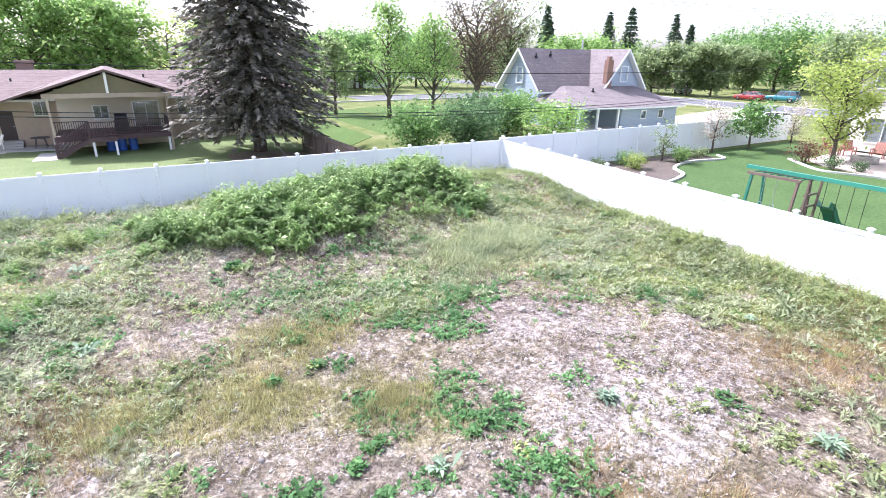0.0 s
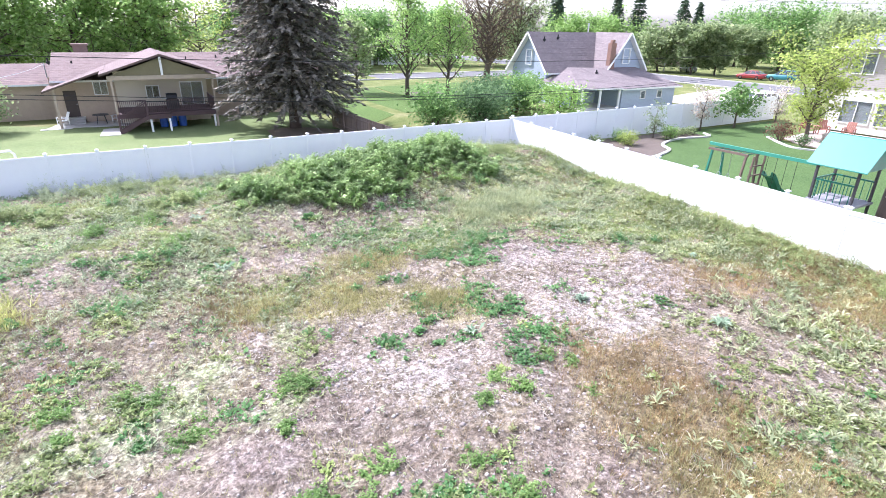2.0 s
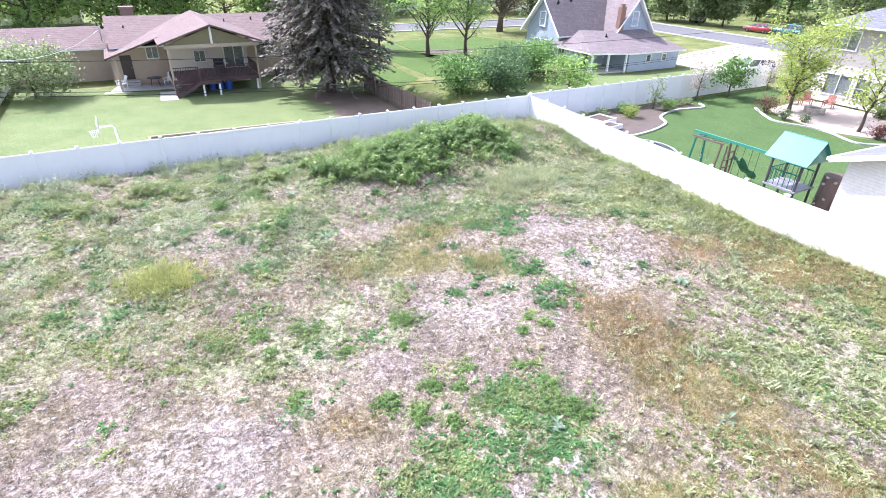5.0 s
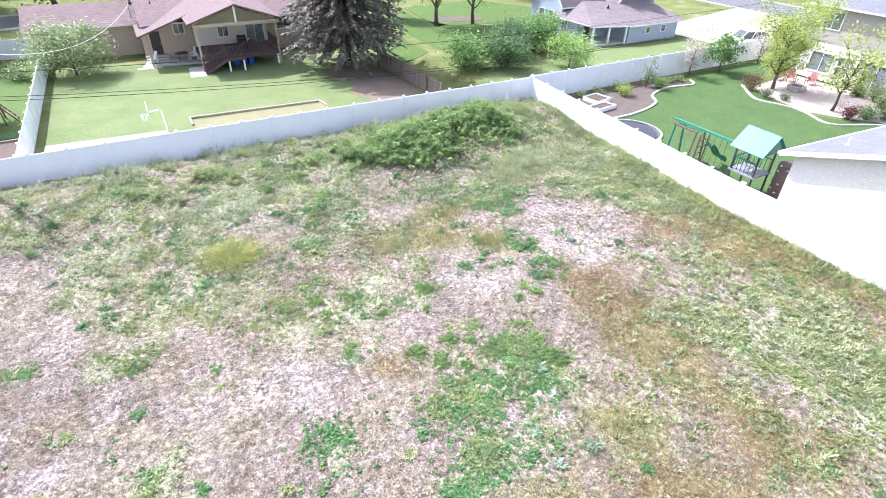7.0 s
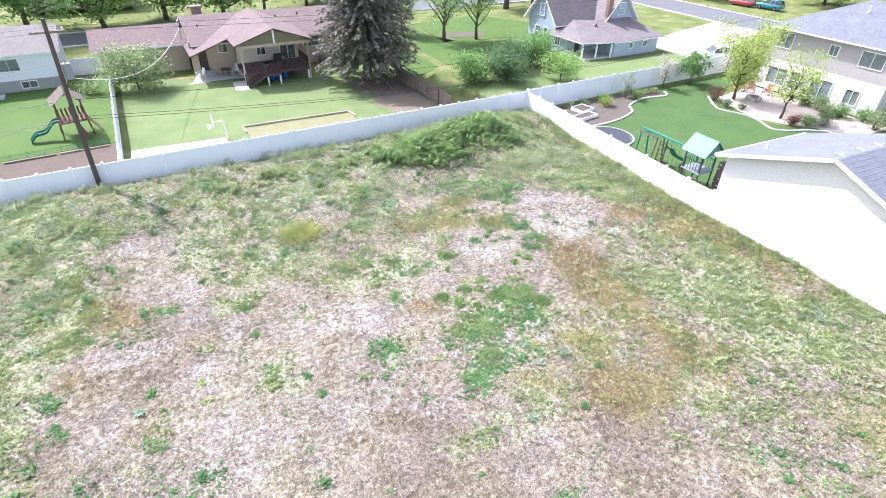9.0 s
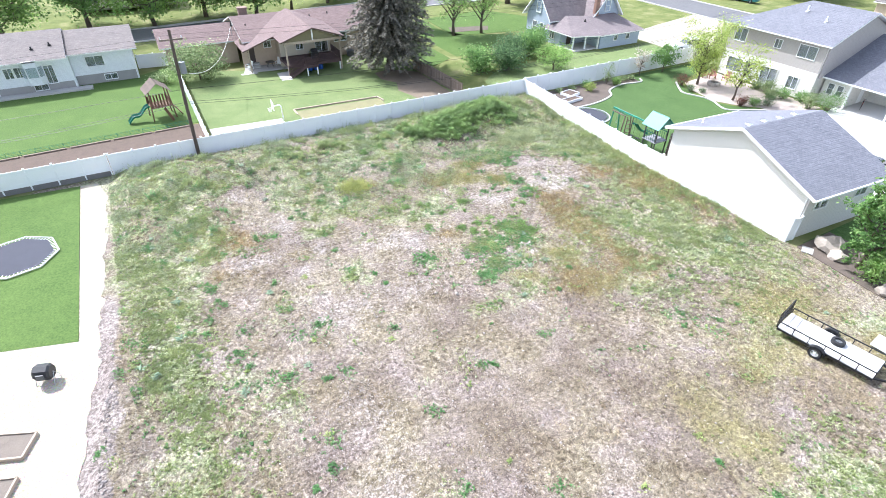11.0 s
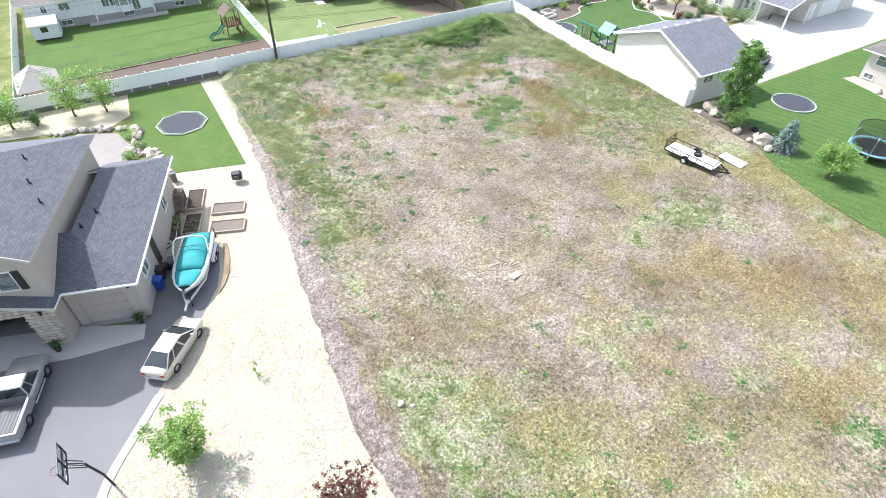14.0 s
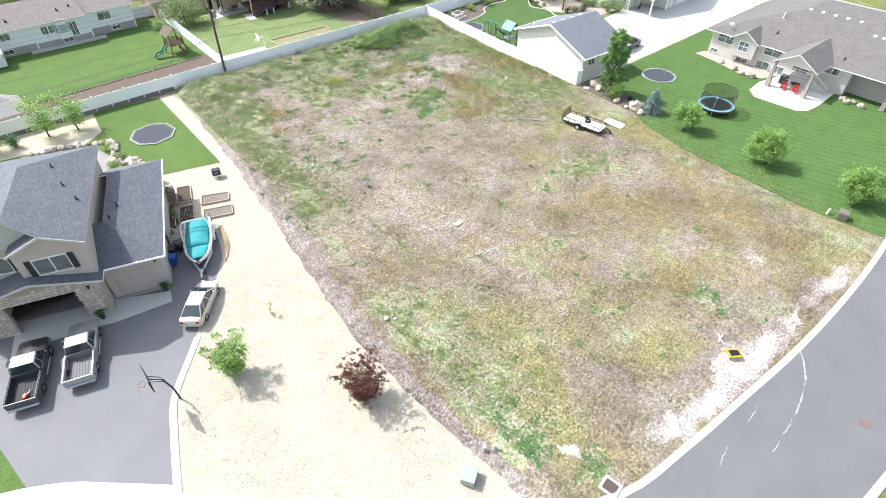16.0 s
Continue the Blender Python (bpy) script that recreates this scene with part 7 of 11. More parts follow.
WEED_DRY = leaf_mat("dry_stalks", (0.26, 0.215, 0.175), (0.42, 0.36, 0.30), (0.60, 0.545, 0.47), 0.9, 0.2)
WEED_RUST = leaf_mat("rusty_stalks", (0.23, 0.145, 0.075), (0.36, 0.25, 0.135), (0.49, 0.375, 0.22), 0.9, 0.3)
WEED_STRAP = leaf_mat("weed_strap_leaves", (0.26, 0.305, 0.175), (0.41, 0.455, 0.275), (0.59, 0.615, 0.425), 0.65, 0.45)


def lot_points(rs, n, density):
    """Random places on the lot, kept in proportion to density(x, y); the nearer north part more closely set."""
    out = []
    have = 0
    while have < n:
        x, y = rs.uniform(-27.6, 16.3, n * 3), rs.uniform(-46.2, 23.1, n * 3)
        near = 0.35 + 0.65 * smoothstep(-22, 6, y)
        west = smoothstep(3, -6, y) * -1.3 - 26.1
        keep = (rs.rand(n * 3) < np.clip(density(x, y), 0, 1) * near) & (x > west) & (x < fence_x(y) - 0.12)
        out.append(np.stack([x[keep], y[keep]], 1))
        have += keep.sum()
        if not keep.any():
            break
    return np.concatenate(out)[:n]


def tufts(rs, pts, blades, h, lean, width, stiff=1.0):
    """Tufts of thin blades, each blade one narrow triangle."""
    n = len(pts)
    k = n * blades
    p = np.repeat(pts, blades, 0) + rs.normal(0, 0.035, (k, 2))
    z = height(p[:, 0], p[:, 1])
    a = rs.uniform(0, 2 * math.pi, k)
    hh = np.repeat(rs.uniform(0.55, 1.3, n), blades) * h * rs.uniform(0.6, 1.2, k)
    out = hh * lean * rs.uniform(0.2, 1.4, k)
    foot = np.stack([p[:, 0], p[:, 1], z - 0.02], 1)
    tip = foot + np.stack([np.cos(a) * out, np.sin(a) * out, hh], 1)
    b_ = a + math.pi / 2 + rs.normal(0, 0.5, k)
    side = np.stack([np.cos(b_), np.sin(b_), 0 * b_], 1) * (width * rs.uniform(0.6, 1.4, k))[:, None]
    v = np.stack([foot - side, foot + side, tip], 1).reshape(-1, 3)
    return v, np.arange(k * 3).reshape(-1, 3)


def rosettes(rs, pts, leaves, r, rise, wide=0.32):
    """Low leafy weeds: leaves that spread from one root."""
    n = len(pts)
    k = n * leaves
    size = np.repeat(rs.uniform(0.55, 1.35, n), leaves) * r * rs.uniform(0.6, 1.15, k)
    p = np.repeat(pts, leaves, 0)
    p = p + rs.normal(0, 0.25, (k, 2)) * size[:, None]
    z = height(p[:, 0], p[:, 1])
    a = rs.uniform(0, 2 * math.pi, k)
    up = rs.uniform(0.15, 1.0, k) * rise
    d = np.stack([np.cos(a), np.sin(a), up], 1)
    foot = np.stack([p[:, 0], p[:, 1], z + size * rs.uniform(0, 0.5, k) * rise], 1)
    side = np.stack([-np.sin(a), np.cos(a), rs.normal(0, 0.25, k)], 1) * (size * wide)[:, None]
    mid = foot + d * size[:, None] * 0.55
    mid[:, 2] += size * 0.1
    tip = foot + d * size[:, None]
    tip[:, 2] -= size * 0.15
    v = np.stack([foot, mid - side, tip, mid + side], 1).reshape(-1, 3)
    return v, np.arange(k * 4).reshape(-1, 4)


def stuff(name, data, material, label, category, tri=False):
    v, f = data
    return solid(name, mesh_np(name, v, tris=f) if tri else mesh_np(name, v, quads=f), material, label, category, kind="stuff")


rs = np.random.RandomState(21)
G, S, R_, B_ = growth, lambda x, y: patches(x, y, STRAW), lambda x, y: patches(x, y, RUST), lambda x, y: patches(x, y, BARE)
clump = lambda x, y, size, seed, cut: smoothstep(cut, cut + 0.14, blotches(x, y, size, seed))
north = lambda y: smoothstep(7, 14, y)
stuff("dry_grass", tufts(rs, lot_points(rs, 60000, lambda x, y: 0.3 + 0.3 * S(x, y) + 0.4 * clump(x, y, 2.2, 5, 0.46) + 0.6 * north(y)), 4, 0.14, 0.8, 0.006), WEED_DRY, "short dry grass and stalks all over the lot", "grass", True)
stuff("olive_grass", tufts(rs, lot_points(rs, 40000, lambda x, y: 1.1 * S(x, y) + 0.05 + 0.7 * np.clip(G(x, y) - 0.15, 0, 0.7) * clump(x, y, 2.6, 6, 0.44) + 0.35 * smoothstep(-1.6, -0.4, x - fence_x(y)) * (y > -7)), 6, 0.21, 0.7, 0.0045), WEED_OLIVE, "soft olive-yellow grass in drifts", "grass", True)
stuff("rusty_grass", tufts(rs, lot_points(rs, 26000, lambda x, y: 1.1 * R_(x, y) + 0.1 * clump(x, y, 3.1, 7, 0.55)), 6, 0.18, 0.7, 0.0045), WEED_RUST, "rust-brown dead weeds in patches", "weeds", True)
stuff("green_weeds", rosettes(rs, lot_points(rs, 36000, lambda x, y: np.clip(G(x, y) - 0.25, 0, 0.9) * (0.05 + clump(x, y, 1.1, 8, 0.5)) * (0.35 + 0.65 * clump(x, y, 0.5, 18, 0.47))), 7, 0.08, 1.0, 0.25), WEED_GREEN, "low leafy green weeds", "weeds")
stuff("grey_green_weeds", rosettes(rs, lot_points(rs, 15000, lambda x, y: (np.clip(G(x, y) - 0.05, 0, 1) * (0.05 + clump(x, y, 1.4, 9, 0.47))) * (0.15 + 0.9 * north(y))), 8, 0.10, 1.2, 0.15), WEED_GREY, "grey-green thistly weeds", "weeds")
stuff("lush_weeds", rosettes(rs, lot_points(rs, 9000, lambda x, y: patches(x, y, LUSH) * (0.1 + 0.9 * clump(x, y, 0.6, 13, 0.45)) + 0.4 * clump(x, y, 0.8, 10, 0.64) * np.clip(G(x, y), 0, 1)), 9, 0.075, 0.8, 0.36), WEED_LUSH, "patches of lush dark green clover-like weeds", "weeds")
pale_leafy = lambda x, y: bump2(x, y, 9, -5, 5.5, 6) + bump2(x, y, 13, 8.5, 2.2, 4) + 0.8 * bump2(x, y, 2, -22, 3.5, 2.4) + 0.25 * bump2(x, y, -22, -34, 4, 5) + 0.9 * bump2(x + 0.12 * y, y, -23.6, 0, 1.3, 11)
stuff("pale_leafy_weeds", rosettes(rs, lot_points(rs, 14000, lambda x, y: pale_leafy(x, y) * (0.12 + 0.88 * clump(x, y, 0.8, 14, 0.5)) - 0.3 * R_(x, y)), 9, 0.09, 0.8, 0.24), leaf_mat("weed_pale_green", (0.20, 0.255, 0.10), (0.30, 0.36, 0.155), (0.45, 0.49, 0.28), 0.7, 0.5), "pale yellow-green leafy weeds in a wide drift", "weeds")
# dead stalks that lie about on the soil
stuff("fallen_stalks", tufts(rs, lot_points(rs, 34000, lambda x, y: (0.28 + 0.55 * B_(x, y) + 0.3 * clump(x, y, 1.6, 45, 0.47) - 0.25 * G(x, y)) * (0.3 + 0.7 * smoothstep(-14, -2, y))), 3, 0.05, 4.0, 0.009), leaf_mat("bleached_stalks", (0.27, 0.236, 0.213), (0.42, 0.38, 0.35), (0.60, 0.56, 0.523), 0.9, 0.15), "bleached dead stalks lying on the soil", "stalks", True)
# rosettes of narrow arching leaves in the eastern drift and along the mounds
strap_at = lambda x, y: np.clip(0.9 * pale_leafy(x, y) + 0.5 * bump2(x, y, 11, 3, 5, 8) + 0.35 * north(y) * smoothstep(-8, 4, x), 0, 1) * (0.06 + 0.94 * clump(x, y, 1.0, 61, 0.48)) - 0.4 * B_(x, y) - 0.15 * R_(x, y)
stuff("strap_leaved_weeds", rosettes(rs, lot_points(rs, 4300, strap_at), 12, 0.15, 1.1, 0.13), WEED_STRAP, "pale rosettes of narrow arching leaves", "weeds")
# single plants, clearly apart on bare soil
def single_plants(n, density, r0, r1, per):
    pts = lot_points(rs, n, density)
    return np.repeat(pts, per, 0) + rs.normal(0, 1, (len(pts) * per, 2)) * np.repeat(rs.uniform(r0, r1, len(pts)), per)[:, None]


stuff("seedling_weeds", rosettes(rs, single_plants(230, lambda x, y: (0.2 + 0.4 * smoothstep(-6, 4, y)) * (B_(x, y) < 0.5) * clump(x, y, 5.0, 25, 0.46) * (G(x, y) < 0.55) * (y > -14) + 0.02 * (y > -40), 0.05, 0.36, 30), 6, 0.085, 0.9, 0.3), WEED_LUSH, "single green weeds scattered on the bare soil", "weeds")
stuff("yellow_seedlings", rosettes(rs, single_plants(70, lambda x, y: 0.2 * (y > -38) * (G(x, y) < 0.7), 0.04, 0.2, 18), 6, 0.075, 0.9, 0.3), leaf_mat("weed_yellow_green", (0.24, 0.32, 0.11), (0.33, 0.42, 0.15), (0.46, 0.53, 0.24), 0.7, 0.35), "single yellow-green weeds on the bare soil", "weeds")
stuff("thistle_rosettes", rosettes(rs, np.concatenate([single_plants(40, lambda x, y: 0.2 * (y > -20) * G(x, y), 0.03, 0.08, 3), [(-18.0, 2.0)] * 12, [(8.25, 3.15)] * 14, [(2.4, 6.0)] * 4, [(6.1, 6.0)] * 5]), 12, 0.22, 0.7, 0.13), leaf_mat("thistle_leaves", (0.16, 0.24, 0.16), (0.24, 0.33, 0.24), (0.37, 0.45, 0.35), 0.7, 0.25), "spiny blue-green thistle rosettes", "weeds")


def shrubs(rs, n, x0, x1, y0, y1, h0, h1, density):
    """Seats of single bushy weeds, each with its own height."""
    out = []
    while len(out) < n:
        x, y = rs.uniform(x0, x1), rs.uniform(y0, y1)
        if x < fence_x(y) - 0.5 and rs.rand() < float(density(x, y)):
            out.append((x, y, rs.uniform(0.16, 0.42), rs.uniform(h0, h1)))
    return out


def bushy(rs, seats, per, leaf, wide=0.17, lv=30):
    """Bushy weeds: stems that fan out from one seat, leafy all the way up."""
    v = []
    for cx, cy, r, hh in seats:
        m = max(4, int(per * r / 0.3))
        p = np.array([cx, cy]) + rs.normal(0, r * 0.6, (m, 2))
        base_ = height(p[:, 0], p[:, 1]) - 0.03
        tall = hh * rs.uniform(0.55, 1.1, m) * np.exp(-((p - [cx, cy]) ** 2).sum(1) / (2.2 * r * r))
        lean = (p - [cx, cy]) * 0.6 + rs.normal(0, 0.1, (m, 2))
        t = rs.uniform(0.05, 1.0, (m, lv))
        a = rs.uniform(0, 2 * math.pi, (m, lv))
        f = np.stack([p[:, :1] + lean[:, :1] * t, p[:, 1:] + lean[:, 1:] * t, base_[:, None] + t * tall[:, None]], -1)
        L = leaf * (1.2 - 0.6 * t) * rs.uniform(0.6, 1.3, (m, lv))
        d = np.stack([np.cos(a), np.sin(a), rs.uniform(-0.1, 0.8, (m, lv))], -1)
        sd = np.stack([-np.sin(a), np.cos(a), rs.normal(0, 0.3, (m, lv))], -1) * (L * wide)[..., None]
        mid, tip = f + d * L[..., None] * 0.55, f + d * L[..., None] - np.stack([0 * L, 0 * L, L * 0.45], -1)
        v.append(np.stack([f, mid - sd, tip, mid + sd], 2).reshape(-1, 3))
    v = np.concatenate(v)
    return v, np.arange(len(v)).reshape(-1, 4)


mound = lambda x, y: bump2(x, y, 2.7, 17.8, 2.9, 1.4) * (0.25 + 0.75 * clump(x, y, 1.6, 74, 0.42)) + 0.8 * bump2(x, y, 8.3, 18.9, 2.2, 1.4)
stuff("weed_thicket", bushy(rs, [(x, y, 1.7 * r, h) for x, y, r, h in shrubs(rs, 76, -1.5, 11.5, 15, 21.0, 0.5, 1.0, mound)], 13, 0.25, 0.2, 30), leaf_mat("thicket_leaves", (0.25, 0.37, 0.16), (0.39, 0.53, 0.25), (0.56, 0.68, 0.39), 0.65, 0.75), "dense thicket of tall weeds on the mound", "weeds")
back = lambda x, y: smoothstep(15.5, 19.5, y) * clump(x, y, 2.2, 71, 0.46) * (0.5 + 0.5 * smoothstep(-6, 6, x))
stuff("tall_weeds", bushy(rs, shrubs(rs, 150, -25, 14.5, 14, 22.4, 0.3, 0.75, back), 16, 0.12, 0.16, 26), WEED_GREEN, "loose stands of bushy green weeds along the back fence", "weeds")
stuff("dark_bushy_weeds", bushy(rs, shrubs(rs, 30, -25, 13.5, 8, 22.2, 0.3, 0.6, lambda x, y: 0.25 + 0.75 * clump(x, y, 3, 72, 0.5)), 18, 0.1, 0.17, 28), WEED_LUSH, "single dark green bushy weeds on the mounds", "weeds")
stuff("grey_stalks", bushy(rs, shrubs(rs, 150, -25, 15.5, 11, 22.6, 0.3, 0.65, lambda x, y: north(y) * (0.2 + 0.8 * clump(x, y, 2.0, 73, 0.47))), 8, 0.1, 0.1, 22), WEED_GREY, "grey-green and silvery weed stalks", "weeds")
stuff("fence_weeds", bushy(rs, shrubs(rs, 190, 12.5, 16.2, -8.5, 22.5, 0.25, 0.65, lambda x, y: smoothstep(-2.0, -0.5, x - fence_x(y))), 9, 0.11, 0.13, 20), WEED_GREEN, "ragged weeds along the side fence", "weeds")
# leafy cushions on the bare soil: x, y, radius
CUSHIONS = [(-0.7, 1.5, 0.45), (-1.5, 1.5, 0.4), (-1.1, 0.7, 0.45), (0.3, 0.1, 0.9), (3.5, 4.4, 0.3), (3.8, 3.8, 0.3), (1.8, 4.2, 0.3), (2.1, 3.5, 0.35), (3.4, 2.9, 0.2), (1.2, 3.6, 0.3), (0.1, 2.4, 0.25), (0.4, 1.3, 0.5), (-1.4, 2.9, 0.4), (-1.9, 2.4, 0.3), (-2.0, 5.9, 0.6), (-2.5, 4.7, 0.3), (-2.6, 2.7, 0.5), (-4.0, 2.8, 0.6), (-3.2, 2.1, 0.5), (-6.0, 3.9, 0.35), (-6.3, 7.2, 0.5), (-6.2, 6.2, 0.3), (-4.8, 6.8, 0.6), (-4.2, 5.4, 0.45), (-7.5, 7.3, 0.3), (-2.7, 1.4, 0.3), (-5.6, 16.9, 0.5), (-4.3, 17.4, 0.45), (-2.4, 19.2, 0.8), (-3.3, 14.6, 0.5)]
cushion = [(cx + rs.normal(0, 0.3 * cr), cy + rs.normal(0, 0.3 * cr), cr * rs.uniform(0.25, 0.6), rs.uniform(0.12, 0.26) * (2.2 if cy > 9 else 1)) for cx, cy, cr in CUSHIONS for k in range(2 + int(4 * cr))]
stuff("leafy_cushions", bushy(rs, cushion, 26, 0.08, 0.24, 16), leaf_mat("cushion_leaves", (0.15, 0.27, 0.09), (0.25, 0.40, 0.14), (0.39, 0.53, 0.23), 0.7, 0.6), "low leafy cushions of fresh green weeds", "weeds")
stuff("back_fence_weeds", bushy(rs, shrubs(rs, 210, -25.5, 15.5, 21.2, 23.1, 0.4, 0.95, lambda x, y: 0.25 + 0.75 * clump(x, y, 2.4, 75, 0.44)), 8, 0.12, 0.12, 24), WEED_GREY, "grey-green weeds standing against the back fence", "weeds")
# flattened clumps of pale grass
def grass_clump(cx, cy, r, n=260):
    return np.stack([rs.normal(cx, r, n), rs.normal(cy, r * 0.8, n)], 1)


stuff("flattened_grass", tufts(rs, np.concatenate([grass_clump(-8.6, 11.8, 0.6, 330)]), 12, 0.32, 1.5, 0.012), leaf_mat("pale_long_grass", (0.33, 0.365, 0.125), (0.47, 0.50, 0.20), (0.61, 0.625, 0.33), 0.8, 0.6), "yellow-green flattened clump of long grass", "grass", True)
stuff("pale_flattened_grass", tufts(rs, np.concatenate([grass_clump(8.0, 13.6, 0.9, 420), grass_clump(9.6, 14.0, 0.7)]), 12, 0.34, 1.4, 0.010), WEED_STRAP, "pale flattened clumps of long grass", "grass", True)
stuff("feathery_grass", tufts(rs, np.concatenate([grass_clump(2.6, 7.8, 0.45, 220), grass_clump(0.3, 9.0, 0.6, 200), grass_clump(1.9, 11.0, 0.6, 160), grass_clump(0.2, -3.3, 0.9, 240), grass_clump(-2.5, 9.8, 0.5, 120), grass_clump(-1.8, 9.2, 0.5, 120)]), 9, 0.24, 0.6, 0.005), WEED_OLIVE, "soft feathery olive grass in loose clumps", "grass", True)
# twigs and dark chips strewn over the gravel yard
gp = np.stack([rs.uniform(-43, -29.5, 9000), rs.uniform(-38, -14, 9000)], 1)
edge_w = np.interp(gp[:, 1], (-38, -33, -29, -24, -20, -14), (-35.0, -40.0, -43.4, -42.5, -40.0, -35.5))
gp = gp[(gp[:, 0] > edge_w + 0.4) & (rs.rand(len(gp)) < 0.12 + 0.88 * clump(gp[:, 0], gp[:, 1], 5.0, 81, 0.42))]
stuff("gravel_litter", tufts(rs, gp, 3, 0.09, 1.6, 0.026), leaf_mat("brown_litter", (0.10, 0.075, 0.045), (0.17, 0.13, 0.08), (0.25, 0.20, 0.13), 0.9, 0.1), "brown twigs and chips strewn on the pale gravel", "litter", True)
# clods and pebbles
n = 42000
p = lot_points(rs, n, lambda x, y: 0.3 + 0.9 * B_(x, y) + 0.3 * clump(x, y, 4, 12, 0.5) + 0.9 * rubble(x, y))
s = rs.uniform(0.013, 0.042, n) * np.where(rs.rand(n) < 0.05, 2.0, 1.0)
unit = np.array([(1, 0, 0), (0, 1, 0), (-1, 0, 0), (0, -1, 0), (0.1, 0.1, 0.8), (0, 0, -0.5)], float)
v = unit[None] * s[:, None, None] * rs.uniform(0.7, 1.3, (n, 6, 3))
a = rs.uniform(0, 6.28, n)
vx = v[..., 0] * np.cos(a)[:, None] - v[..., 1] * np.sin(a)[:, None]
vy = v[..., 0] * np.sin(a)[:, None] + v[..., 1] * np.cos(a)[:, None]
v = np.stack([vx + p[:, :1], vy + p[:, 1:], v[..., 2] + height(p[:, 0], p[:, 1])[:, None]], -1).reshape(-1, 3)
f = np.array([(0, 1, 4), (1, 2, 4), (2, 3, 4), (3, 0, 4), (1, 0, 5), (2, 1, 5), (3, 2, 5), (0, 3, 5)])
p = lot_points(rs, 1700, lambda x, y: rubble(x, y) * (0.15 + clump(x, y, 1.2, 33, 0.5)))
n2_ = len(p)
s2 = rs.uniform(0.03, 0.1, n2_)
v2 = unit[None] * s2[:, None, None] * rs.uniform(0.6, 1.3, (n2_, 6, 3))
v2 = np.stack([v2[..., 0] + p[:, :1], v2[..., 1] + p[:, 1:], v2[..., 2] + height(p[:, 0], p[:, 1])[:, None]], -1).reshape(-1, 3)
stuff("soil_clods", (v2, (f[None] + (np.arange(n2_) * 6)[:, None, None]).reshape(-1, 3)), surf("mauve_clods", (0.28, 0.245, 0.228), 0.95, 0.25, 2, 20, 0.3, island=0.35), "mauve clods of turned soil along the gravel", "stones", True)
stuff("pebbles", (v, (f[None] + (np.arange(n) * 6)[:, None, None]).reshape(-1, 3)), surf("pale_clods", (0.40, 0.355, 0.325), 0.95, 0.2, 2, 20, 0.2, island=0.35), "pale clods and pebbles on the soil", "stones", True)

# ---- vehicles ----
CAR_GLASS = paint("tinted_glass", (0.03, 0.038, 0.042), 0.0, 1.0, 0.06)
LAMP_RED = surf("red_lens", (0.35, 0.02, 0.015), 0.25, 0.1, 4, 40, 0)
LAMP_CLEAR = surf("clear_lens", (0.7, 0.7, 0.68), 0.15, 0.05, 4, 40, 0)
PLATE = surf("plain_plate", (0.6, 0.62, 0.64), 0.4, 0.05, 4, 40, 0)


def wheel(car, x, y, r=0.33, w=0.21, rim_mat=STEEL):
    out = 1 if y > 0 else -1
    bm = B()
    disc(bm, (x, y, r), (0, 1, 0), r * 0.62, r, w, 22)
    disc(bm, (x, y, r), (0, 1, 0), r * 0.6, r * 0.9, w * 1.12, 22)
    wh = part("wheel", bm, RUBBER, car)
    bm = B()
    disc(bm, (x, y + out * w * 0.3, r), (0, 1, 0), 0, r * 0.22, w * 0.4, 12)
    disc(bm, (x, y, r), (0, 1, 0), r * 0.55, r * 0.63, w * 0.95, 22)
    for k in range(5):
        a = 2 * math.pi * k / 5
        bar(bm, (x, y + out * w * 0.33, r), (x + math.cos(a) * r * 0.58, y + out * w * 0.33, r + math.sin(a) * r * 0.58), 0.06, 0.03)
    part("rim", bm, rim_mat, wh)


def body_loft(stations):
    """A car body from stations (x, half width, z bottom, z top, round)."""
    bm = B()
    rows = []
    for x, w, zb, zt, rd in stations:
        zm = zb + (zt - zb) * 0.55
        rows.append([(x, -w * 0.93, zb), (x, -w, zb + 0.12), (x, -w, zm), (x, -w * 0.97, zt - rd), (x, -w * 0.86, zt), (x, 0, zt + 0.02),
                     (x, w * 0.86, zt), (x, w * 0.97, zt - rd), (x, w, zm), (x, w, zb + 0.12), (x, w * 0.93, zb)])
    loft(bm, rows)
    bmesh.ops.recalc_face_normals(bm, faces=bm.faces[:])
    return bm


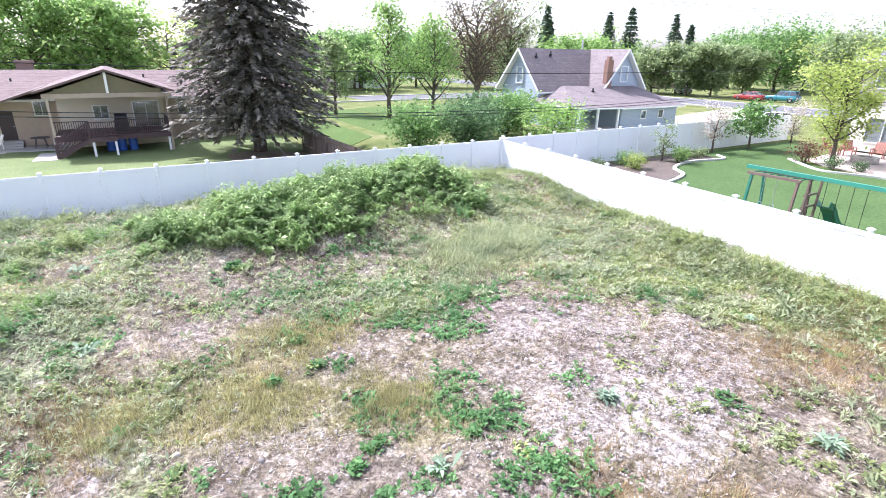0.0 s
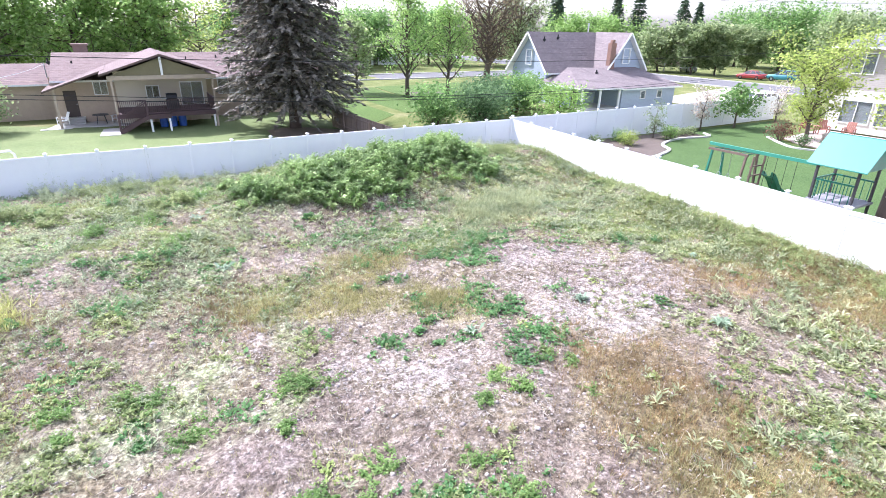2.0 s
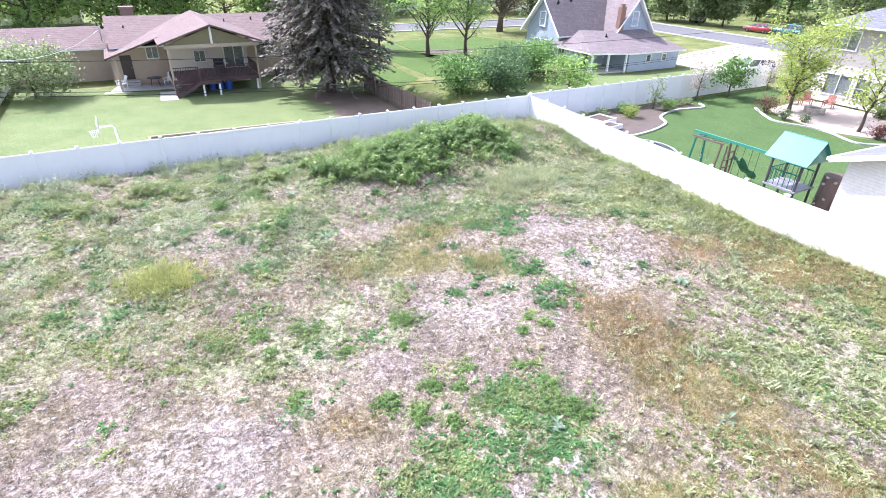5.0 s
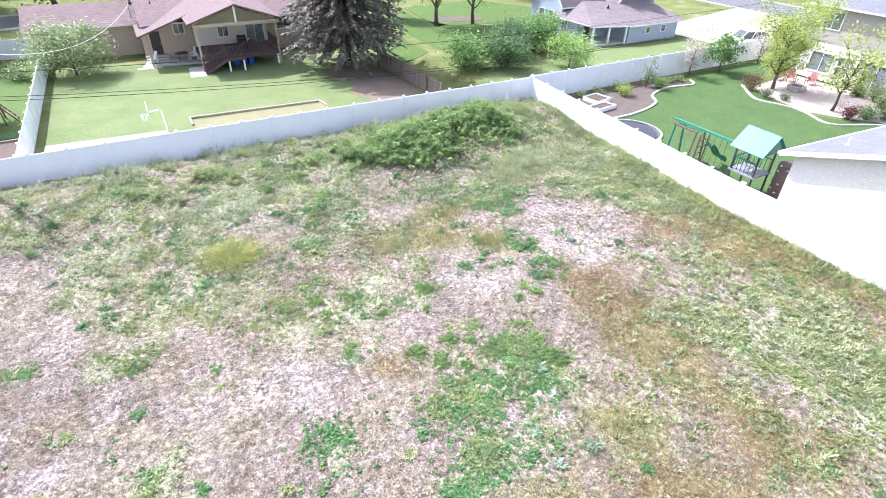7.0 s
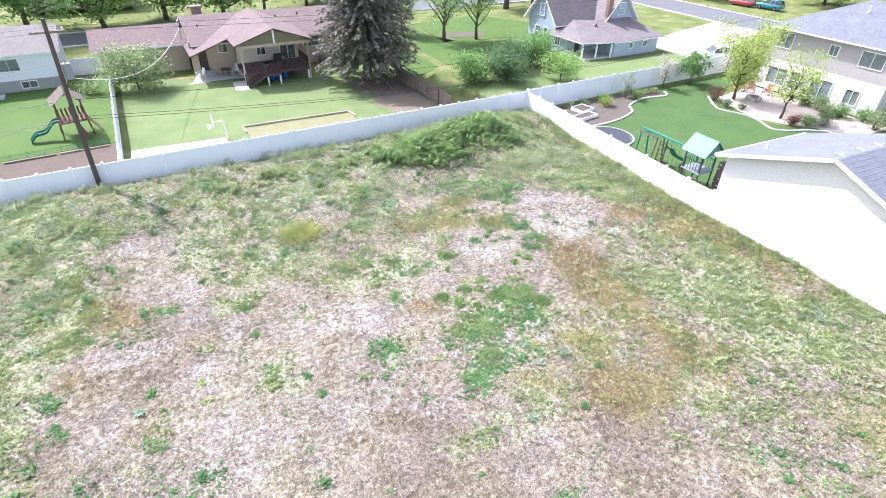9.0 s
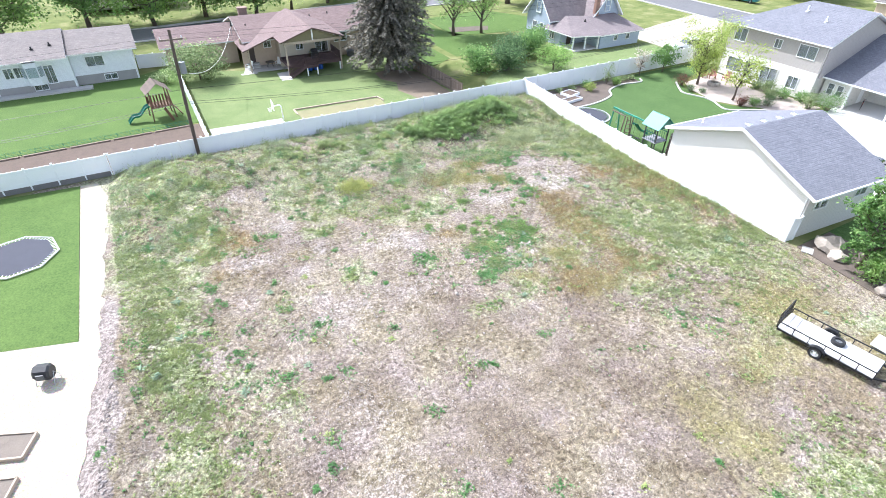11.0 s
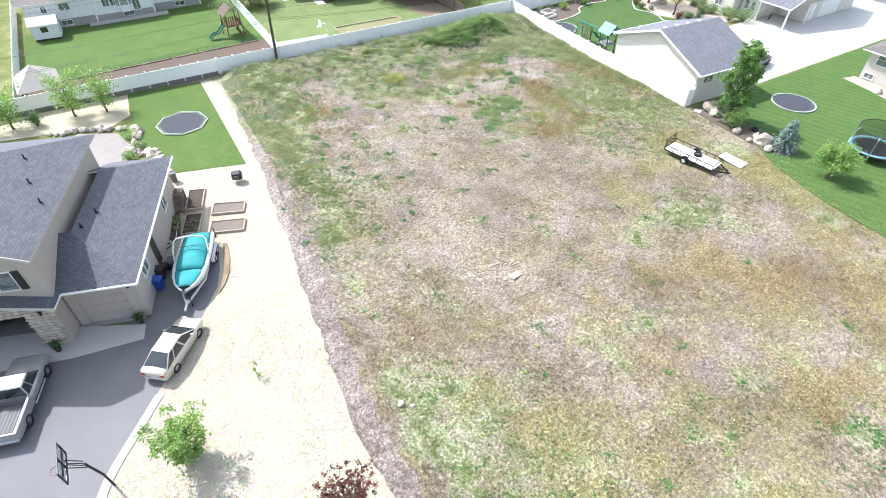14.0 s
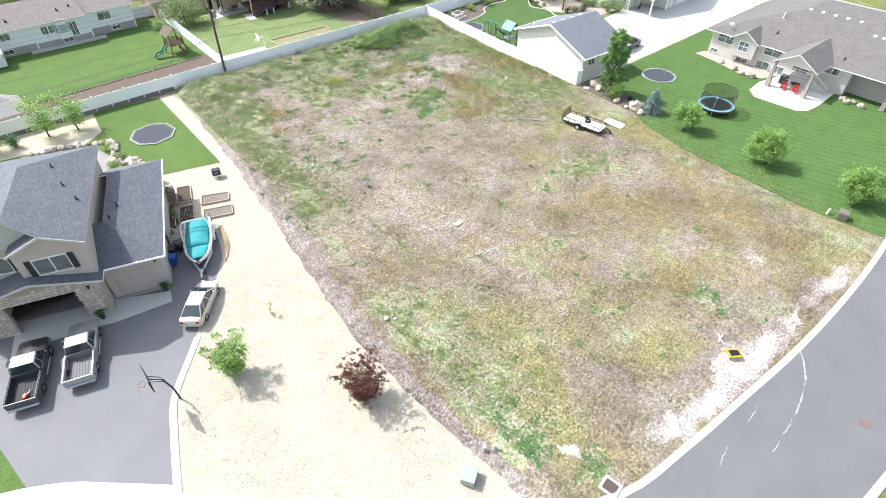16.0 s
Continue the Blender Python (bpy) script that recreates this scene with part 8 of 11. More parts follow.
def cabin(car, paint_mat, x0, x1, x2, x3, w0, w1, z0, z1, split):
    """Roof with pillars, and panes set in it. x0..x3: foot of rear window, roof rear, roof front, foot of windscreen."""
    lo = [(x0, -w0, z0), (x3, -w0, z0), (x3, w0, z0), (x0, w0, z0)]
    hi = [(x1, -w1, z1), (x2, -w1, z1), (x2, w1, z1), (x1, w1, z1)]
    bm = B()
    hexa(bm, lo + hi)
    bevel(bm, 0.11, 3)
    smooth(part("roof", bm, paint_mat, car))

    def pane(name, q, inset=0.09, out=0.012):
        q = [Vector(p) for p in q]
        c_ = sum(q, Vector()) / 4
        n = (q[1] - q[0]).cross(q[3] - q[0]).normalized()
        if n.dot(c_ - Vector(((x1 + x2) / 2, 0, z0 + 0.2))) < 0:
            n = -n
        q = [p + (c_ - p).normalized() * inset for p in q]
        bm = B()
        hexa(bm, [p - n * 0.01 for p in q] + [p + n * out for p in q])
        bmesh.ops.recalc_face_normals(bm, faces=bm.faces[:])
        part(name, bm, CAR_GLASS, car)

    pane("windscreen", [lo[1], lo[2], hi[2], hi[1]], 0.1)
    pane("rear_window", [lo[3], lo[0], hi[0], hi[3]], 0.1)
    for s, (a, b_, c_, d) in ((-1, (lo[0], lo[1], hi[1], hi[0])), (1, (lo[3], lo[2], hi[2], hi[3]))):
        A, Bq, C, D = Vector(a), Vector(b_), Vector(c_), Vector(d)
        edges = [0.0, *split, 1.0]
        for f0, f1 in zip(edges, edges[1:]):
            pane("side_window", [A.lerp(Bq, f0), A.lerp(Bq, f1), D.lerp(C, f1), D.lerp(C, f0)], 0.07)


def lights(car, L, w, zf, zr):
    for s in (-1, 1):
        bm = B()
        box(bm, L / 2 - 0.12, s * w * 0.72 - 0.16, zf - 0.07, L / 2 + 0.01, s * w * 0.72 + 0.16, zf + 0.07)
        bevel(bm, 0.02, 1)
        part("headlight", bm, LAMP_CLEAR, car)
        bm = B()
        box(bm, -L / 2 - 0.012, s * w * 0.78 - 0.13, zr - 0.09, -L / 2 + 0.1, s * w * 0.78 + 0.13, zr + 0.09)
        bevel(bm, 0.02, 1)
        part("tail_light", bm, LAMP_RED, car)
    bm = B()
    box(bm, -L / 2 - 0.02, -0.16, zr - 0.2, -L / 2 + 0.02, 0.16, zr - 0.07)
    part("number_plate", bm, PLATE, car)


def mirrors(car, x, w, z, m):
    for s in (-1, 1):
        bm = B()
        box(bm, x - 0.06, s * (w + 0.1) - 0.1, z, x + 0.06, s * (w + 0.1) + 0.1, z + 0.13)
        bevel(bm, 0.03, 1)
        part("mirror", bm, m, car)


def sedan(name, label, x, y, rz, m, L=4.5, W=1.76, z=0.03):
    c = thing(name, label, "car", x, y, float(height(x, y)) + z, rz)
    w = W / 2
    smooth(part("body", body_loft([(-L / 2, w * 0.82, 0.36, 0.78, 0.06), (-L / 2 + 0.12, w * 0.93, 0.26, 0.93, 0.06), (-1.2, w, 0.2, 0.95, 0.06), (0.4, w, 0.2, 0.92, 0.06), (1.1, w, 0.2, 0.88, 0.07),
                                  (L / 2 - 0.5, w * 0.96, 0.22, 0.80, 0.08), (L / 2 - 0.1, w * 0.86, 0.28, 0.70, 0.08), (L / 2, w * 0.74, 0.36, 0.58, 0.05)]), m, c))
    cabin(c, m, -1.95, -1.0, 0.3, 1.3, w * 0.93, w * 0.66, 0.86, 1.42, (0.25, 0.6))
    for sx in (-1.28, 1.38):
        for s in (-1, 1):
            wheel(c, sx, s * (w - 0.11), 0.32, 0.2)
    lights(c, L, w * 0.85, 0.6, 0.74)
    mirrors(c, 0.75, w * 0.93, 0.92, m)
    bm = B()
    box(bm, -L / 2 - 0.02, -w * 0.75, 0.33, -L / 2 + 0.1, w * 0.75, 0.46)
    bevel(bm, 0.03, 1)
    part("bumper", bm, m, c)
    return c


def suv(name, label, x, y, rz, m, L=4.6, W=1.8, H=1.72):
    c = thing(name, label, "car", x, y, float(height(x, y)) + 0.03, rz)
    w = W / 2
    smooth(part("body", body_loft([(-L / 2, w * 0.9, 0.4, 0.98, 0.05), (-L / 2 + 0.15, w * 0.98, 0.3, 1.05, 0.05), (0.4, w, 0.28, 1.05, 0.05), (1.0, w, 0.28, 1.03, 0.06), (L / 2 - 0.3, w * 0.95, 0.32, 0.95, 0.08), (L / 2, w * 0.82, 0.42, 0.75, 0.06)]), m, c))
    cabin(c, m, -L / 2 + 0.1, -L / 2 + 0.45, 0.25, 1.0, w * 0.94, w * 0.76, 1.0, H, (0.33, 0.62))
    for sx in (-1.35, 1.4):
        for s in (-1, 1):
            wheel(c, sx, s * (w - 0.1), 0.36, 0.22)
    lights(c, L, w * 0.9, 0.78, 0.9)
    mirrors(c, 0.8, w * 0.95, 1.05, m)
    return c


def pickup(name, label, x, y, rz, m, L=5.45, W=1.92, ext=True, bed_mat=None, roof_mat=None):
    c = thing(name, label, "pickup truck", x, y, 0.03, rz)
    w = W / 2
    xc = -0.35
    smooth(part("body", body_loft([(xc, w, 0.42, 1.08, 0.05), (1.0, w, 0.42, 1.08, 0.05), (1.35, w, 0.42, 1.08, 0.07), (L / 2 - 0.25, w * 0.97, 0.44, 1.0, 0.09), (L / 2 - 0.05, w * 0.92, 0.46, 0.9, 0.06), (L / 2, w * 0.85, 0.5, 0.8, 0.04)]), m, c))
    cabin(c, roof_mat or m, xc - 0.02, xc + 0.12, 0.75, 1.4, w * 0.95, w * 0.78, 1.05, 1.72, (0.36,) if ext else ())
    x0 = -L / 2 + 0.05
    for s in (-1, 1):
        bm = B()
        box(bm, x0, s * w - 0.13 * (s > 0), 0.46, xc - 0.05, s * w + 0.13 * (s < 0), 1.08)
        bevel(bm, 0.02, 2)
        part("bed_side", bm, m, c)
    bm = B()
    top = [(-w + 0.13 + (W - 0.26) * k / 36, 0.58 + (0.022 if k % 4 in (1, 2) else 0.0)) for k in range(37)]
    loft(bm, [[(x, y, z) for y, z in [(-w + 0.13, 0.5)] + top + [(w - 0.13, 0.5)]] for x in (x0, xc - 0.05)])
    bmesh.ops.recalc_face_normals(bm, faces=bm.faces[:])
    part("bed_floor", bm, bed_mat or RUBBER, c)
    bm = B()
    box(bm, xc - 0.13, -w + 0.13, 0.58, xc - 0.05, w - 0.13, 1.06)
    part("bed_front", bm, bed_mat or RUBBER, c)
    bm = B()
    box(bm, x0 - 0.06, -w + 0.02, 0.5, x0, w - 0.02, 1.07)
    box(bm, x0 - 0.07, -0.12, 0.88, x0 - 0.06, 0.12, 0.96)
    part("tailgate", bm, m, c)
    for s in (-1, 1):
        bm = B()
        tube(bm, [(x0, s * (w - 0.065), 1.09), (xc - 0.06, s * (w - 0.065), 1.09)], 0.035, 6)
        part("bed_rail", bm, BLACK_METAL if roof_mat else m, c)
    for sx in (-1.55, 1.75):
        for s in (-1, 1):
            wheel(c, sx, s * (w - 0.12), 0.38, 0.24)
    for nm, xx, zz in (("front_bumper", L / 2 - 0.02, 0.5), ("rear_bumper", x0 - 0.15, 0.52)):
        bm = B()
        box(bm, xx - 0.06, -w * 0.95, zz - 0.1, xx + 0.1, w * 0.95, zz + 0.08)
        bevel(bm, 0.03, 1)
        part(nm, bm, STEEL, c)
    for s in (-1, 1):
        bm = B()
        tube(bm, [(-0.5, s * (w + 0.04), 0.42), (1.2, s * (w + 0.04), 0.42)], 0.045, 8)
        part("side_step", bm, STEEL, c)
    lights(c, L - 0.05, w * 0.95, 0.82, 0.88)
    mirrors(c, 1.0, w, 1.1, m)
    return c


CHAMPAGNE = paint("champagne_paint", (0.58, 0.53, 0.45), 0.3, 0.8, 0.35)
SILVER = paint("silver_paint", (0.42, 0.42, 0.41), 0.5, 0.8, 0.35)
DARK_GREY = paint("dark_grey_paint", (0.055, 0.055, 0.06), 0.3, 0.9, 0.3)
sedan("sedan", "champagne beige four-door sedan parked on the drive", -37.6, -15.9, 50, CHAMPAGNE)
pickup("pickup_truck", "silver extended-cab pickup with an empty bed", -45.8, -15.25, 73, SILVER, bed_mat=surf("grey_bedliner", (0.16, 0.155, 0.16), 0.8, 0.15, 2, 30, 0.2))
truck = pickup("pickup_truck", "dark grey pickup with a silver cab roof", -49.0, -14.75, 71.5, DARK_GREY, L=5.6, roof_mat=SILVER, bed_mat=surf("black_bedliner", (0.05, 0.05, 0.055), 0.85, 0.2, 2, 30, 0.2))
m_tr = pose(-49.0, -14.75, 0.03, 0, 0, 71.5)
saw = thing("orange_tool", "small orange power tool in the truck bed", "tool", *(m_tr @ Vector((-2.1, -0.1, 0.6))), 40)
bm = B()
box(bm, -0.2, -0.12, 0, 0.15, 0.12, 0.2)
bevel(bm, 0.04, 2)
part("housing", bm, surf("orange_plastic", (0.55, 0.11, 0.02), 0.5, 0.1), saw)
bm = B()
tube(bm, [(-0.15, 0, 0.2), (-0.1, 0, 0.3), (0.1, 0, 0.3), (0.12, 0, 0.18)], 0.018, 6)
part("handle", bm, TRIM_WHITE, saw)
bm = B()
box(bm, 0.15, -0.012, 0.06, 0.5, 0.012, 0.13)
part("guide_bar", bm, STEEL, saw)
suv("suv", "dark grey sport utility car beside the garage", 31.4, -6.4, 2, DARK_GREY)
suv("white_van", "white minivan parked behind the fence", 48.6, 27.6, 155, paint("white_paint", (0.72, 0.73, 0.74)), 4.9, 1.9, 1.75)
sedan("red_car", "red car parked across the far street", 86.2, 51.0, 95, paint("red_paint", (0.35, 0.03, 0.035)))
suv("teal_car", "teal car parked across the far street", 87.5, 46.5, 95, paint("teal_paint", (0.03, 0.20, 0.24)))
sedan("silver_car", "silver car parked near the street lamp", 90, 66, 60, SILVER)


# ---- the boat on its trailer ----
def make_boat():
    b_ = thing("ski_boat", "white ski boat under a teal canvas cover", "boat", -34.02, -6.5, 0.03, -110)
    hull_m = paint("white_gelcoat", (0.74, 0.75, 0.75), 0, 0.6, 0.3)
    teal = surf("teal_canvas", (0.022, 0.265, 0.28), 0.75, 0.18, 1.2, 30, 0.15, tint=(0.05, 0.34, 0.355))
    L, beam = 6.1, 1.13
    rows = []
    for f, w, k, d in ((0.0, 0.98, 0.42, 1.12), (0.15, 1.04, 0.40, 1.13), (0.4, 1.08, 0.38, 1.16), (0.6, 1.04, 0.40, 1.2), (0.75, 0.92, 0.48, 1.24), (0.87, 0.68, 0.62, 1.28), (0.95, 0.38, 0.82, 1.31), (1.0, 0.08, 1.05, 1.33)):
        x, w = f * L, w * beam
        rows.append([(x, -w, d), (x, -w * 0.99, d - 0.16), (x, -w * 0.86, k + 0.26), (x, 0, k), (x, w * 0.86, k + 0.26), (x, w * 0.99, d - 0.16), (x, w, d)])
    bm = B()
    loft(bm, rows, close=False)
    vs = [[Vector(p) for p in r] for r in rows]
    for r0, r1 in zip(rows, rows[1:]):
        for s in (0, 6):
            o0, o1 = Vector(r0[s]), Vector(r1[s])
            i0, i1 = Vector((o0.x, o0.y * 0.8, o0.z + 0.03)), Vector((o1.x - 0.06, o1.y * 0.8, o1.z + 0.03))
            bm.faces.new([bm.verts.new(p) for p in (o0, o1, i1, i0)])
    bm.faces.new([bm.verts.new(p) for p in rows[0]])
    bmesh.ops.remove_doubles(bm, verts=bm.verts[:], dist=0.002)
    bmesh.ops.recalc_face_normals(bm, faces=bm.faces[:])
    smooth(part("hull", bm, hull_m, b_))

    def cover(f0, f1, rise, name):
        bm = B()
        rr = []
        n = 9
        for i in range(n):
            f = f0 + (f1 - f0) * i / (n - 1)
            x = f * L
            w = float(np.interp(f, [0, 0.15, 0.4, 0.6, 0.75, 0.87, 0.95, 1], [0.98, 1.04, 1.08, 1.04, 0.92, 0.68, 0.38, 0.08])) * 0.83 * beam
            d = float(np.interp(f, [0, 0.4, 0.75, 1], [1.12, 1.16, 1.24, 1.33])) + 0.03
            hump = rise * math.sin(math.pi * min(1, max(0, i / (n - 1) * 0.9 + 0.08))) ** 0.7
            rr.append([(x, w * t, d + hump * (1 - abs(t) ** 2.2) - 0.01 * (abs(t) == 1)) for t in (-1, -0.8, -0.5, -0.2, 0.2, 0.5, 0.8, 1)])
        loft(bm, rr, close=False)
        bmesh.ops.recalc_face_normals(bm, faces=bm.faces[:])
        for f in bm.faces:
            if f.normal.z < 0:
                f.normal_flip()
        ob = smooth(part(name, bm, teal, b_))
        mod = ob.modifiers.new("cloth", "SOLIDIFY")
        mod.thickness = 0.02
        return ob

    cover(0.02, 0.66, 0.42, "cockpit_cover")
    cover(0.67, 0.93, 0.16, "bow_cover")
    bm = B()
    for s in (-1, 1):
        tube(bm, [(2.85, s * 1.18, 1.15), (2.5, s * 1.17, 1.75), (2.0, s * 1.08, 2.2), (1.85, s * 0.85, 2.36), (1.82, 0, 2.42)], 0.055, 8)
        tube(bm, [(1.7, s * 1.17, 1.15), (2.2, s * 1.12, 2.0)], 0.03, 6)
    part("tower", bm, hull_m, b_, "white tubular wakeboard tower")
    bm = B()
    tube(bm, [(1.95, -0.9, 1.62), (2.0, -0.4, 1.68), (1.9, 0.2, 1.64), (2.0, 0.9, 1.6)], 0.02, 6)
    part("strap", bm, BLACK_METAL, b_)
    for s in (-1, 1):
        bm = B()
        rr = [[(x, s * (w * beam + 0.004), z), (x, s * (w * beam + 0.008), z + 0.09)] for x, w, z in ((0.1, 0.985, 0.86), (1.4, 1.06, 0.9), (2.8, 1.07, 0.94), (3.9, 0.96, 1.0))]
        loft(bm, rr, close=False)
        part("stripe", bm, BLACK_METAL, b_)
    bm = B()
    box(bm, -0.35, -0.5, 0.42, 0.02, 0.5, 0.5)
    part("swim_platform", bm, surf("dark_platform", (0.05, 0.05, 0.055), 0.6), b_)
    t = thing("boat_trailer", "white tandem-axle boat trailer", "trailer", -34.02, -6.5, 0.03, -110)
    bm = B()
    for s in (-1, 1):
        bar(bm, (-0.2, s * 0.9, 0.42), (4.2, s * 0.9, 0.42), 0.09, 0.14)
        bar(bm, (4.2, s * 0.9, 0.42), (6.4, s * 0.06, 0.42), 0.09, 0.14)
    bar(bm, (6.1, 0, 0.42), (7.1, 0, 0.45), 0.12, 0.12)
    for x in (0.3, 2.0, 3.8):
        bar(bm, (x, -0.9, 0.4), (x, 0.9, 0.4), 0.08)
    part("frame", bm, hull_m, t)
    for s in (-1, 1):
        bm = B()
        bar(bm, (0.2, s * 0.45, 0.56), (3.9, s * 0.45, 0.6), 0.1, 0.06)
        part("bunk", bm, RUBBER, t)
    bm = B()
    bar(bm, (5.75, 0, 0.42), (5.75, 0, 1.0), 0.09)
    part("bow_post", bm, RUBBER, t)
    bm = B()
    tube(bm, [(6.3, 0.25, 0.05), (6.3, 0.25, 0.85)], 0.035)
    disc(bm, (6.3, 0.25, 0.1), (0, 1, 0), 0.02, 0.1, 0.06, 14)
    part("jack", bm, BLACK_METAL, t)
    for s in (-1, 1):
        bm = B()
        box(bm, 0.75, s * 1.2 - 0.13, 0.68, 2.5, s * 1.2 + 0.13, 0.73)
        box(bm, 0.65, s * 1.2 - 0.13, 0.4, 0.75, s * 1.2 + 0.13, 0.72)
        box(bm, 2.5, s * 1.2 - 0.13, 0.4, 2.6, s * 1.2 + 0.13, 0.72)
        bevel(bm, 0.03, 1)
        part("fender", bm, hull_m, t)
        for x in (1.2, 2.02):
            wheel(t, x, s * 1.19, 0.32, 0.2, TRIM_WHITE)
    bm = B()
    bar(bm, (-0.25, -1.1, 0.45), (-0.25, 1.1, 0.45), 0.06, 0.1)
    bar(bm, (-0.22, 1.05, 0.4), (-0.22, 1.05, 1.35), 0.06)
    bar(bm, (-0.22, -1.05, 0.4), (-0.22, -1.05, 1.35), 0.06)
    part("guide_posts", bm, BLACK_METAL, t)


make_boat()


# ---- utility trailer on the lot ----
def make_trailer():
    t = thing("utility_trailer", "black open utility trailer with a white deck and raised ramp gate", "trailer", 7.62, -17.1, 0.0, -80)
    L, w = 4.75, 0.9
    bm = B()
    box(bm, -L / 2, -w, 0.50, L / 2, w, 0.55)
    part("deck", bm, surf("white_deck", (0.60, 0.59, 0.57), 0.8, 0.12, 1.0, 20, 0.2), t)
    bm = B()
    for s in (-1, 1):
        box(bm, -L / 2, s * w - 0.04, 0.38, L / 2, s * w + 0.04, 0.50)
        bar(bm, (-L / 2, s * w, 0.92), (L / 2, s * w, 0.92), 0.05)
        for k in range(7):
            x = -L / 2 + k * L / 6
            bar(bm, (x, s * w, 0.5), (x, s * w, 0.92), 0.045)
    bar(bm, (L / 2, -w, 0.92), (L / 2, w, 0.92), 0.05)
    for s in (-1, 1):
        bar(bm, (L / 2 - 0.1, s * w * 0.9, 0.42), (L / 2 + 1.2, 0, 0.42), 0.07, 0.1)
    part("frame", bm, BLACK_METAL, t)
    bm = B()
    for z in (0.55, 1.0, 1.5):
        bar(bm, (-L / 2 - 0.03, -w, z), (-L / 2 - 0.12, w, z), 0.05)
    for k in range(9):
        y = -w + k * w / 4
        bar(bm, (-L / 2 - 0.05, y, 0.5), (-L / 2 - 0.1, y, 1.5), 0.035)
    part("ramp_gate", bm, BLACK_METAL, t)
    for s in (-1, 1):
        wheel(t, -0.25, s * (w + 0.17), 0.33, 0.2, TRIM_WHITE)
        bm = B()
        rr = [[(-0.25 + 0.42 * math.cos(a), s * (w + 0.05), 0.33 + 0.42 * math.sin(a)), (-0.25 + 0.42 * math.cos(a), s * (w + 0.3), 0.33 + 0.42 * math.sin(a))] for a in (math.pi * k / 8 for k in range(9))]
        loft(bm, rr, close=False)
        ob = part("fender", bm, BLACK_METAL, t)
        ob.modifiers.new("sheet", "SOLIDIFY").thickness = 0.02
    bm = B()
    tube(bm, [(L / 2 + 0.9, 0.12, 0.02), (L / 2 + 0.9, 0.12, 0.75)], 0.03)
    part("jack", bm, BLACK_METAL, t)
    m = pose(7.62, -17.1, 0, 0, 0, -80)
    c_ = m @ Vector((0.25, 0.35, 0.62))
    ty = thing("spare_tyre", "black spare tyre lying on the trailer deck", "tyre", c_.x, c_.y, 0.55)
    bm = B()
    disc(bm, (0, 0, 0.1), (0, 0, 1), 0.2, 0.34, 0.2, 22)
    disc(bm, (0, 0, 0.1), (0, 0, 1), 0.19, 0.30, 0.23, 22)
    part("rubber", bm, RUBBER, ty)
    bm = B()
    disc(bm, (0, 0, 0.1), (0, 0, 1), 0.04, 0.2, 0.05, 18)
    part("rim", bm, STEEL, ty)


make_trailer()

# ---- things in the yards ----
def trampoline_mat(t, r, z, n, pad_mat, pad=0.3, mat_m=None):
    bm = B()
    c_ = 2 * math.pi / n
    ring = lambda rr, zz: [(rr * math.cos(c_ * (k + 0.5)), rr * math.sin(c_ * (k + 0.5)), zz) for k in range(n)]
    loft(bm, [ring(r, z - 0.06), ring(r, z), ring(r - pad, z + 0.01), ring(r - pad, z - 0.04)], caps=False)
    bmesh.ops.recalc_face_normals(bm, faces=bm.faces[:])
    part("frame_pad", bm, pad_mat, t)
    bm = B()
    prism(bm, [(x, y) for x, y, _ in ring(r - pad - 0.24, 0)], z - 0.035, z - 0.02)
    part("mat", bm, mat_m or surf("blue_grey_mat", (0.05, 0.052, 0.068), 0.9, 0.12, 1, 40, 0.1), t)
    bm = B()
    box(bm, 0, -0.014, -0.012, 0.27, 0.014, 0.012)
    sp = mesh_of("spring", bm)
    sp.materials.append(STEEL)
    count = n * 8 if n < 12 else 64
    for k in range(count):
        a = 2 * math.pi * (k + 0.5) / count
        inner = (r - pad - 0.26)
        if n < 12:
            ph = (a % c_) - c_ / 2
            inner *= math.cos(c_ / 2) / math.cos(((a - c_ / 2) % c_) - c_ / 2)
        part("spring", sp, STEEL, t).matrix_local = pose(inner * math.cos(a), inner * math.sin(a), z - 0.03, 0, 0, math.degrees(a))
    # Near-black disc stands in for the shade below mat and springs.
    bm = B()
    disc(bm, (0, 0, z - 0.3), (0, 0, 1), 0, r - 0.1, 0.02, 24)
    part("shade_disc", bm, SHADE_AND_ASH, t)


PAD_WHITE = surf("pale_pad", (0.40, 0.41, 0.42), 0.5, 0.1, 2, 30, 0.05)
trampoline_mat(thing("trampoline", "eight-sided sunken trampoline with a pale frame", "trampoline", -31.75, 13.4, 0.06, 14), 2.5, 0.1, 8, PAD_WHITE, 0.1)
trampoline_mat(thing("trampoline", "round sunken trampoline in the big lawn", "trampoline", 26.4, -14.95, 0.06), 2.25, 0.08, 32, PAD_WHITE, 0.14)
trampoline_mat(thing("trampoline", "round sunken trampoline beside the fence", "trampoline", 18.9, 14.9, 0.06), 2.2, 0.08, 32, PAD_WHITE, 0.14)


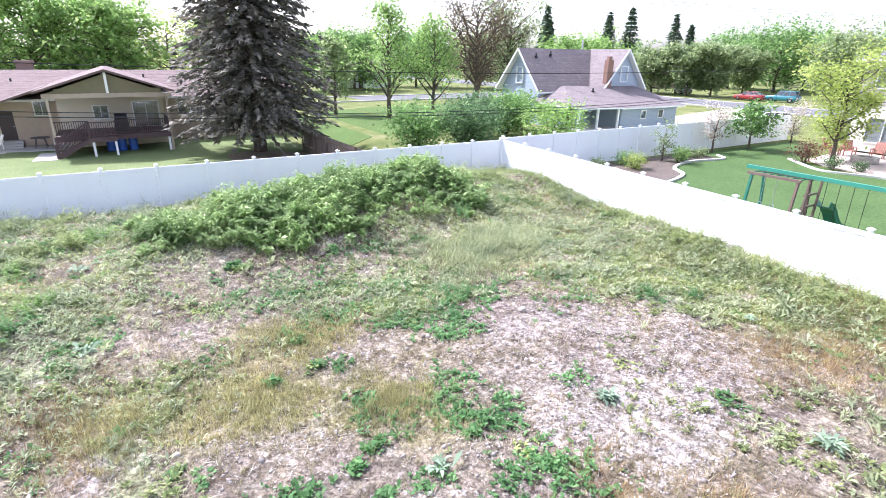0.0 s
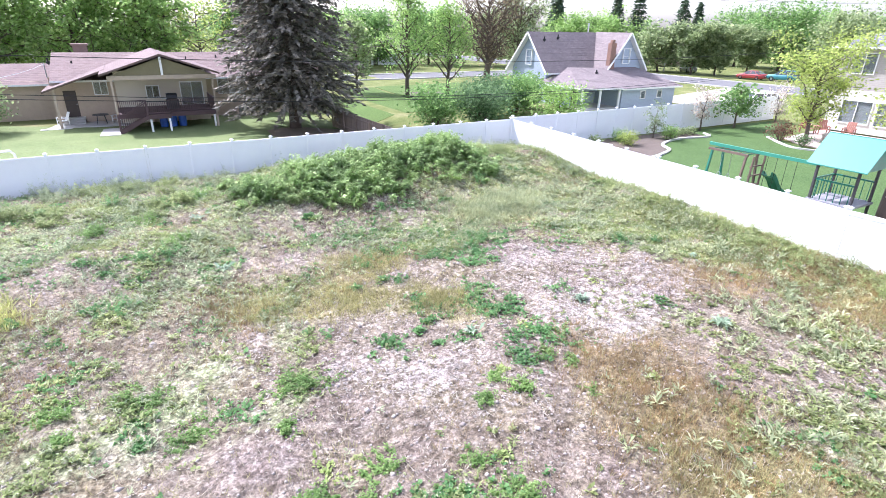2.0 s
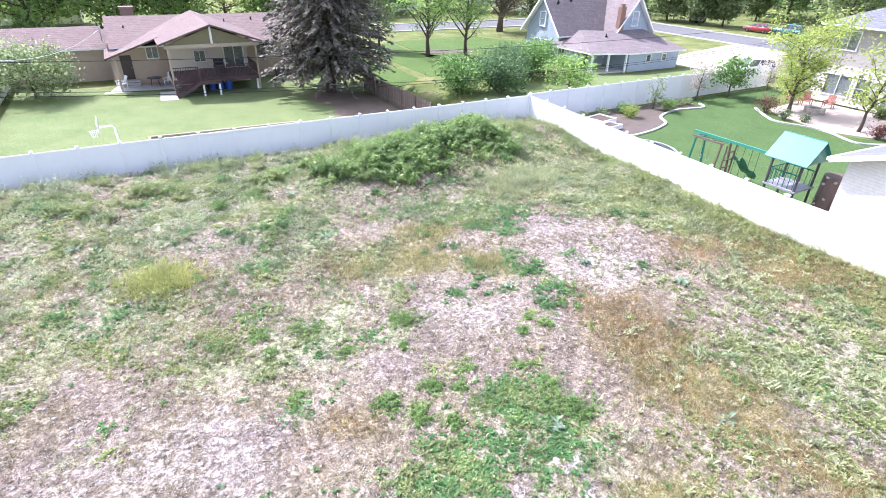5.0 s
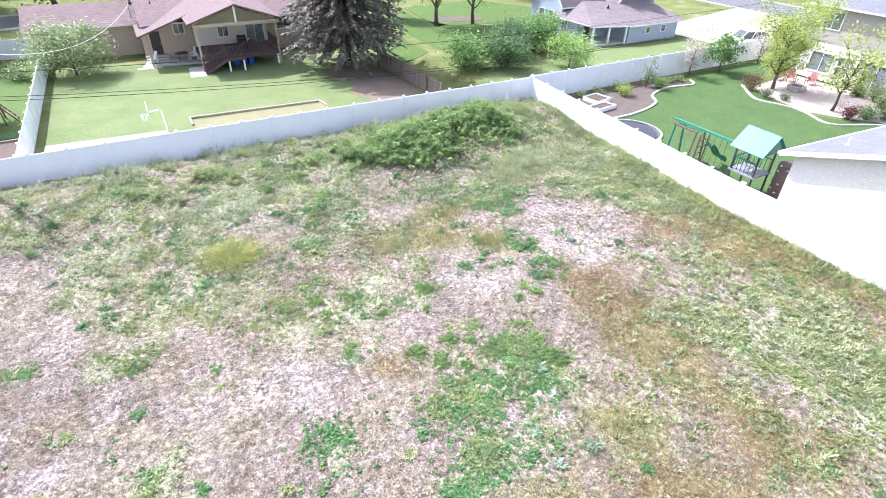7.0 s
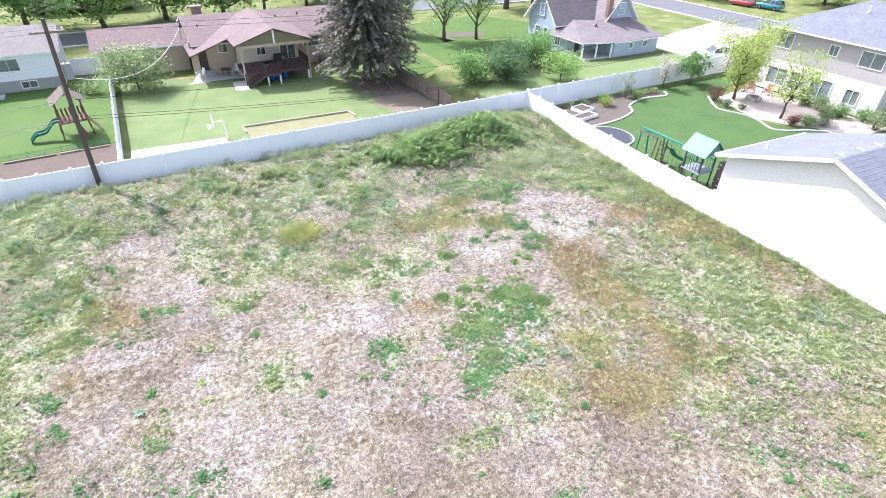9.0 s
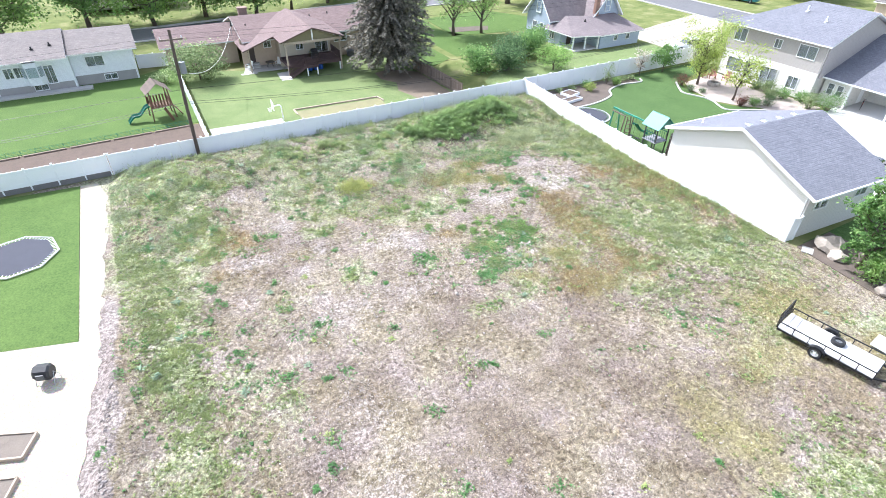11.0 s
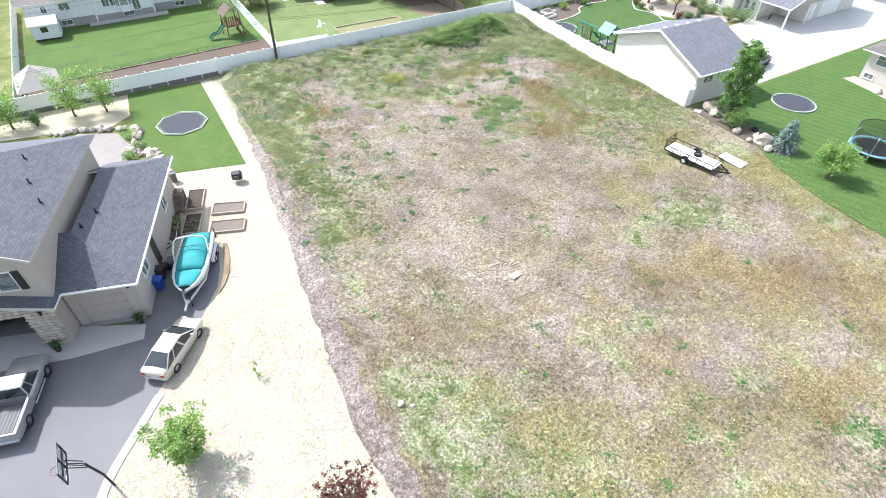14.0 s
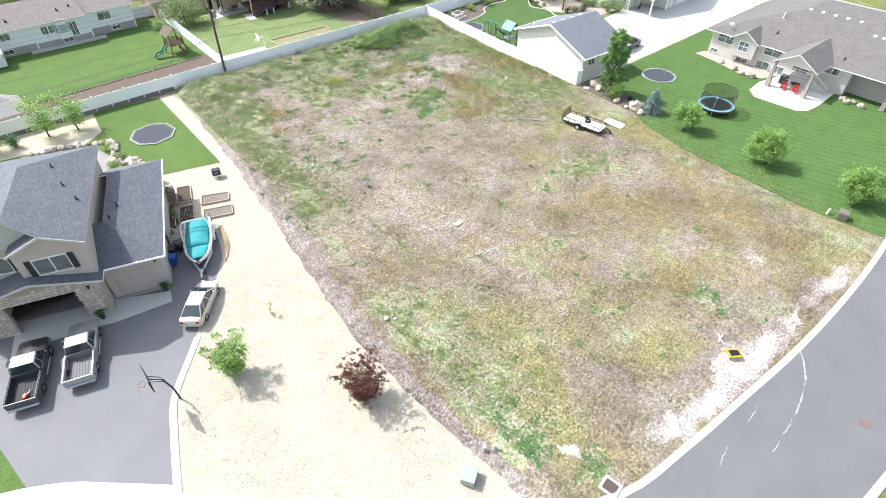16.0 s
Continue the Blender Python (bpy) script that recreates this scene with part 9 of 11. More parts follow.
def net_trampoline():
    t = thing("net_trampoline", "tall round trampoline with a dark safety net", "trampoline", 23.1, -24.9, 0.04)
    r, z = 2.1, 0.85
    trampoline_mat(t, r, z, 28, surf("light_blue_pad", (0.25, 0.48, 0.62), 0.5, 0.1, 2, 30, 0.05), 0.3, BLACK_METAL)
    m, nt, b = _base("black_net")
    b.inputs["Base Color"].default_value = (0.02, 0.02, 0.022, 1)
    ck = nt.nodes.new("ShaderNodeBsdfTransparent")
    mx = nt.nodes.new("ShaderNodeMixShader")
    mx.inputs[0].default_value = 0.42
    nt.links.new(ck.outputs[0], mx.inputs[1])
    nt.links.new(b.outputs[0], mx.inputs[2])
    nt.links.new(mx.outputs[0], nt.nodes["Material Output"].inputs["Surface"])
    n = 28
    bm = B()
    loft(bm, [[((r - 0.15) * math.cos(2 * math.pi * k / n), (r - 0.15) * math.sin(2 * math.pi * k / n), zz) for k in range(n)] for zz in (z, z + 1.75)], caps=False)
    part("net", bm, m, t)
    bm = B()
    tube(bm, [((r - 0.12) * math.cos(2 * math.pi * k / n), (r - 0.12) * math.sin(2 * math.pi * k / n), z + 1.75) for k in range(n + 1)], 0.03, 6, False)
    part("top_ring", bm, BLACK_METAL, t)
    for k in range(6):
        a = 2 * math.pi * k / 6 + 0.3
        bm = B()
        ca, sa = math.cos(a), math.sin(a)
        tube(bm, [(r * ca, r * sa, 0), (r * 1.04 * ca, r * 1.04 * sa, z), (r * 1.04 * ca, r * 1.04 * sa, z + 1.5), ((r - 0.12) * ca, (r - 0.12) * sa, z + 1.76)], 0.035, 6)
        part("net_pole", bm, STEEL, t)


net_trampoline()


# swing set with tower, beyond the side fence
def swing_set():
    t = thing("swing_set", "green and brown swing set with a teal-roofed tower", "playset", 0, 0, 0.03)
    t.matrix_world = Matrix.Translation((-0.9, 0.55, 0.03)) @ Matrix.Diagonal((1.0, 0.85, 1.13, 1.0))
    brown = surf("brown_playset_wood", (0.16, 0.11, 0.085), 0.8, 0.2, 3, 30, 0.2)
    teal = surf("teal_roof_panel", (0.035, 0.235, 0.195), 0.5, 0.08, 2, 30, 0.05)
    for x in (18.2, 19.6):
        for y in (11.7, 9.9):
            bm = B()
            bar(bm, (x, y, 0), (18.9 + (x - 18.9) * 0.55, y, 2.05), 0.09)
            part("leg", bm, GREEN_PLASTIC if y > 11 else brown, t)
    for x in (18.5, 19.3):
        bm = B()
        bar(bm, (x, 11.9, 2.08), (x, 9.8, 2.08), 0.08)
        part("side_rail", bm, brown, t)
    for k in range(7):
        bm = B()
        tube(bm, [(18.5, 11.7 - k * 0.3, 2.1), (19.3, 11.7 - k * 0.3, 2.1)], 0.022, 6)
        part("rung", bm, GREEN_PLASTIC, t)
    bm = B()
    bar(bm, (18.9, 12.2, 2.2), (18.95, 6.8, 2.2), 0.11)
    part("swing_beam", bm, surf("green_beam", (0.04, 0.25, 0.17), 0.5, 0.1), t)
    for y in (10.9, 11.4):
        bm = B()
        tube(bm, [(18.9, y, 2.1), (18.9, y, 1.2)], 0.01, 5)
        disc(bm, (18.9, y, 1.1), (1, 0, 0), 0.07, 0.1, 0.02, 16)
        part("ring", bm, STEEL, t)
    for y in (8.9, 8.0):
        bm = B()
        for d in (-0.22, 0.22):
            tube(bm, [(18.92, y + d, 2.15), (18.92, y + d, 0.6)], 0.01, 5)
        box(bm, 18.8, y - 0.26, 0.56, 19.05, y + 0.26, 0.6)
        part("swing", bm, BLACK_METAL, t)
    # platform with slide between ladder and beam
    bm = B()
    for k in range(5):
        bar(bm, (18.5, 9.6, 0.3 + k * 0.35), (19.3, 9.6, 0.3 + k * 0.35), 0.05)
    for x in (18.5, 19.3):
        bar(bm, (x, 9.6, 0), (x, 9.5, 2.1), 0.07)
    part("ladder", bm, brown, t)
    bm = B()
    rr = []
    for k in range(8):
        f = k / 7
        z = 1.35 - 1.2 * f + 0.08 * math.sin(f * 9)
        x = 19.3 + 1.9 * f
        rr.append([(x, 9.0, z + 0.18), (x, 9.05, z), (x, 9.5, z), (x, 9.55, z + 0.18)])
    loft(bm, rr, close=False)
    ob = part("slide", bm, GREEN_PLASTIC, t)
    ob.modifiers.new("wall", "SOLIDIFY").thickness = 0.03
    # tower under a roof that slopes to both long sides
    for x in (18.25, 19.65):
        for y in (4.95, 6.55):
            bm = B()
            bar(bm, (x, y, 0), (x, y, 2.4), 0.09)
            part("tower_post", bm, surf("dark_post", (0.06, 0.055, 0.06), 0.7), t)
    bm = B()
    box(bm, 18.15, 4.85, 1.15, 19.75, 6.65, 1.22)
    part("platform", bm, surf("grey_platform", (0.30, 0.30, 0.33), 0.7), t)
    for x0, y0, x1, y1 in ((18.25, 4.95, 18.25, 6.55), (18.25, 6.55, 19.65, 6.55), (19.65, 4.95, 19.65, 6.55)):
        for k in range(6):
            f = (k + 0.5) / 6
            bm = B()
            tube(bm, [(x0 + (x1 - x0) * f, y0 + (y1 - y0) * f, 1.2), (x0 + (x1 - x0) * f, y0 + (y1 - y0) * f, 1.85)], 0.02, 5)
            part("baluster", bm, GREEN_PLASTIC, t)
        bm = B()
        bar(bm, (x0, y0, 1.87), (x1, y1, 1.87), 0.05)
        part("guard_rail", bm, GREEN_PLASTIC, t)
    for s in (-1, 1):
        for k in range(6):
            bm = B()
            x0, z0 = 18.95 + s * (1.06 - k * 0.177), 2.36 + k * 0.147
            hexa(bm, [(x0, 4.55, z0), (x0, 6.85, z0), (x0 - s * 0.19, 6.85, z0 + 0.165), (x0 - s * 0.19, 4.55, z0 + 0.165), (x0, 4.55, z0 + 0.03), (x0, 6.85, z0 + 0.03), (x0 - s * 0.19, 6.85, z0 + 0.195), (x0 - s * 0.19, 4.55, z0 + 0.195)])
            bmesh.ops.recalc_face_normals(bm, faces=bm.faces[:])
            part("roof_slat", bm, teal, t)
    for y in (4.7, 6.66):
        bm = B()
        v = [bm.verts.new(p) for p in ((18.05, y, 2.36), (19.85, y, 2.36), (18.95, y, 3.15), (18.05, y + 0.04, 2.36), (19.85, y + 0.04, 2.36), (18.95, y + 0.04, 3.15))]
        for f in ((0, 1, 2), (5, 4, 3), (0, 3, 4, 1), (1, 4, 5, 2), (2, 5, 3, 0)):
            bm.faces.new([v[i] for i in f])
        bmesh.ops.recalc_face_normals(bm, faces=bm.faces[:])
        part("gable", bm, GREEN_PLASTIC, t)
    bm = B()
    tube(bm, [(20.0, 4.1, 0), (20.0, 4.1, 1.85)], [0.62, 0.55], 14)
    part("climbing_barrel", bm, surf("brown_barrel", (0.14, 0.095, 0.085), 0.8, 0.2, 2, 20, 0.2), t)
    rnd = random.Random(4)
    for k in range(12):
        a, z = rnd.uniform(2.2, 5.0), 0.2 + 0.15 * k
        bm = B()
        blob(bm, (20.0 + 0.6 * math.cos(a), 4.1 + 0.6 * math.sin(a), z), (0.09, 0.09, 0.07), k, 0.3, 1)
        part("climbing_hold", bm, STONE_GREY, t)


swing_set()


def wooden_playset():
    PLAY_WOOD = surf("brown_cedar", (0.15, 0.075, 0.045), 0.75, 0.25, 3, 40, 0.3)
    PLAY_ROOF = surf("cedar_shingle", (0.13, 0.095, 0.075), 0.85, 0.3, 3, 30, 0.3, objrand=0.2)
    t = thing("wooden_playset", "redwood play tower with slatted roof and green slide", "playset", -20.6, 37.4, -0.77, 8)
    for x in (-0.9, 0.9):
        for y in (-0.9, 0.9):
            bm = B()
            bar(bm, (x * 1.25, y * 1.1, 0), (x, y, 3.0), 0.11)
            part("post", bm, PLAY_WOOD, t)
    for k in range(10):
        bm = B()
        box(bm, -1.0, -1.0 + k * 0.2, 1.3, 1.0, -0.82 + k * 0.2, 1.35)
        part("floor_board", bm, PLAY_WOOD, t)
    for y in (-0.98, 0.98):
        for k in range(7):
            bm = B()
            box(bm, -0.95 + k * 0.3, y - 0.02, 1.35, -0.8 + k * 0.3, y + 0.02, 2.05)
            part("slat", bm, PLAY_WOOD, t)
    for k in range(7):
        bm = B()
        box(bm, 0.96, -0.95 + k * 0.3, 1.35, 1.0, -0.8 + k * 0.3, 2.05)
        part("slat", bm, PLAY_WOOD, t)
    for s in (-1, 1):
        for k in range(6):
            bm = B()
            x0, z0 = s * (1.25 - k * 0.21), 2.85 + k * 0.16
            hexa(bm, [(x0, -1.25, z0), (x0, 1.25, z0), (x0 - s * 0.2, 1.25, z0 + 0.16), (x0 - s * 0.2, -1.25, z0 + 0.16), (x0, -1.25, z0 + 0.03), (x0, 1.25, z0 + 0.03), (x0 - s * 0.2, 1.25, z0 + 0.19), (x0 - s * 0.2, -1.25, z0 + 0.19)])
            bmesh.ops.recalc_face_normals(bm, faces=bm.faces[:])
            part("roof_slat", bm, PLAY_ROOF, t)
    bm = B()
    rr = []
    for k in range(12):
        f = k / 11
        z = 1.4 - 1.25 * f + 0.14 * math.sin(f * 10)
        rr.append([(-1.1 - 2.3 * f, -0.6, z + 0.2), (-1.1 - 2.3 * f, -0.55, z), (-1.1 - 2.3 * f, 0.0, z), (-1.1 - 2.3 * f, 0.05, z + 0.2)])
    loft(bm, rr, close=False)
    part("slide", bm, GREEN_PLASTIC, t).modifiers.new("wall", "SOLIDIFY").thickness = 0.04
    bm = B()
    for y in (-0.5, 0.5):
        bar(bm, (1.9, y, 0), (1.0, y, 1.4), 0.08)
    for k in range(5):
        bar(bm, (1.8 - k * 0.18, -0.5, 0.2 + k * 0.26), (1.8 - k * 0.18, 0.5, 0.2 + k * 0.26), 0.06)
    part("ladder", bm, PLAY_WOOD, t)
    bm = B()
    bar(bm, (0.2, -1.0, 1.2), (0.6, -2.0, 0.1), 0.05, 0.5)
    part("rock_wall", bm, PLAY_WOOD, t)


wooden_playset()


# utility pole and lines
def utility_pole():
    p = thing("utility_pole", "weathered wooden utility pole with transformer", "utility pole", -18.87, 22.95, float(height(-18.87, 22.95)))
    bm = B()
    tube(bm, [(0, 0, -0.5), (0.12, 0.02, 5), (0.35, 0.05, 10.7)], [0.16, 0.14, 0.11], 10)
    part("pole", bm, surf("pole_wood", (0.10, 0.075, 0.062), 0.9, 0.3, 2, 30, 0.4), p)
    bm = B()
    tube(bm, [(0.62, 0.1, 7.3), (0.62, 0.1, 8.2)], 0.24, 14)
    tube(bm, [(0.62, 0.1, 8.2), (0.62, 0.1, 8.45)], [0.05, 0.03], 8)
    part("transformer", bm, surf("grey_tank", (0.25, 0.26, 0.27), 0.5), p)
    bm = B()
    box(bm, -0.55, -0.02, 9.9, 1.2, 0.1, 10.02)
    part("crossarm", bm, WOOD_GREY, p)
    for x in (-0.45, 0.3, 1.1):
        bm = B()
        tube(bm, [(x, 0.04, 10.02), (x, 0.04, 10.22)], [0.05, 0.03], 8)
        part("insulator", bm, TRIM_WHITE, p)


utility_pole()


def cable(label, pts, r=0.014, material=BLACK_METAL):
    bm = B()
    tube(bm, pts, r, 5)
    solid("overhead_cable", bm, material, label, "cable")


def sag(a, b_, drop, n=14):
    a, b_ = Vector(a), Vector(b_)
    return [tuple(a.lerp(b_, k / n) - Vector((0, 0, drop * 4 * (k / n) * (1 - k / n)))) for k in range(n + 1)]


for z, d, lab in ((5.25, 1.65, "black telephone cable above the back fence"), (5.05, 1.6, "lower black telephone cable above the back fence"), (6.3, 0.9, "upper black cable above the back fence")):
    cable(lab, sag((-18.45, 23.0, z), (52, 23.0, z - 0.3), d))
    cable(lab, sag((-18.45, 23.0, z), (-75, 24.0, z + 0.4), d * 0.8))
for x in (-0.45, 1.1):
    cable("thin power line on the pole's crossarm", sag((-18.3 + x * 0.2, 23.0 + x, 10.3), (75, 24 + x, 10.6), 1.2, 20), 0.009)
    cable("thin power line on the pole's crossarm", sag((-18.3 + x * 0.2, 23.0 + x, 10.3), (-80, 24 + x, 10.6), 1.0, 16), 0.009)
cable("pale service cable drooping to the ranch house", sag((-18.3, 23.1, 7.6), (-9.6, 53.6, 3.7), 1.9), 0.02, TRIM_WHITE)
bm = B()
tube(bm, [(-9.6, 53.5, 2.6), (-9.6, 53.5, 3.8)], 0.04)
solid("service_mast", bm, STEEL, "grey service mast on the ranch roof edge", "mast")


# basketball hoops
def drive_hoop():
    t = thing("basketball_hoop", "black-framed basketball hoop leaning over the drive", "basketball hoop", -41.87, -22.95, 0.05, 0)
    bm = B()
    tube(bm, [(0, 0, 0), (-0.05, 0.02, 1.2), (-0.35, 0.06, 2.55)], 0.06, 8)
    part("pole", bm, BLACK_METAL, t)
    bm = B()
    for s in (-0.12, 0.12):
        tube(bm, [(-0.3, 0.06 + s, 2.35), (-0.95, 0.12 + s, 2.85)], 0.025, 6)
        tube(bm, [(-0.36, 0.06 + s, 2.6), (-0.95, 0.12 + s, 3.2)], 0.025, 6)
    part("arms", bm, BLACK_METAL, t)
    bm = B()
    x = -1.0
    for a, b_ in (((x, -0.75, 2.7), (x, 0.95, 2.7)), ((x, -0.75, 3.7), (x, 0.95, 3.7)), ((x, -0.75, 2.7), (x, -0.75, 3.7)), ((x, 0.95, 2.7), (x, 0.95, 3.7)), ((x, 0.1, 2.7), (x, 0.1, 3.7)), ((x, -0.75, 3.15), (x, 0.95, 3.15))):
        bar(bm, a, b_, 0.06)
    part("backboard_frame", bm, BLACK_METAL, t)
    bm = B()
    box(bm, x - 0.05, -0.73, 2.72, x - 0.04, 0.93, 3.68)
    part("backboard", bm, GLASS, t)
    bm = B()
    disc(bm, (x - 0.4, 0.1, 2.9), (0, 0, 1), 0.21, 0.24, 0.03, 20)
    part("rim", bm, surf("rust_rim", (0.16, 0.05, 0.03), 0.6), t)
    bm = B()
    for k in range(12):
        a = 2 * math.pi * k / 12
        tube(bm, [(x - 0.4 + 0.22 * math.cos(a), 0.1 + 0.22 * math.sin(a), 2.9), (x - 0.4 + 0.13 * math.cos(a + 0.4), 0.1 + 0.13 * math.sin(a + 0.4), 2.5)], 0.008, 4)
    part("net", bm, TRIM_WHITE, t)


drive_hoop()


def yard_hoop():
    t = thing("basketball_hoop", "white basketball hoop on a bent pole", "basketball hoop", -9.5, 30.6, -0.78)
    bm = B()
    tube(bm, [(0, 0, 0), (-0.05, 0, 1.5), (-0.2, 0, 1.68), (-0.85, 0.03, 1.62)], 0.06, 8)
    part("pole", bm, TRIM_WHITE, t)
    bm = B()
    box(bm, -0.92, -0.5, 1.3, -0.87, 0.55, 2.2)
    bevel(bm, 0.02, 1)
    part("backboard", bm, TRIM_WHITE, t)
    bm = B()
    disc(bm, (-1.2, 0.05, 1.42), (0, 0, 1), 0.2, 0.23, 0.03, 18)
    for k in range(10):
        a = 2 * math.pi * k / 10
        tube(bm, [(-1.2 + 0.2 * math.cos(a), 0.05 + 0.2 * math.sin(a), 1.42), (-1.2 + 0.12 * math.cos(a), 0.05 + 0.12 * math.sin(a), 1.05)], 0.01, 4)
    part("rim", bm, TRIM_WHITE, t)


yard_hoop()
sheet("court_slab", [(-16.9, 25.0), (-9.6, 25.0), (-9.6, 31.0), (-16.9, 31.5)], 0.05, CONCRETE, "white concrete slab behind the fence", "slab")
for a, b_ in (((-7.8, 31.2), (-7.8, 32.7)), ((-7.8, 32.7), (2.0, 32.3)), ((2.0, 32.3), (2.2, 30.9))):
    bm = B()
    bar(bm, (*a, -0.7), (*b_, -0.7), 0.14, 0.16)
    solid("timber_edging", bm, WOOD_PALE, "pale timber edging of a sand bed in the lawn", "timber")
sheet("sand_bed", [(-7.7, 25.0), (2.2, 25.0), (2.0, 31.9), (-7.7, 32.2)], 0.045, surf("dry_sand", (0.22, 0.205, 0.105), 0.95, 0.2, 1, 12, 0.3), "dry grassy sand bed behind the fence", "bed")
# Bare earth outlined together with the spruce's shade, its brown darkened for it.
sheet("bare_patch", [(5.2, 33.2), (5.85, 31.0), (7.2, 25.2), (10.6, 25.2), (10.5, 38.6), (7.6, 41.4), (5.2, 40.6), (5.0, 38.0), (6.2, 36.0)], 0.045, surf("shaded_dry_earth", (0.20, 0.155, 0.11), 0.95, 0.25, 0.8, 12, 0.4), "bare dry earth under the spruce, with its shade in the colour", "soil")


# brown board fence
def board_fence():
    f = thing("board_fence", "weathered brown board fence between the yards", "fence", 10.6, 40.0, -0.8, -88)
    bm = B()
    box(bm, 0, -0.012, 0.03, 0.145, 0.012, 1.6)
    bd = mesh_of("board", bm)
    bd.materials.append(WOOD_GREY)
    for k in range(78):
        part("board", bd, WOOD_GREY, f).matrix_local = pose(0.155 * k, 0, 0.01 * (k % 3))
    for z in (0.35, 1.3):
        bm = B()
        box(bm, 0, -0.07, z, 12.1, -0.015, z + 0.09)
        part("rail", bm, WOOD_GREY, f)
    for k in range(6):
        bm = B()
        box(bm, k * 2.4 - 0.05, -0.15, -0.2, k * 2.4 + 0.05, -0.05, 1.65)
        part("post", bm, WOOD_GREY, f)


board_fence()


# raised beds and clutter beside the house
def timber_bed(pts, label, soil):
    cx, cy = sum(p[0] for p in pts) / 4, sum(p[1] for p in pts) / 4
    t = thing("raised_bed", label, "garden bed", cx, cy, 0.03, 0, "raised beds beside the house")
    q = [(x - cx, y - cy) for x, y in pts]
    for a, b_ in zip(q, q[1:] + q[:1]):
        bm = B()
        bar(bm, (*a, 0.09), (*b_, 0.09), 0.09, 0.2)
        part("board", bm, WOOD_PALE, t)
    bm = B()
    prism(bm, [(x * 0.95, y * 0.95) for x, y in q], 0.0, 0.12)
    part("soil", bm, soil, t)


m_compost = surf("dark_compost", (0.075, 0.055, 0.042), 0.95, 0.3, 2, 16, 0.6)
timber_bed([(-34.3, -1.6), (-33.1, -2.0), (-32.3, 0.6), (-33.5, 1.0)], "timber-edged bed of dark soil", m_compost)
timber_bed([(-35.2, -4.6), (-34.0, -5.0), (-33.2, -2.7), (-34.4, -2.3)], "timber-edged bed with seedlings in dark soil", m_compost)
timber_bed([(-32.6, -3.2), (-30.3, -4.1), (-29.8, -2.9), (-32.1, -1.9)], "timber-edged bed of pale soil", surf("pale_soil", (0.185, 0.155, 0.128), 0.95, 0.25, 2, 16, 0.6))
timber_bed([(-33.3, -5.5), (-30.9, -6.4), (-30.4, -5.1), (-32.8, -4.2)], "timber-edged bed of dry soil", surf("pale_soil", (0.185, 0.155, 0.128)))
rs2 = np.random.RandomState(5)


def clods(name, pts, n, size, z, material, label):
    """Loose lumps of soil spread over a bed."""
    u, w = rs2.uniform(0.06, 0.94, n), rs2.uniform(0.08, 0.92, n)
    q_ = [np.array(p_) for p_ in pts]
    xy = (q_[0] + np.outer(u, q_[1] - q_[0])) + np.outer(w, q_[3] - q_[0])
    s_ = rs2.uniform(0.4, 1.3, n) * size
    v_ = unit[None] * s_[:, None, None] * rs2.uniform(0.6, 1.4, (n, 6, 3))
    v_ = np.stack([v_[..., 0] + xy[:, :1], v_[..., 1] + xy[:, 1:], v_[..., 2] + z], -1).reshape(-1, 3)
    solid(name, mesh_np(name, v_, tris=(f[None] + (np.arange(n) * 6)[:, None, None]).reshape(-1, 3)), material, label, "soil", kind="stuff")


clods("soil_lumps", [(-33.3, -5.5), (-30.9, -6.4), (-30.4, -5.1), (-32.8, -4.2)], 420, 0.05, 0.12, surf("brown_lumps", (0.22, 0.18, 0.15), 0.95, 0.3, 2, 16, 0.5, island=0.3), "brown lumps of dry soil in the raised bed")
clods("soil_lumps", [(-32.6, -3.2), (-30.3, -4.1), (-29.8, -2.9), (-32.1, -1.9)], 260, 0.03, 0.12, surf("brown_lumps", (0.22, 0.18, 0.15)), "small lumps of pale soil in the raised bed")
clods("soil_lumps", [(-34.3, -1.6), (-33.1, -2.0), (-32.3, 0.6), (-33.5, 1.0)], 260, 0.04, 0.12, m_compost, "dark lumps of soil in the raised bed")
sheet("wall_bed", [(-36.25, -4.4), (-35.45, -1.2), (-34.75, -1.55), (-35.25, -4.4), (-35.75, -5.1)], 0.06, m_soil, "narrow bed of brown soil along the house wall", "bed")
sheet("bark_patch", [(-34.65, -1.6), (-33.5, -1.95), (-33.6, -2.5), (-34.5, -2.15)], 0.06, surf("tan_pebbles", (0.30, 0.225, 0.14), 0.95, 0.35, 1.5, 12, 0.5), "tan bark patch between the raised beds", "mulch")
bm = B()
bar(bm, (-35.5, -1.45, 0.16), (-36.3, -4.1, 0.16), 0.12, 0.26)
bevel(bm, 0.02, 1)
solid("planting_trough", bm, surf("black_plastic", (0.03, 0.03, 0.032), 0.5), "long black plastic trough along the house wall", "trough")
bm = B()
tube(bm, [(-34.85, -1.95, 0.1), (-35.1, -3.0, 0.16), (-35.4, -3.9, 0.12), (-35.7, -5.0, 0.1)], 0.025, 8)
solid("white_pipe", bm, TRIM_WHITE, "bent white plastic pipe lying on the bed", "pipe")
v, q = rosettes(rs2, np.stack([rs2.normal(-35.3, 0.22, 60), rs2.normal(-2.7, 0.5, 60)], 1), 7, 0.2, 1.3, 0.16)
v[:, 2] += 0.07
solid("bed_plants", mesh_np("bed_plants", v, quads=q), WEED_GREEN, "spiky green plants in the wall bed", "plants", kind="stuff")
v, q = rosettes(rs2, np.stack([rs2.uniform(-34.9, -33.6, 40), rs2.uniform(-4.6, -2.8, 40)], 1), 5, 0.09, 0.8)
v[:, 2] += 0.14
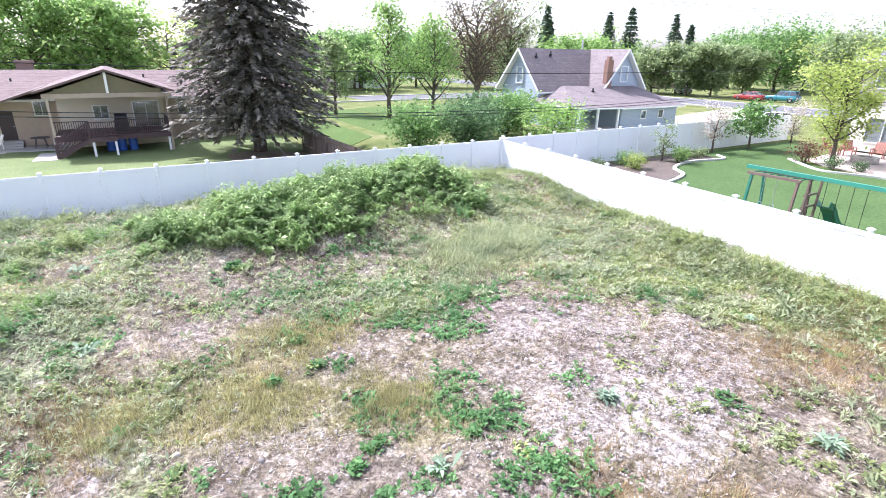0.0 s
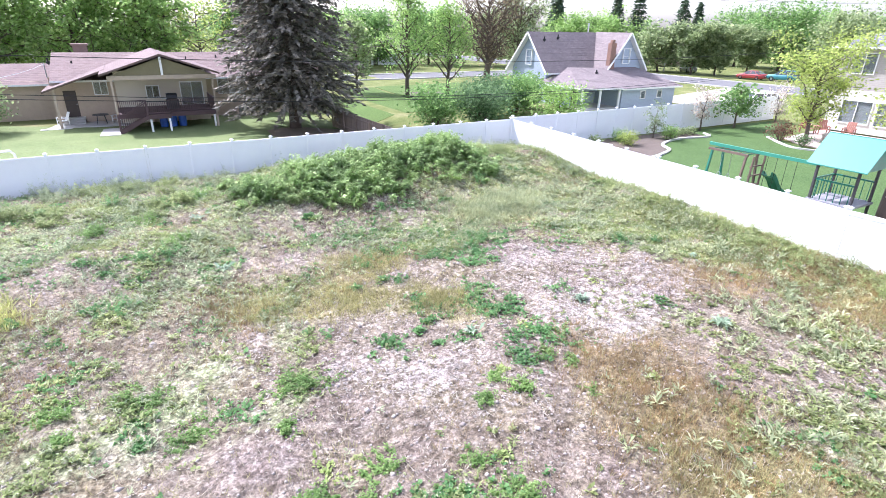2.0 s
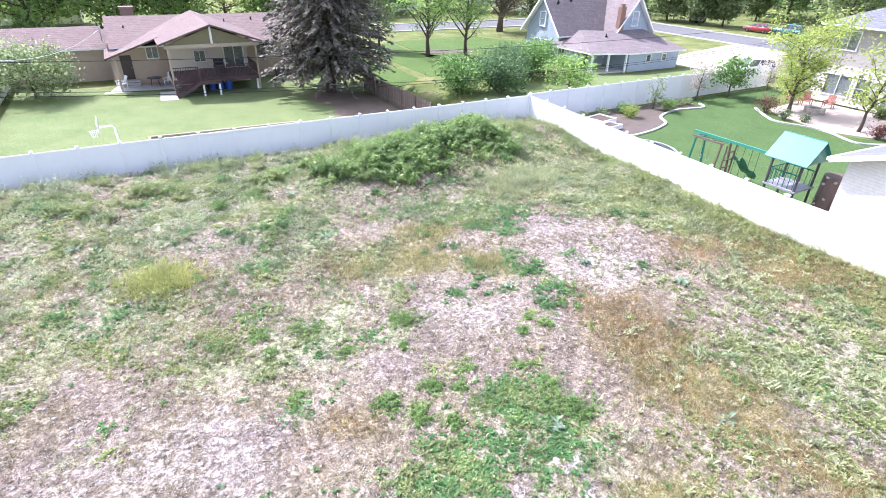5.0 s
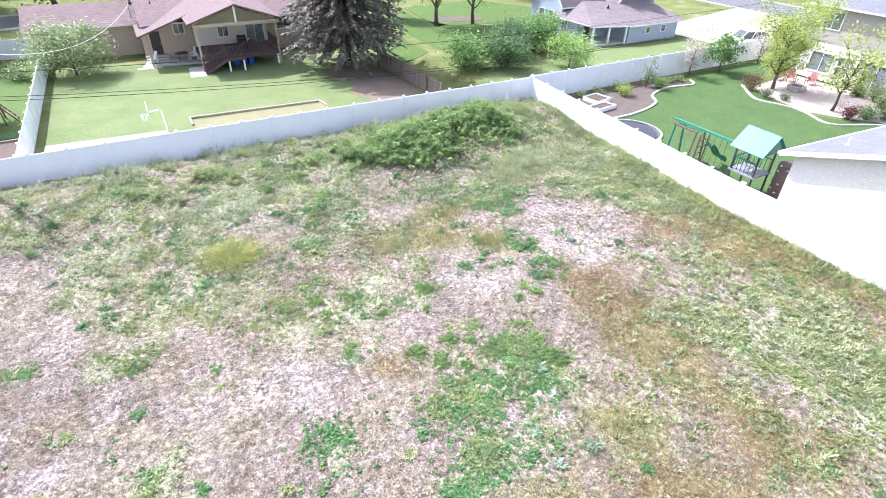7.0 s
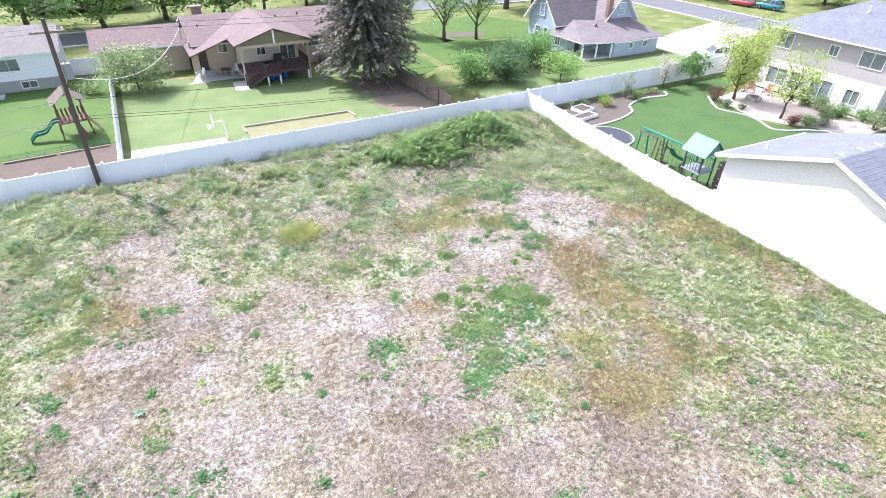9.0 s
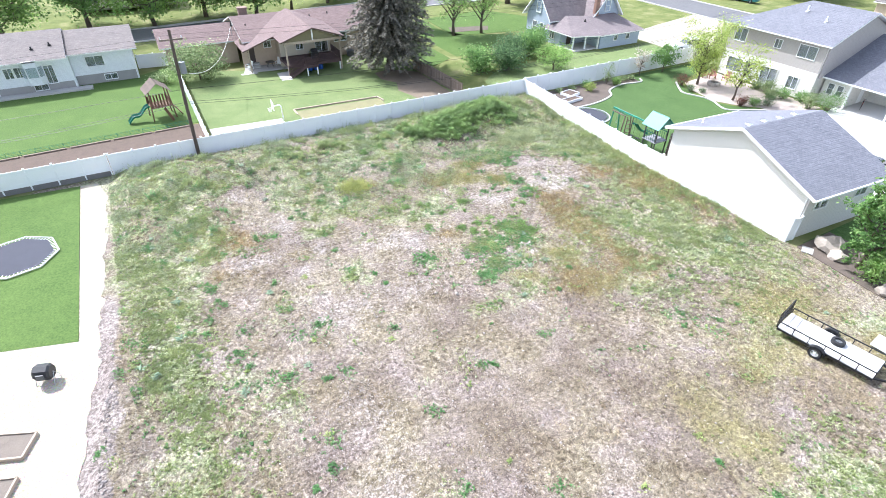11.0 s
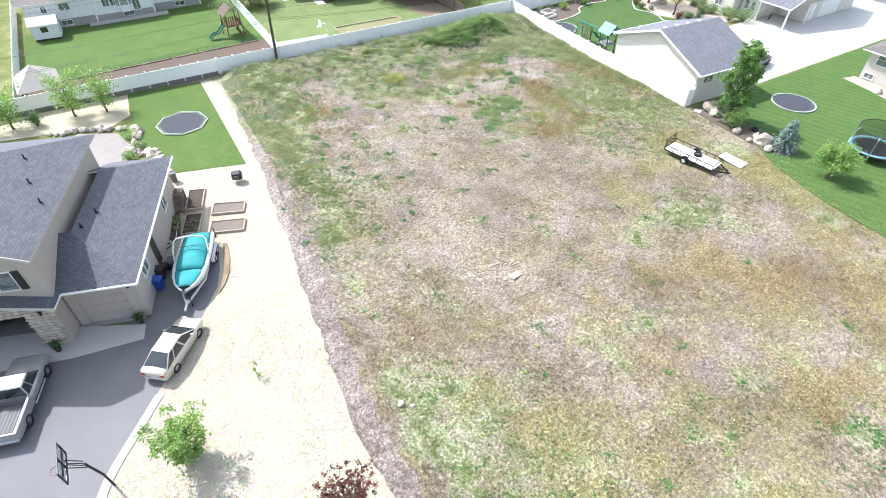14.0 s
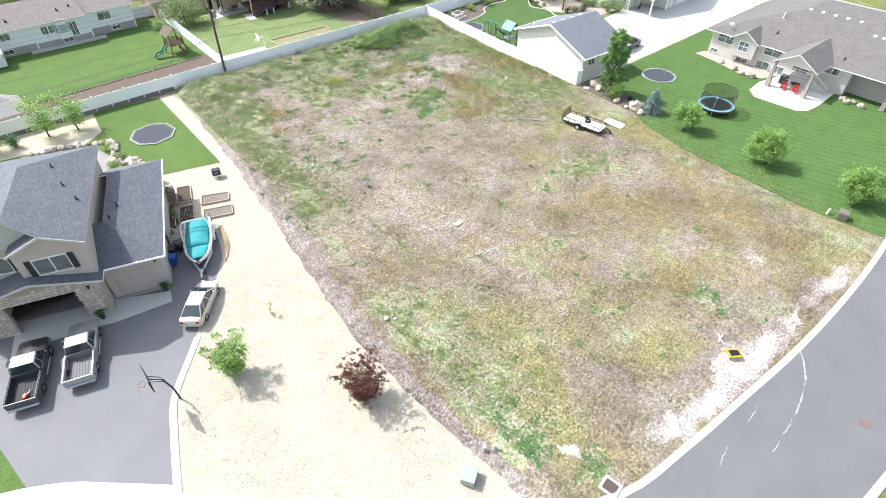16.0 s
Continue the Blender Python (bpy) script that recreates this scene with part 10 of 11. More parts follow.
solid("seedlings", mesh_np("seedlings", v, quads=q), WEED_GREY, "small pale seedlings in the raised bed", "plants", kind="stuff")


def pallet(x, y, z, rx, rz, label):
    t = thing("pallet", label, "pallet", x, y, z, rz, "wooden pallets against the wall")
    t.matrix_world = pose(x, y, z, rx, 0, rz)
    for k in range(7):
        bm = B()
        box(bm, -0.5 + k * 0.155, -0.55, 0.1, -0.4 + k * 0.155, 0.55, 0.12)
        part("slat", bm, WOOD_GREY, t)
    for y0 in (-0.55, -0.05, 0.45):
        bm = B()
        box(bm, -0.5, y0, 0.0, 0.53, y0 + 0.1, 0.1)
        part("runner", bm, WOOD_GREY, t)


for k in range(9):
    pallet(-34.55, -0.15, 0.03 + k * 0.125, 0, -19 + 2 * (k % 2), "weathered wooden pallet in a stack")
pallet(-34.75, -1.2, 0.52, 60, -19, "weathered wooden pallet leaning on the stack")


def cart(x, y, rz, m, label):
    t = thing("wheeled_bin", label, "bin", x, y, 0.03, rz)
    bm = B()
    loft(bm, [[(-a, -b_, z), (a, -b_, z), (a, b_, z), (-a, b_, z)] for a, b_, z in ((0.24, 0.26, 0.03), (0.30, 0.34, 0.95))])
    bevel(bm, 0.03, 1)
    part("body", bm, m, t)
    bm = B()
    box(bm, -0.33, -0.38, 0.95, 0.33, 0.37, 1.02)
    bevel(bm, 0.03, 1)
    part("lid", bm, m, t)
    for s in (-1, 1):
        bm = B()
        disc(bm, (s * 0.27, 0.3, 0.12), (1, 0, 0), 0, 0.12, 0.06, 14)
        part("wheel", bm, RUBBER, t)


BLUE_PLASTIC = surf("blue_plastic", (0.02, 0.085, 0.38), 0.45, 0.1, 2, 30, 0.03)
cart(-37.55, -9.7, 60, BLUE_PLASTIC, "blue wheeled recycling bin beside the wall")
cart(-37.3, -8.7, 65, surf("black_plastic", (0.03, 0.03, 0.032), 0.5), "black wheeled rubbish bin beside the wall")
for k, (x, y) in enumerate(((-36.9, -7.9), (-36.3, -8.2))):
    bm = B()
    blob(bm, (0, 0, 0.3), (0.36, 0.33, 0.38), k + 3, 0.3, 2, 1.0)
    solid("rubbish_bag", bm, surf("black_bag", (0.02, 0.02, 0.022), 0.35, 0.2, 4, 30, 0.2), "full black rubbish bag on the drive", "bag", "rubbish bags", m=pose(x, y, 0.03))
t = thing("rubbish_can", "round grey rubbish can at the lawn edge", "bin", -34.3, 3.3, 0.03)
bm = B()
tube(bm, [(0, 0, 0), (0, 0, 0.85)], [0.24, 0.3], 18)
part("body", bm, surf("grey_plastic", (0.10, 0.105, 0.11), 0.5), t)
bm = B()
disc(bm, (0, 0, 0.86), (0, 0, 1), 0.22, 0.32, 0.06, 18)
part("rim", bm, surf("grey_plastic", (0.10, 0.105, 0.11)), t)
t = thing("compost_tumbler", "black compost tumbler on a stand", "composter", -29.5, 0.5, 0.03, -19)
bm = B()
tube(bm, [(-0.4, 0, 0.62), (-0.3, 0, 0.62), (0.3, 0, 0.62), (0.4, 0, 0.62)], [0.34, 0.42, 0.42, 0.34], 8)
part("drum", bm, surf("black_plastic", (0.03, 0.03, 0.032)), t)
bm = B()
box(bm, -0.18, -0.44, 0.5, 0.18, -0.38, 0.78)
part("door", bm, surf("grey_plastic", (0.10, 0.105, 0.11)), t)
for s in (-1, 1):
    bm = B()
    tube(bm, [(s * 0.42, -0.35, 0), (s * 0.42, 0, 0.62), (s * 0.42, 0.35, 0)], 0.02, 6)
    part("stand_leg", bm, STEEL, t)


def pot_plant(x, y):
    t = thing("potted_plant", "leafy plant in a dark pot beside the garage door", "potted plant", x, y, 0.06, 0, "pots beside the garage doors")
    bm = B()
    tube(bm, [(0, 0, 0), (0, 0, 0.45)], [0.16, 0.24], 14)
    part("pot", bm, surf("dark_pot", (0.04, 0.038, 0.037), 0.5), t)
    rs3 = np.random.RandomState(int(abs(x * 10)))
    v, q = leaf_cloud(rs3, np.array([[0, 0, 0.7], [0.1, 0, 0.6], [-0.1, 0.05, 0.62]]), 0.12, 220, 0.1)
    part("foliage", mesh_np("foliage", v, quads=q), LEAF_DARK, t)


pot_plant(-43.85, -12.15)
pot_plant(-39.15, -12.3)
t = thing("garden_hose", "coiled green hose against the house wall", "hose", -36.4, -5.4, 0.05)
bm = B()
tube(bm, [(0.3 * math.cos(a), 0.3 * math.sin(a), 0.02 + 0.005 * a) for a in np.linspace(0, 25, 90)], 0.015, 5)
part("coil", bm, GREEN_PLASTIC, t)
bm = B()
tube(bm, [(-33.0 + 0.5 * math.sin(k * 0.7), -9.8 - 0.14 * k, 0.05) for k in range(12)], 0.012, 5)
solid("loose_cord", bm, WOOD_PALE, "loose tan cord lying on the gravel", "cord")
bm = B()
loft(bm, [[(-32.72, -7.2, z), (-32.4, -7.3, z), (-32.62, -9.0, z), (-33.0, -10.4, z), (-33.55, -11.5, z), (-34.15, -12.2, z), (-33.6, -10.9, z), (-33.1, -9.4, z)] for z in (0.02, 0.115)])
solid("mulch_strip", bm, surf("tan_pebbles", (0.30, 0.225, 0.14), 0.95, 0.35, 1.5, 12, 0.5), "brown pebble strip at the drive edge", "mulch", kind="structure")

# boulders round the patio, and by the garage
rnd = random.Random(8)
rocks = []
for k in range(6):
    bm = B()
    blob(bm, (0, 0, 0), (0.42, 0.34, 0.36), k + 20, 0.45, 2, 0.9)
    me = mesh_of("boulder", bm)
    me.materials.append(STONE_GREY)
    rocks.append(me)


def boulder(x, y, s, label="pale rounded boulder edging the patio", group="boulders round the patio", k=None, table=None):
    ob = new("boulder", (table or rocks)[rnd.randrange(6) if k is None else k])
    ob.matrix_world = pose(x, y, float(height(x, y)) + 0.18 * s, rnd.uniform(-15, 15), rnd.uniform(-15, 15), rnd.uniform(0, 360)) @ Matrix.Diagonal((s, s, s, 1))
    tagged(ob, label, "boulder", group)


STONE_TAN = surf("tan_boulder_stone", (0.40, 0.345, 0.29), 0.9, 0.3, 2.5, 25, 0.6, objrand=0.3)
tan_rocks = []
for rock in rocks:
    tan_rocks.append(rock.copy())
    tan_rocks[-1].materials[0] = STONE_TAN


line = [(-43.2, 17.2), (-41.5, 16.9), (-39.6, 16.3), (-37.9, 15.7), (-36.3, 14.6), (-35.7, 13.2), (-36.6, 11.6), (-37.0, 10.3), (-35.9, 9.0), (-34.6, 7.9)]
for (x0, y0), (x1, y1) in zip(line, line[1:]):
    for k in range(4):
        f = k / 4
        boulder(x0 + (x1 - x0) * f + rnd.uniform(-0.25, 0.25), y0 + (y1 - y0) * f + rnd.uniform(-0.25, 0.25), rnd.uniform(0.6, 1.25))
for x, y, s in ((17.2, -11.6, 2.3), (16.6, -12.5, 1.4), (16.0, -18.5, 2.1), (15.3, -19.6, 1.2), (15.6, -15.9, 1.3), (16.6, -17.4, 0.9), (15.2, -17.6, 0.8), (17.6, -19.3, 1.0)):
    boulder(x, y, s * 1.0, "large tan boulder at the lawn edge", "boulders beside the garage", table=tan_rocks)
for x, y, s in ((37.0, -18.2, 1.1), (36.2, -20.6, 1.2), (35.6, -22.0, 1.0), (35.7, -23.2, 1.3), (38.3, -33.9, 1.1), (37.6, -34.6, 1.3), (37.7, -36.2, 1.2), (38.2, -35.2, 1.0)):
    boulder(x, y, s, "tan boulder in the bed along the house", "boulders along the house", table=tan_rocks)
bush(-36.6, 13.2, 0.8, 1.6, "low green shrub among the boulders", LEAF_FRESH, 200, 500, 0.1)
bush(-36.1, 10.4, 0.7, 1.5, "low flowering shrub among the boulders", LEAF_OLIVE, 201, 450, 0.1)
bush(-37.2, 8.9, 0.9, 1.3, "rounded green shrub beside the steps", LEAF_FRESH, 202, 450, 0.1)
sheet("mulch_bed", [(15.6, -10.3), (19.5, -10.3), (19.5, -12.6), (17.8, -14.5), (18.2, -17.5), (18.4, -20.8), (16.4, -21.6), (15.0, -19.5), (15.2, -15)], 0.06, m_mulch, "mulch bed with boulders beside the garage", "bed")
bm = B()
disc(bm, (17.6, -16.5, 0.15), (0, 0, 1), 0.22, 0.36, 0.2, 20)
solid("old_tyre", bm, RUBBER, "old black tyre lying on the mulch", "tyre")
bm = B()
box(bm, -0.7, -1.15, 0, 0.7, 1.15, 0.05)
bevel(bm, 0.012, 1)
solid("white_ramp_board", bm, surf("white_deck", (0.60, 0.59, 0.57)), "white board lying in the grass beside the trailer", "board", m=pose(10.85, -19.1, 0.1, 3, 2, 8))
bm = B()
box(bm, -0.5, -0.35, 0, 0.5, 0.35, 0.05)
solid("pale_slab", bm, CONCRETE, "pale slab lying by the garage corner", "slab", m=pose(15.9, -10.9, 0.03, 0, 3, 25))

# scraps on the lot
bm = B()
box(bm, -0.47, -0.26, 0, 0.47, 0.26, 0.03)
solid("plywood_sheet", bm, WOOD_PALE, "pale plywood sheet lying on the bare soil", "board", m=pose(-15.48, -21.05, 0.05, 2, 3, 13))
for k, (x, y, a, l) in enumerate(((-15.5, -19.15, -66, 1.0), (-16.15, -19.4, 0, 0.9), (-15.0, -19.85, 32, 0.95), (-16.45, -20.1, 50, 0.8), (-15.45, -19.75, 10, 0.35), (-14.8, -20.1, 0, 0.6), (-14.3, -17.6, 5, 0.4))):
    bm = B()
    box(bm, -l / 2, -0.04, 0, l / 2, 0.04, 0.04)
    solid("scrap_plank", bm, WOOD_GREY if k % 3 == 0 else WOOD_PALE, "thin scrap plank lying on the soil", "plank", "scrap planks on the lot", m=pose(x, y, float(height(x, y)) + 0.02, 0, 0, a))
for k, (x, y, s) in enumerate(((-7.9, -3.4, 0.34), (-11.0, -16.9, 0.3), (-8.6, -17.6, 0.24), (-27.3, -26.2, 0.5), (-26.8, -26.6, 0.35), (-24.5, -22.4, 0.3), (6.9, 9.6, 0.22))):
    boulder(x, y, s, "pale stone lying on the vacant lot", "stones on the lot")
bm = B()
loft(bm, [[(-0.5, -0.42, z), (0.5, -0.42, z), (0.5, 0.42, z), (-0.5, 0.42, z)] for z in (0, 0.62)])
bevel(bm, 0.03, 1)
t = thing("utility_box", "pale green metal utility box in the gravel", "utility box", -30.7, -39.35, 0.03, 32)
part("cabinet", bm, surf("pale_green_metal", (0.30, 0.36, 0.34), 0.5, 0.1, 2, 30, 0.05), t)
bm = B()
box(bm, -0.53, -0.45, 0.6, 0.53, 0.45, 0.68)
bevel(bm, 0.02, 1)
part("lid", bm, surf("pale_green_metal", (0.30, 0.36, 0.34)), t)
t = thing("storm_drain", "open square storm drain with a concrete rim", "drain", -24.7, -45.1, 0.02, 10)
for x0, y0, x1, y1 in ((-0.5, -0.55, 0.5, -0.4), (-0.5, 0.4, 0.5, 0.55), (-0.5, -0.4, -0.36, 0.4), (0.36, -0.4, 0.5, 0.4)):
    bm = B()
    box(bm, x0, y0, -0.1, x1, y1, 0.12)
    part("rim", bm, CONCRETE, t)
# Shallow near-black plate: the shade down in the drain is painted on it.
bm = B()
box(bm, -0.36, -0.4, 0.0, 0.36, 0.4, 0.03)
part("pit", bm, SHADE_AND_ASH, t)
for k in range(6):
    bm = B()
    box(bm, -0.33 + k * 0.12, -0.4, 0.06, -0.29 + k * 0.12, 0.4, 0.09)
    part("grate_bar", bm, surf("rusty_iron", (0.18, 0.115, 0.10)), t)
for x, y, h in ((-28.4, -39.1, 0.5), (-28.9, -38.7, 0.5)):
    bm = B()
    tube(bm, [(0, 0, -0.1), (0.05, 0, h)], 0.12, 10)
    solid("concrete_stub", bm, CONCRETE, "short pale concrete stub at the gravel edge", "post", "concrete stubs", m=pose(x, y, float(height(x, y))))
t = thing("yellow_stand", "toppled yellow steel stand with a dark grille", "stand", -10.2, -45.0, 0.05, -35)
bm = B()
for a, b_ in (((-0.45, -0.3, 0.3), (0.4, -0.3, 0.3)), ((-0.45, 0.3, 0.3), (0.4, 0.3, 0.3)), ((-0.45, -0.3, 0.3), (-0.45, 0.45, 0.3)), ((0.4, -0.3, 0.3), (0.4, 0.3, 0.3)), ((-0.4, -0.25, 0), (-0.4, -0.25, 0.3)), ((0.35, 0.25, 0), (0.35, 0.25, 0.3)), ((-0.4, 0.4, 0), (-0.4, 0.4, 0.3))):
    bar(bm, a, b_, 0.1)
part("frame", bm, surf("yellow_paint", (0.55, 0.38, 0.02), 0.5, 0.12), t)
bm = B()
for k in range(6):
    box(bm, -0.3 + k * 0.12, -0.25, 0.26, -0.23 + k * 0.12, 0.25, 0.33)
part("grille", bm, BLACK_METAL, t)
bm = B()
tube(bm, [(-0.4, -0.2, 0.05), (0.0, 0.1, 0.07), (0.5, 0.2, 0.06)], 0.06, 8)
tube(bm, [(-0.3, 0.2, 0.05), (0.45, -0.1, 0.07)], 0.05, 8)
solid("white_pipes", bm, TRIM_WHITE, "short white plastic pipes lying on the soil", "pipes", m=pose(-9.5, -43.7, 0.03, 0, 0, 30))
t = thing("electric_box", "brown electric box at the lawn corner", "utility box", 12.6, -43.6, 0.03, 15)
bm = B()
box(bm, -0.45, -0.4, 0, 0.45, 0.4, 0.75)
bevel(bm, 0.03, 1)
part("cabinet", bm, surf("olive_brown_metal", (0.15, 0.145, 0.12), 0.5, 0.1), t)
bm = B()
tube(bm, [(0, 0, 0), (0, 0, 0.6)], [0.14, 0.12], 10)
solid("pedestal", bm, surf("pale_tan_plastic", (0.45, 0.43, 0.37), 0.5), "pale cable pedestal at the lawn corner", "pedestal", m=pose(12.2, -42.5, 0.02, 0, 12, 0))


# furniture
def lounge_chair(x, y, rz, m, label, z=0.06):
    t = thing("lounge_chair", label, "chair", x, y, z, rz, "patio chairs")
    bm = B()
    for k in range(5):
        box(bm, -0.26 + k * 0.11, -0.3, 0.33 + 0.0 * k, -0.17 + k * 0.11, 0.3, 0.36)
    part("seat", bm, m, t)
    bm = B()
    for k in range(5):
        hexa(bm, [(-0.28, -0.28 + k * 0.115, 0.32), (-0.24, -0.28 + k * 0.115, 0.32), (-0.24, -0.18 + k * 0.115, 0.32), (-0.28, -0.18 + k * 0.115, 0.32), (-0.58, -0.28 + k * 0.115, 1.0), (-0.54, -0.28 + k * 0.115, 1.0), (-0.54, -0.18 + k * 0.115, 1.0), (-0.58, -0.18 + k * 0.115, 1.0)])
    part("backrest", bm, m, t)
    for s in (-1, 1):
        bm = B()
        box(bm, -0.45, s * 0.34 - 0.06, 0.56, 0.35, s * 0.34 + 0.06, 0.59)
        part("armrest", bm, m, t)
        for xx in (-0.35, 0.28):
            bm = B()
            box(bm, xx - 0.03, s * 0.34 - 0.03, 0, xx + 0.03, s * 0.34 + 0.03, 0.56)
            part("leg", bm, m, t)


RED_PLASTIC = surf("red_plastic", (0.42, 0.03, 0.03), 0.5, 0.1)
lounge_chair(35.0, -27.8, 200, RED_PLASTIC, "red plastic garden chair on the patio")
lounge_chair(35.1, -29.2, 195, RED_PLASTIC, "red plastic garden chair beside another")
BRICK_RED = surf("faded_red_wood", (0.34, 0.15, 0.11), 0.7, 0.15)
lounge_chair(41.2, 17.3, 220, BRICK_RED, "faded red wooden chair on the patio")
lounge_chair(41.9, 15.9, 190, BRICK_RED, "faded red wooden chair near the fire pit")
lounge_chair(40.6, 18.1, 250, BRICK_RED, "faded red wooden chair beside the shrub")
lounge_chair(-8.9, 49.3, 200, TRIM_WHITE, "white plastic chair on the patio", -0.72)
lounge_chair(-5.0, 49.3, 240, TRIM_WHITE, "white plastic chair at the patio table", -0.72)


def round_table(x, y, z, m, label):
    t = thing("patio_table", label, "table", x, y, z)
    bm = B()
    disc(bm, (0, 0, 0.72), (0, 0, 1), 0, 0.6, 0.04, 24)
    part("tabletop", bm, m, t)
    for k in range(4):
        a = math.pi / 4 + k * math.pi / 2
        bm = B()
        tube(bm, [(0.5 * math.cos(a), 0.5 * math.sin(a), 0), (0.35 * math.cos(a), 0.35 * math.sin(a), 0.7)], 0.025, 6)
        part("leg", bm, m, t)


round_table(-6.2, 49.0, -0.72, surf("dark_table", (0.07, 0.065, 0.07), 0.5), "dark round patio table")
round_table(36.3, -28.6, 0.08, BLACK_METAL, "black round patio table")


def grill(x, y, z, rz, label):
    t = thing("barbecue_grill", label, "grill", x, y, z, rz)
    bm = B()
    tube(bm, [(-0.4, 0, 0.95), (0.4, 0, 0.95)], 0.28, 12)
    part("hood", bm, BLACK_METAL, t)
    bm = B()
    box(bm, -0.45, -0.25, 0.0, 0.45, 0.25, 0.75)
    part("cabinet", bm, BLACK_METAL, t)
    for s in (-1, 1):
        bm = B()
        box(bm, s * 0.6 - 0.18, -0.22, 0.8, s * 0.6 + 0.18, 0.22, 0.84)
        part("side_shelf", bm, STEEL, t)


grill(-0.9, 46.2, 0.56, 0, "black gas grill on the deck")
grill(36.9, -26.9, 0.08, 80, "black gas grill on the patio")
for x in (-1.8, -1.1, -0.4):
    bm = B()
    tube(bm, [(0, 0, 0), (0, 0, 0.05), (0, 0, 0.85), (0, 0, 0.88)], [0.26, 0.29, 0.29, 0.26], 16)
    solid("blue_barrel", bm, BLUE_PLASTIC, "blue plastic barrel under the deck", "barrel", "barrels under the deck", m=pose(x, 45.6, -0.76))
t = thing("fire_pit", "round stone fire pit on the patio", "fire pit", 39.2, 15.5, 0.05)
for row in range(2):
    for k in range(12):
        a = 2 * math.pi * (k + 0.5 * row) / 12
        bm = B()
        box(bm, -0.14, -0.17, 0, 0.14, 0.17, 0.2)
        bevel(bm, 0.02, 1)
        part("block", bm, STONE_GREY, t).matrix_local = pose(0.6 * math.cos(a), 0.6 * math.sin(a), row * 0.2, 0, 0, math.degrees(a))
bm = B()
disc(bm, (0, 0, 0.1), (0, 0, 1), 0, 0.48, 0.1, 18)
part("ash", bm, SHADE_AND_ASH, t)
for pts in ([(20.6, 20.0), (22.2, 20.3), (21.9, 21.7), (20.3, 21.4)], [(19.0, 18.6), (21.4, 18.9), (21.1, 19.8), (18.8, 19.5)]):
    cx, cy = sum(p[0] for p in pts) / 4, sum(p[1] for p in pts) / 4
    t = thing("planter_box", "low white planter box in the garden corner", "planter", cx, cy, 0.06, 0, "white planter boxes")
    qq = [(x - cx, y - cy) for x, y in pts]
    for a, b_ in zip(qq, qq[1:] + qq[:1]):
        bm = B()
        bar(bm, (*a, 0.15), (*b_, 0.15), 0.06, 0.3)
        part("board", bm, WHITE_VINYL, t)
    bm = B()
    prism(bm, [(x * 0.93, y * 0.93) for x, y in qq], 0, 0.22)
    part("soil", bm, m_soil, t)
strip("lawn_edging", finer([(16.0, 17.5), (21.3, 17.3), (25.1, 18.3), (26.5, 19.9), (29.2, 20.75), (32.0, 20.4), (32.9, 21.4)], 6), -0.1, 0.1, 0.13, 0.13, CONCRETE, "curved concrete lawn edging round the bed", "edging")
strip("lawn_edging", finer([(36.0, 18.4), (34.3, 16.4), (33.7, 15.0), (34.6, 12.3), (33.6, 9.4), (36.2, 7.9), (37.5, 7.0)], 6), -0.1, 0.1, 0.13, 0.13, CONCRETE, "curved concrete lawn edging round the patio", "edging")
# bicycle under the carport
t = thing("bicycle", "red bicycle leaning under the carport", "bicycle", 47.2, 2.6, 0.05, 20)
for x in (-0.5, 0.5):
    bm = B()
    disc(bm, (x, 0, 0.33), (0, 1, 0), 0.29, 0.33, 0.04, 24)
    for k in range(8):
        a = math.pi * k / 8
        bar(bm, (x - 0.3 * math.cos(a), 0, 0.33 - 0.3 * math.sin(a)), (x + 0.3 * math.cos(a), 0, 0.33 + 0.3 * math.sin(a)), 0.006)
    part("wheel", bm, RUBBER, t)
bm = B()
for a, b_ in (((-0.5, 0, 0.33), (-0.15, 0, 0.8)), ((-0.15, 0, 0.8), (0.35, 0, 0.85)), ((0.35, 0, 0.85), (0.5, 0, 0.33)), ((-0.05, 0, 0.33), (0.35, 0, 0.8)), ((-0.05, 0, 0.33), (-0.18, 0, 0.9)), ((-0.5, 0, 0.33), (-0.05, 0, 0.33)), ((0.35, 0, 0.85), (0.33, 0, 1.0))):
    tube(bm, [a, b_], 0.02, 6)
part("frame", bm, RED_PLASTIC, t)
bm = B()
tube(bm, [(0.28, -0.28, 1.0), (0.33, 0, 1.02), (0.28, 0.28, 1.0)], 0.014, 6)
box(bm, -0.3, -0.06, 0.9, -0.06, 0.06, 0.95)
part("bars_and_saddle", bm, BLACK_METAL, t)
# street lamp
t = thing("street_lamp", "tall grey street lamp at the far corner", "street lamp", 86.4, 68.6, 0)
bm = B()
tube(bm, [(0, 0, 0), (0, 0, 8.2), (-0.4, 0.2, 8.8), (-2.0, 0.9, 9.1)], [0.12, 0.09, 0.07, 0.05], 8)
part("pole", bm, STEEL, t)
bm = B()
box(bm, -2.8, 0.75, 9.0, -1.9, 1.15, 9.18)
bevel(bm, 0.04, 1)
part("lamp_head", bm, STEEL, t)


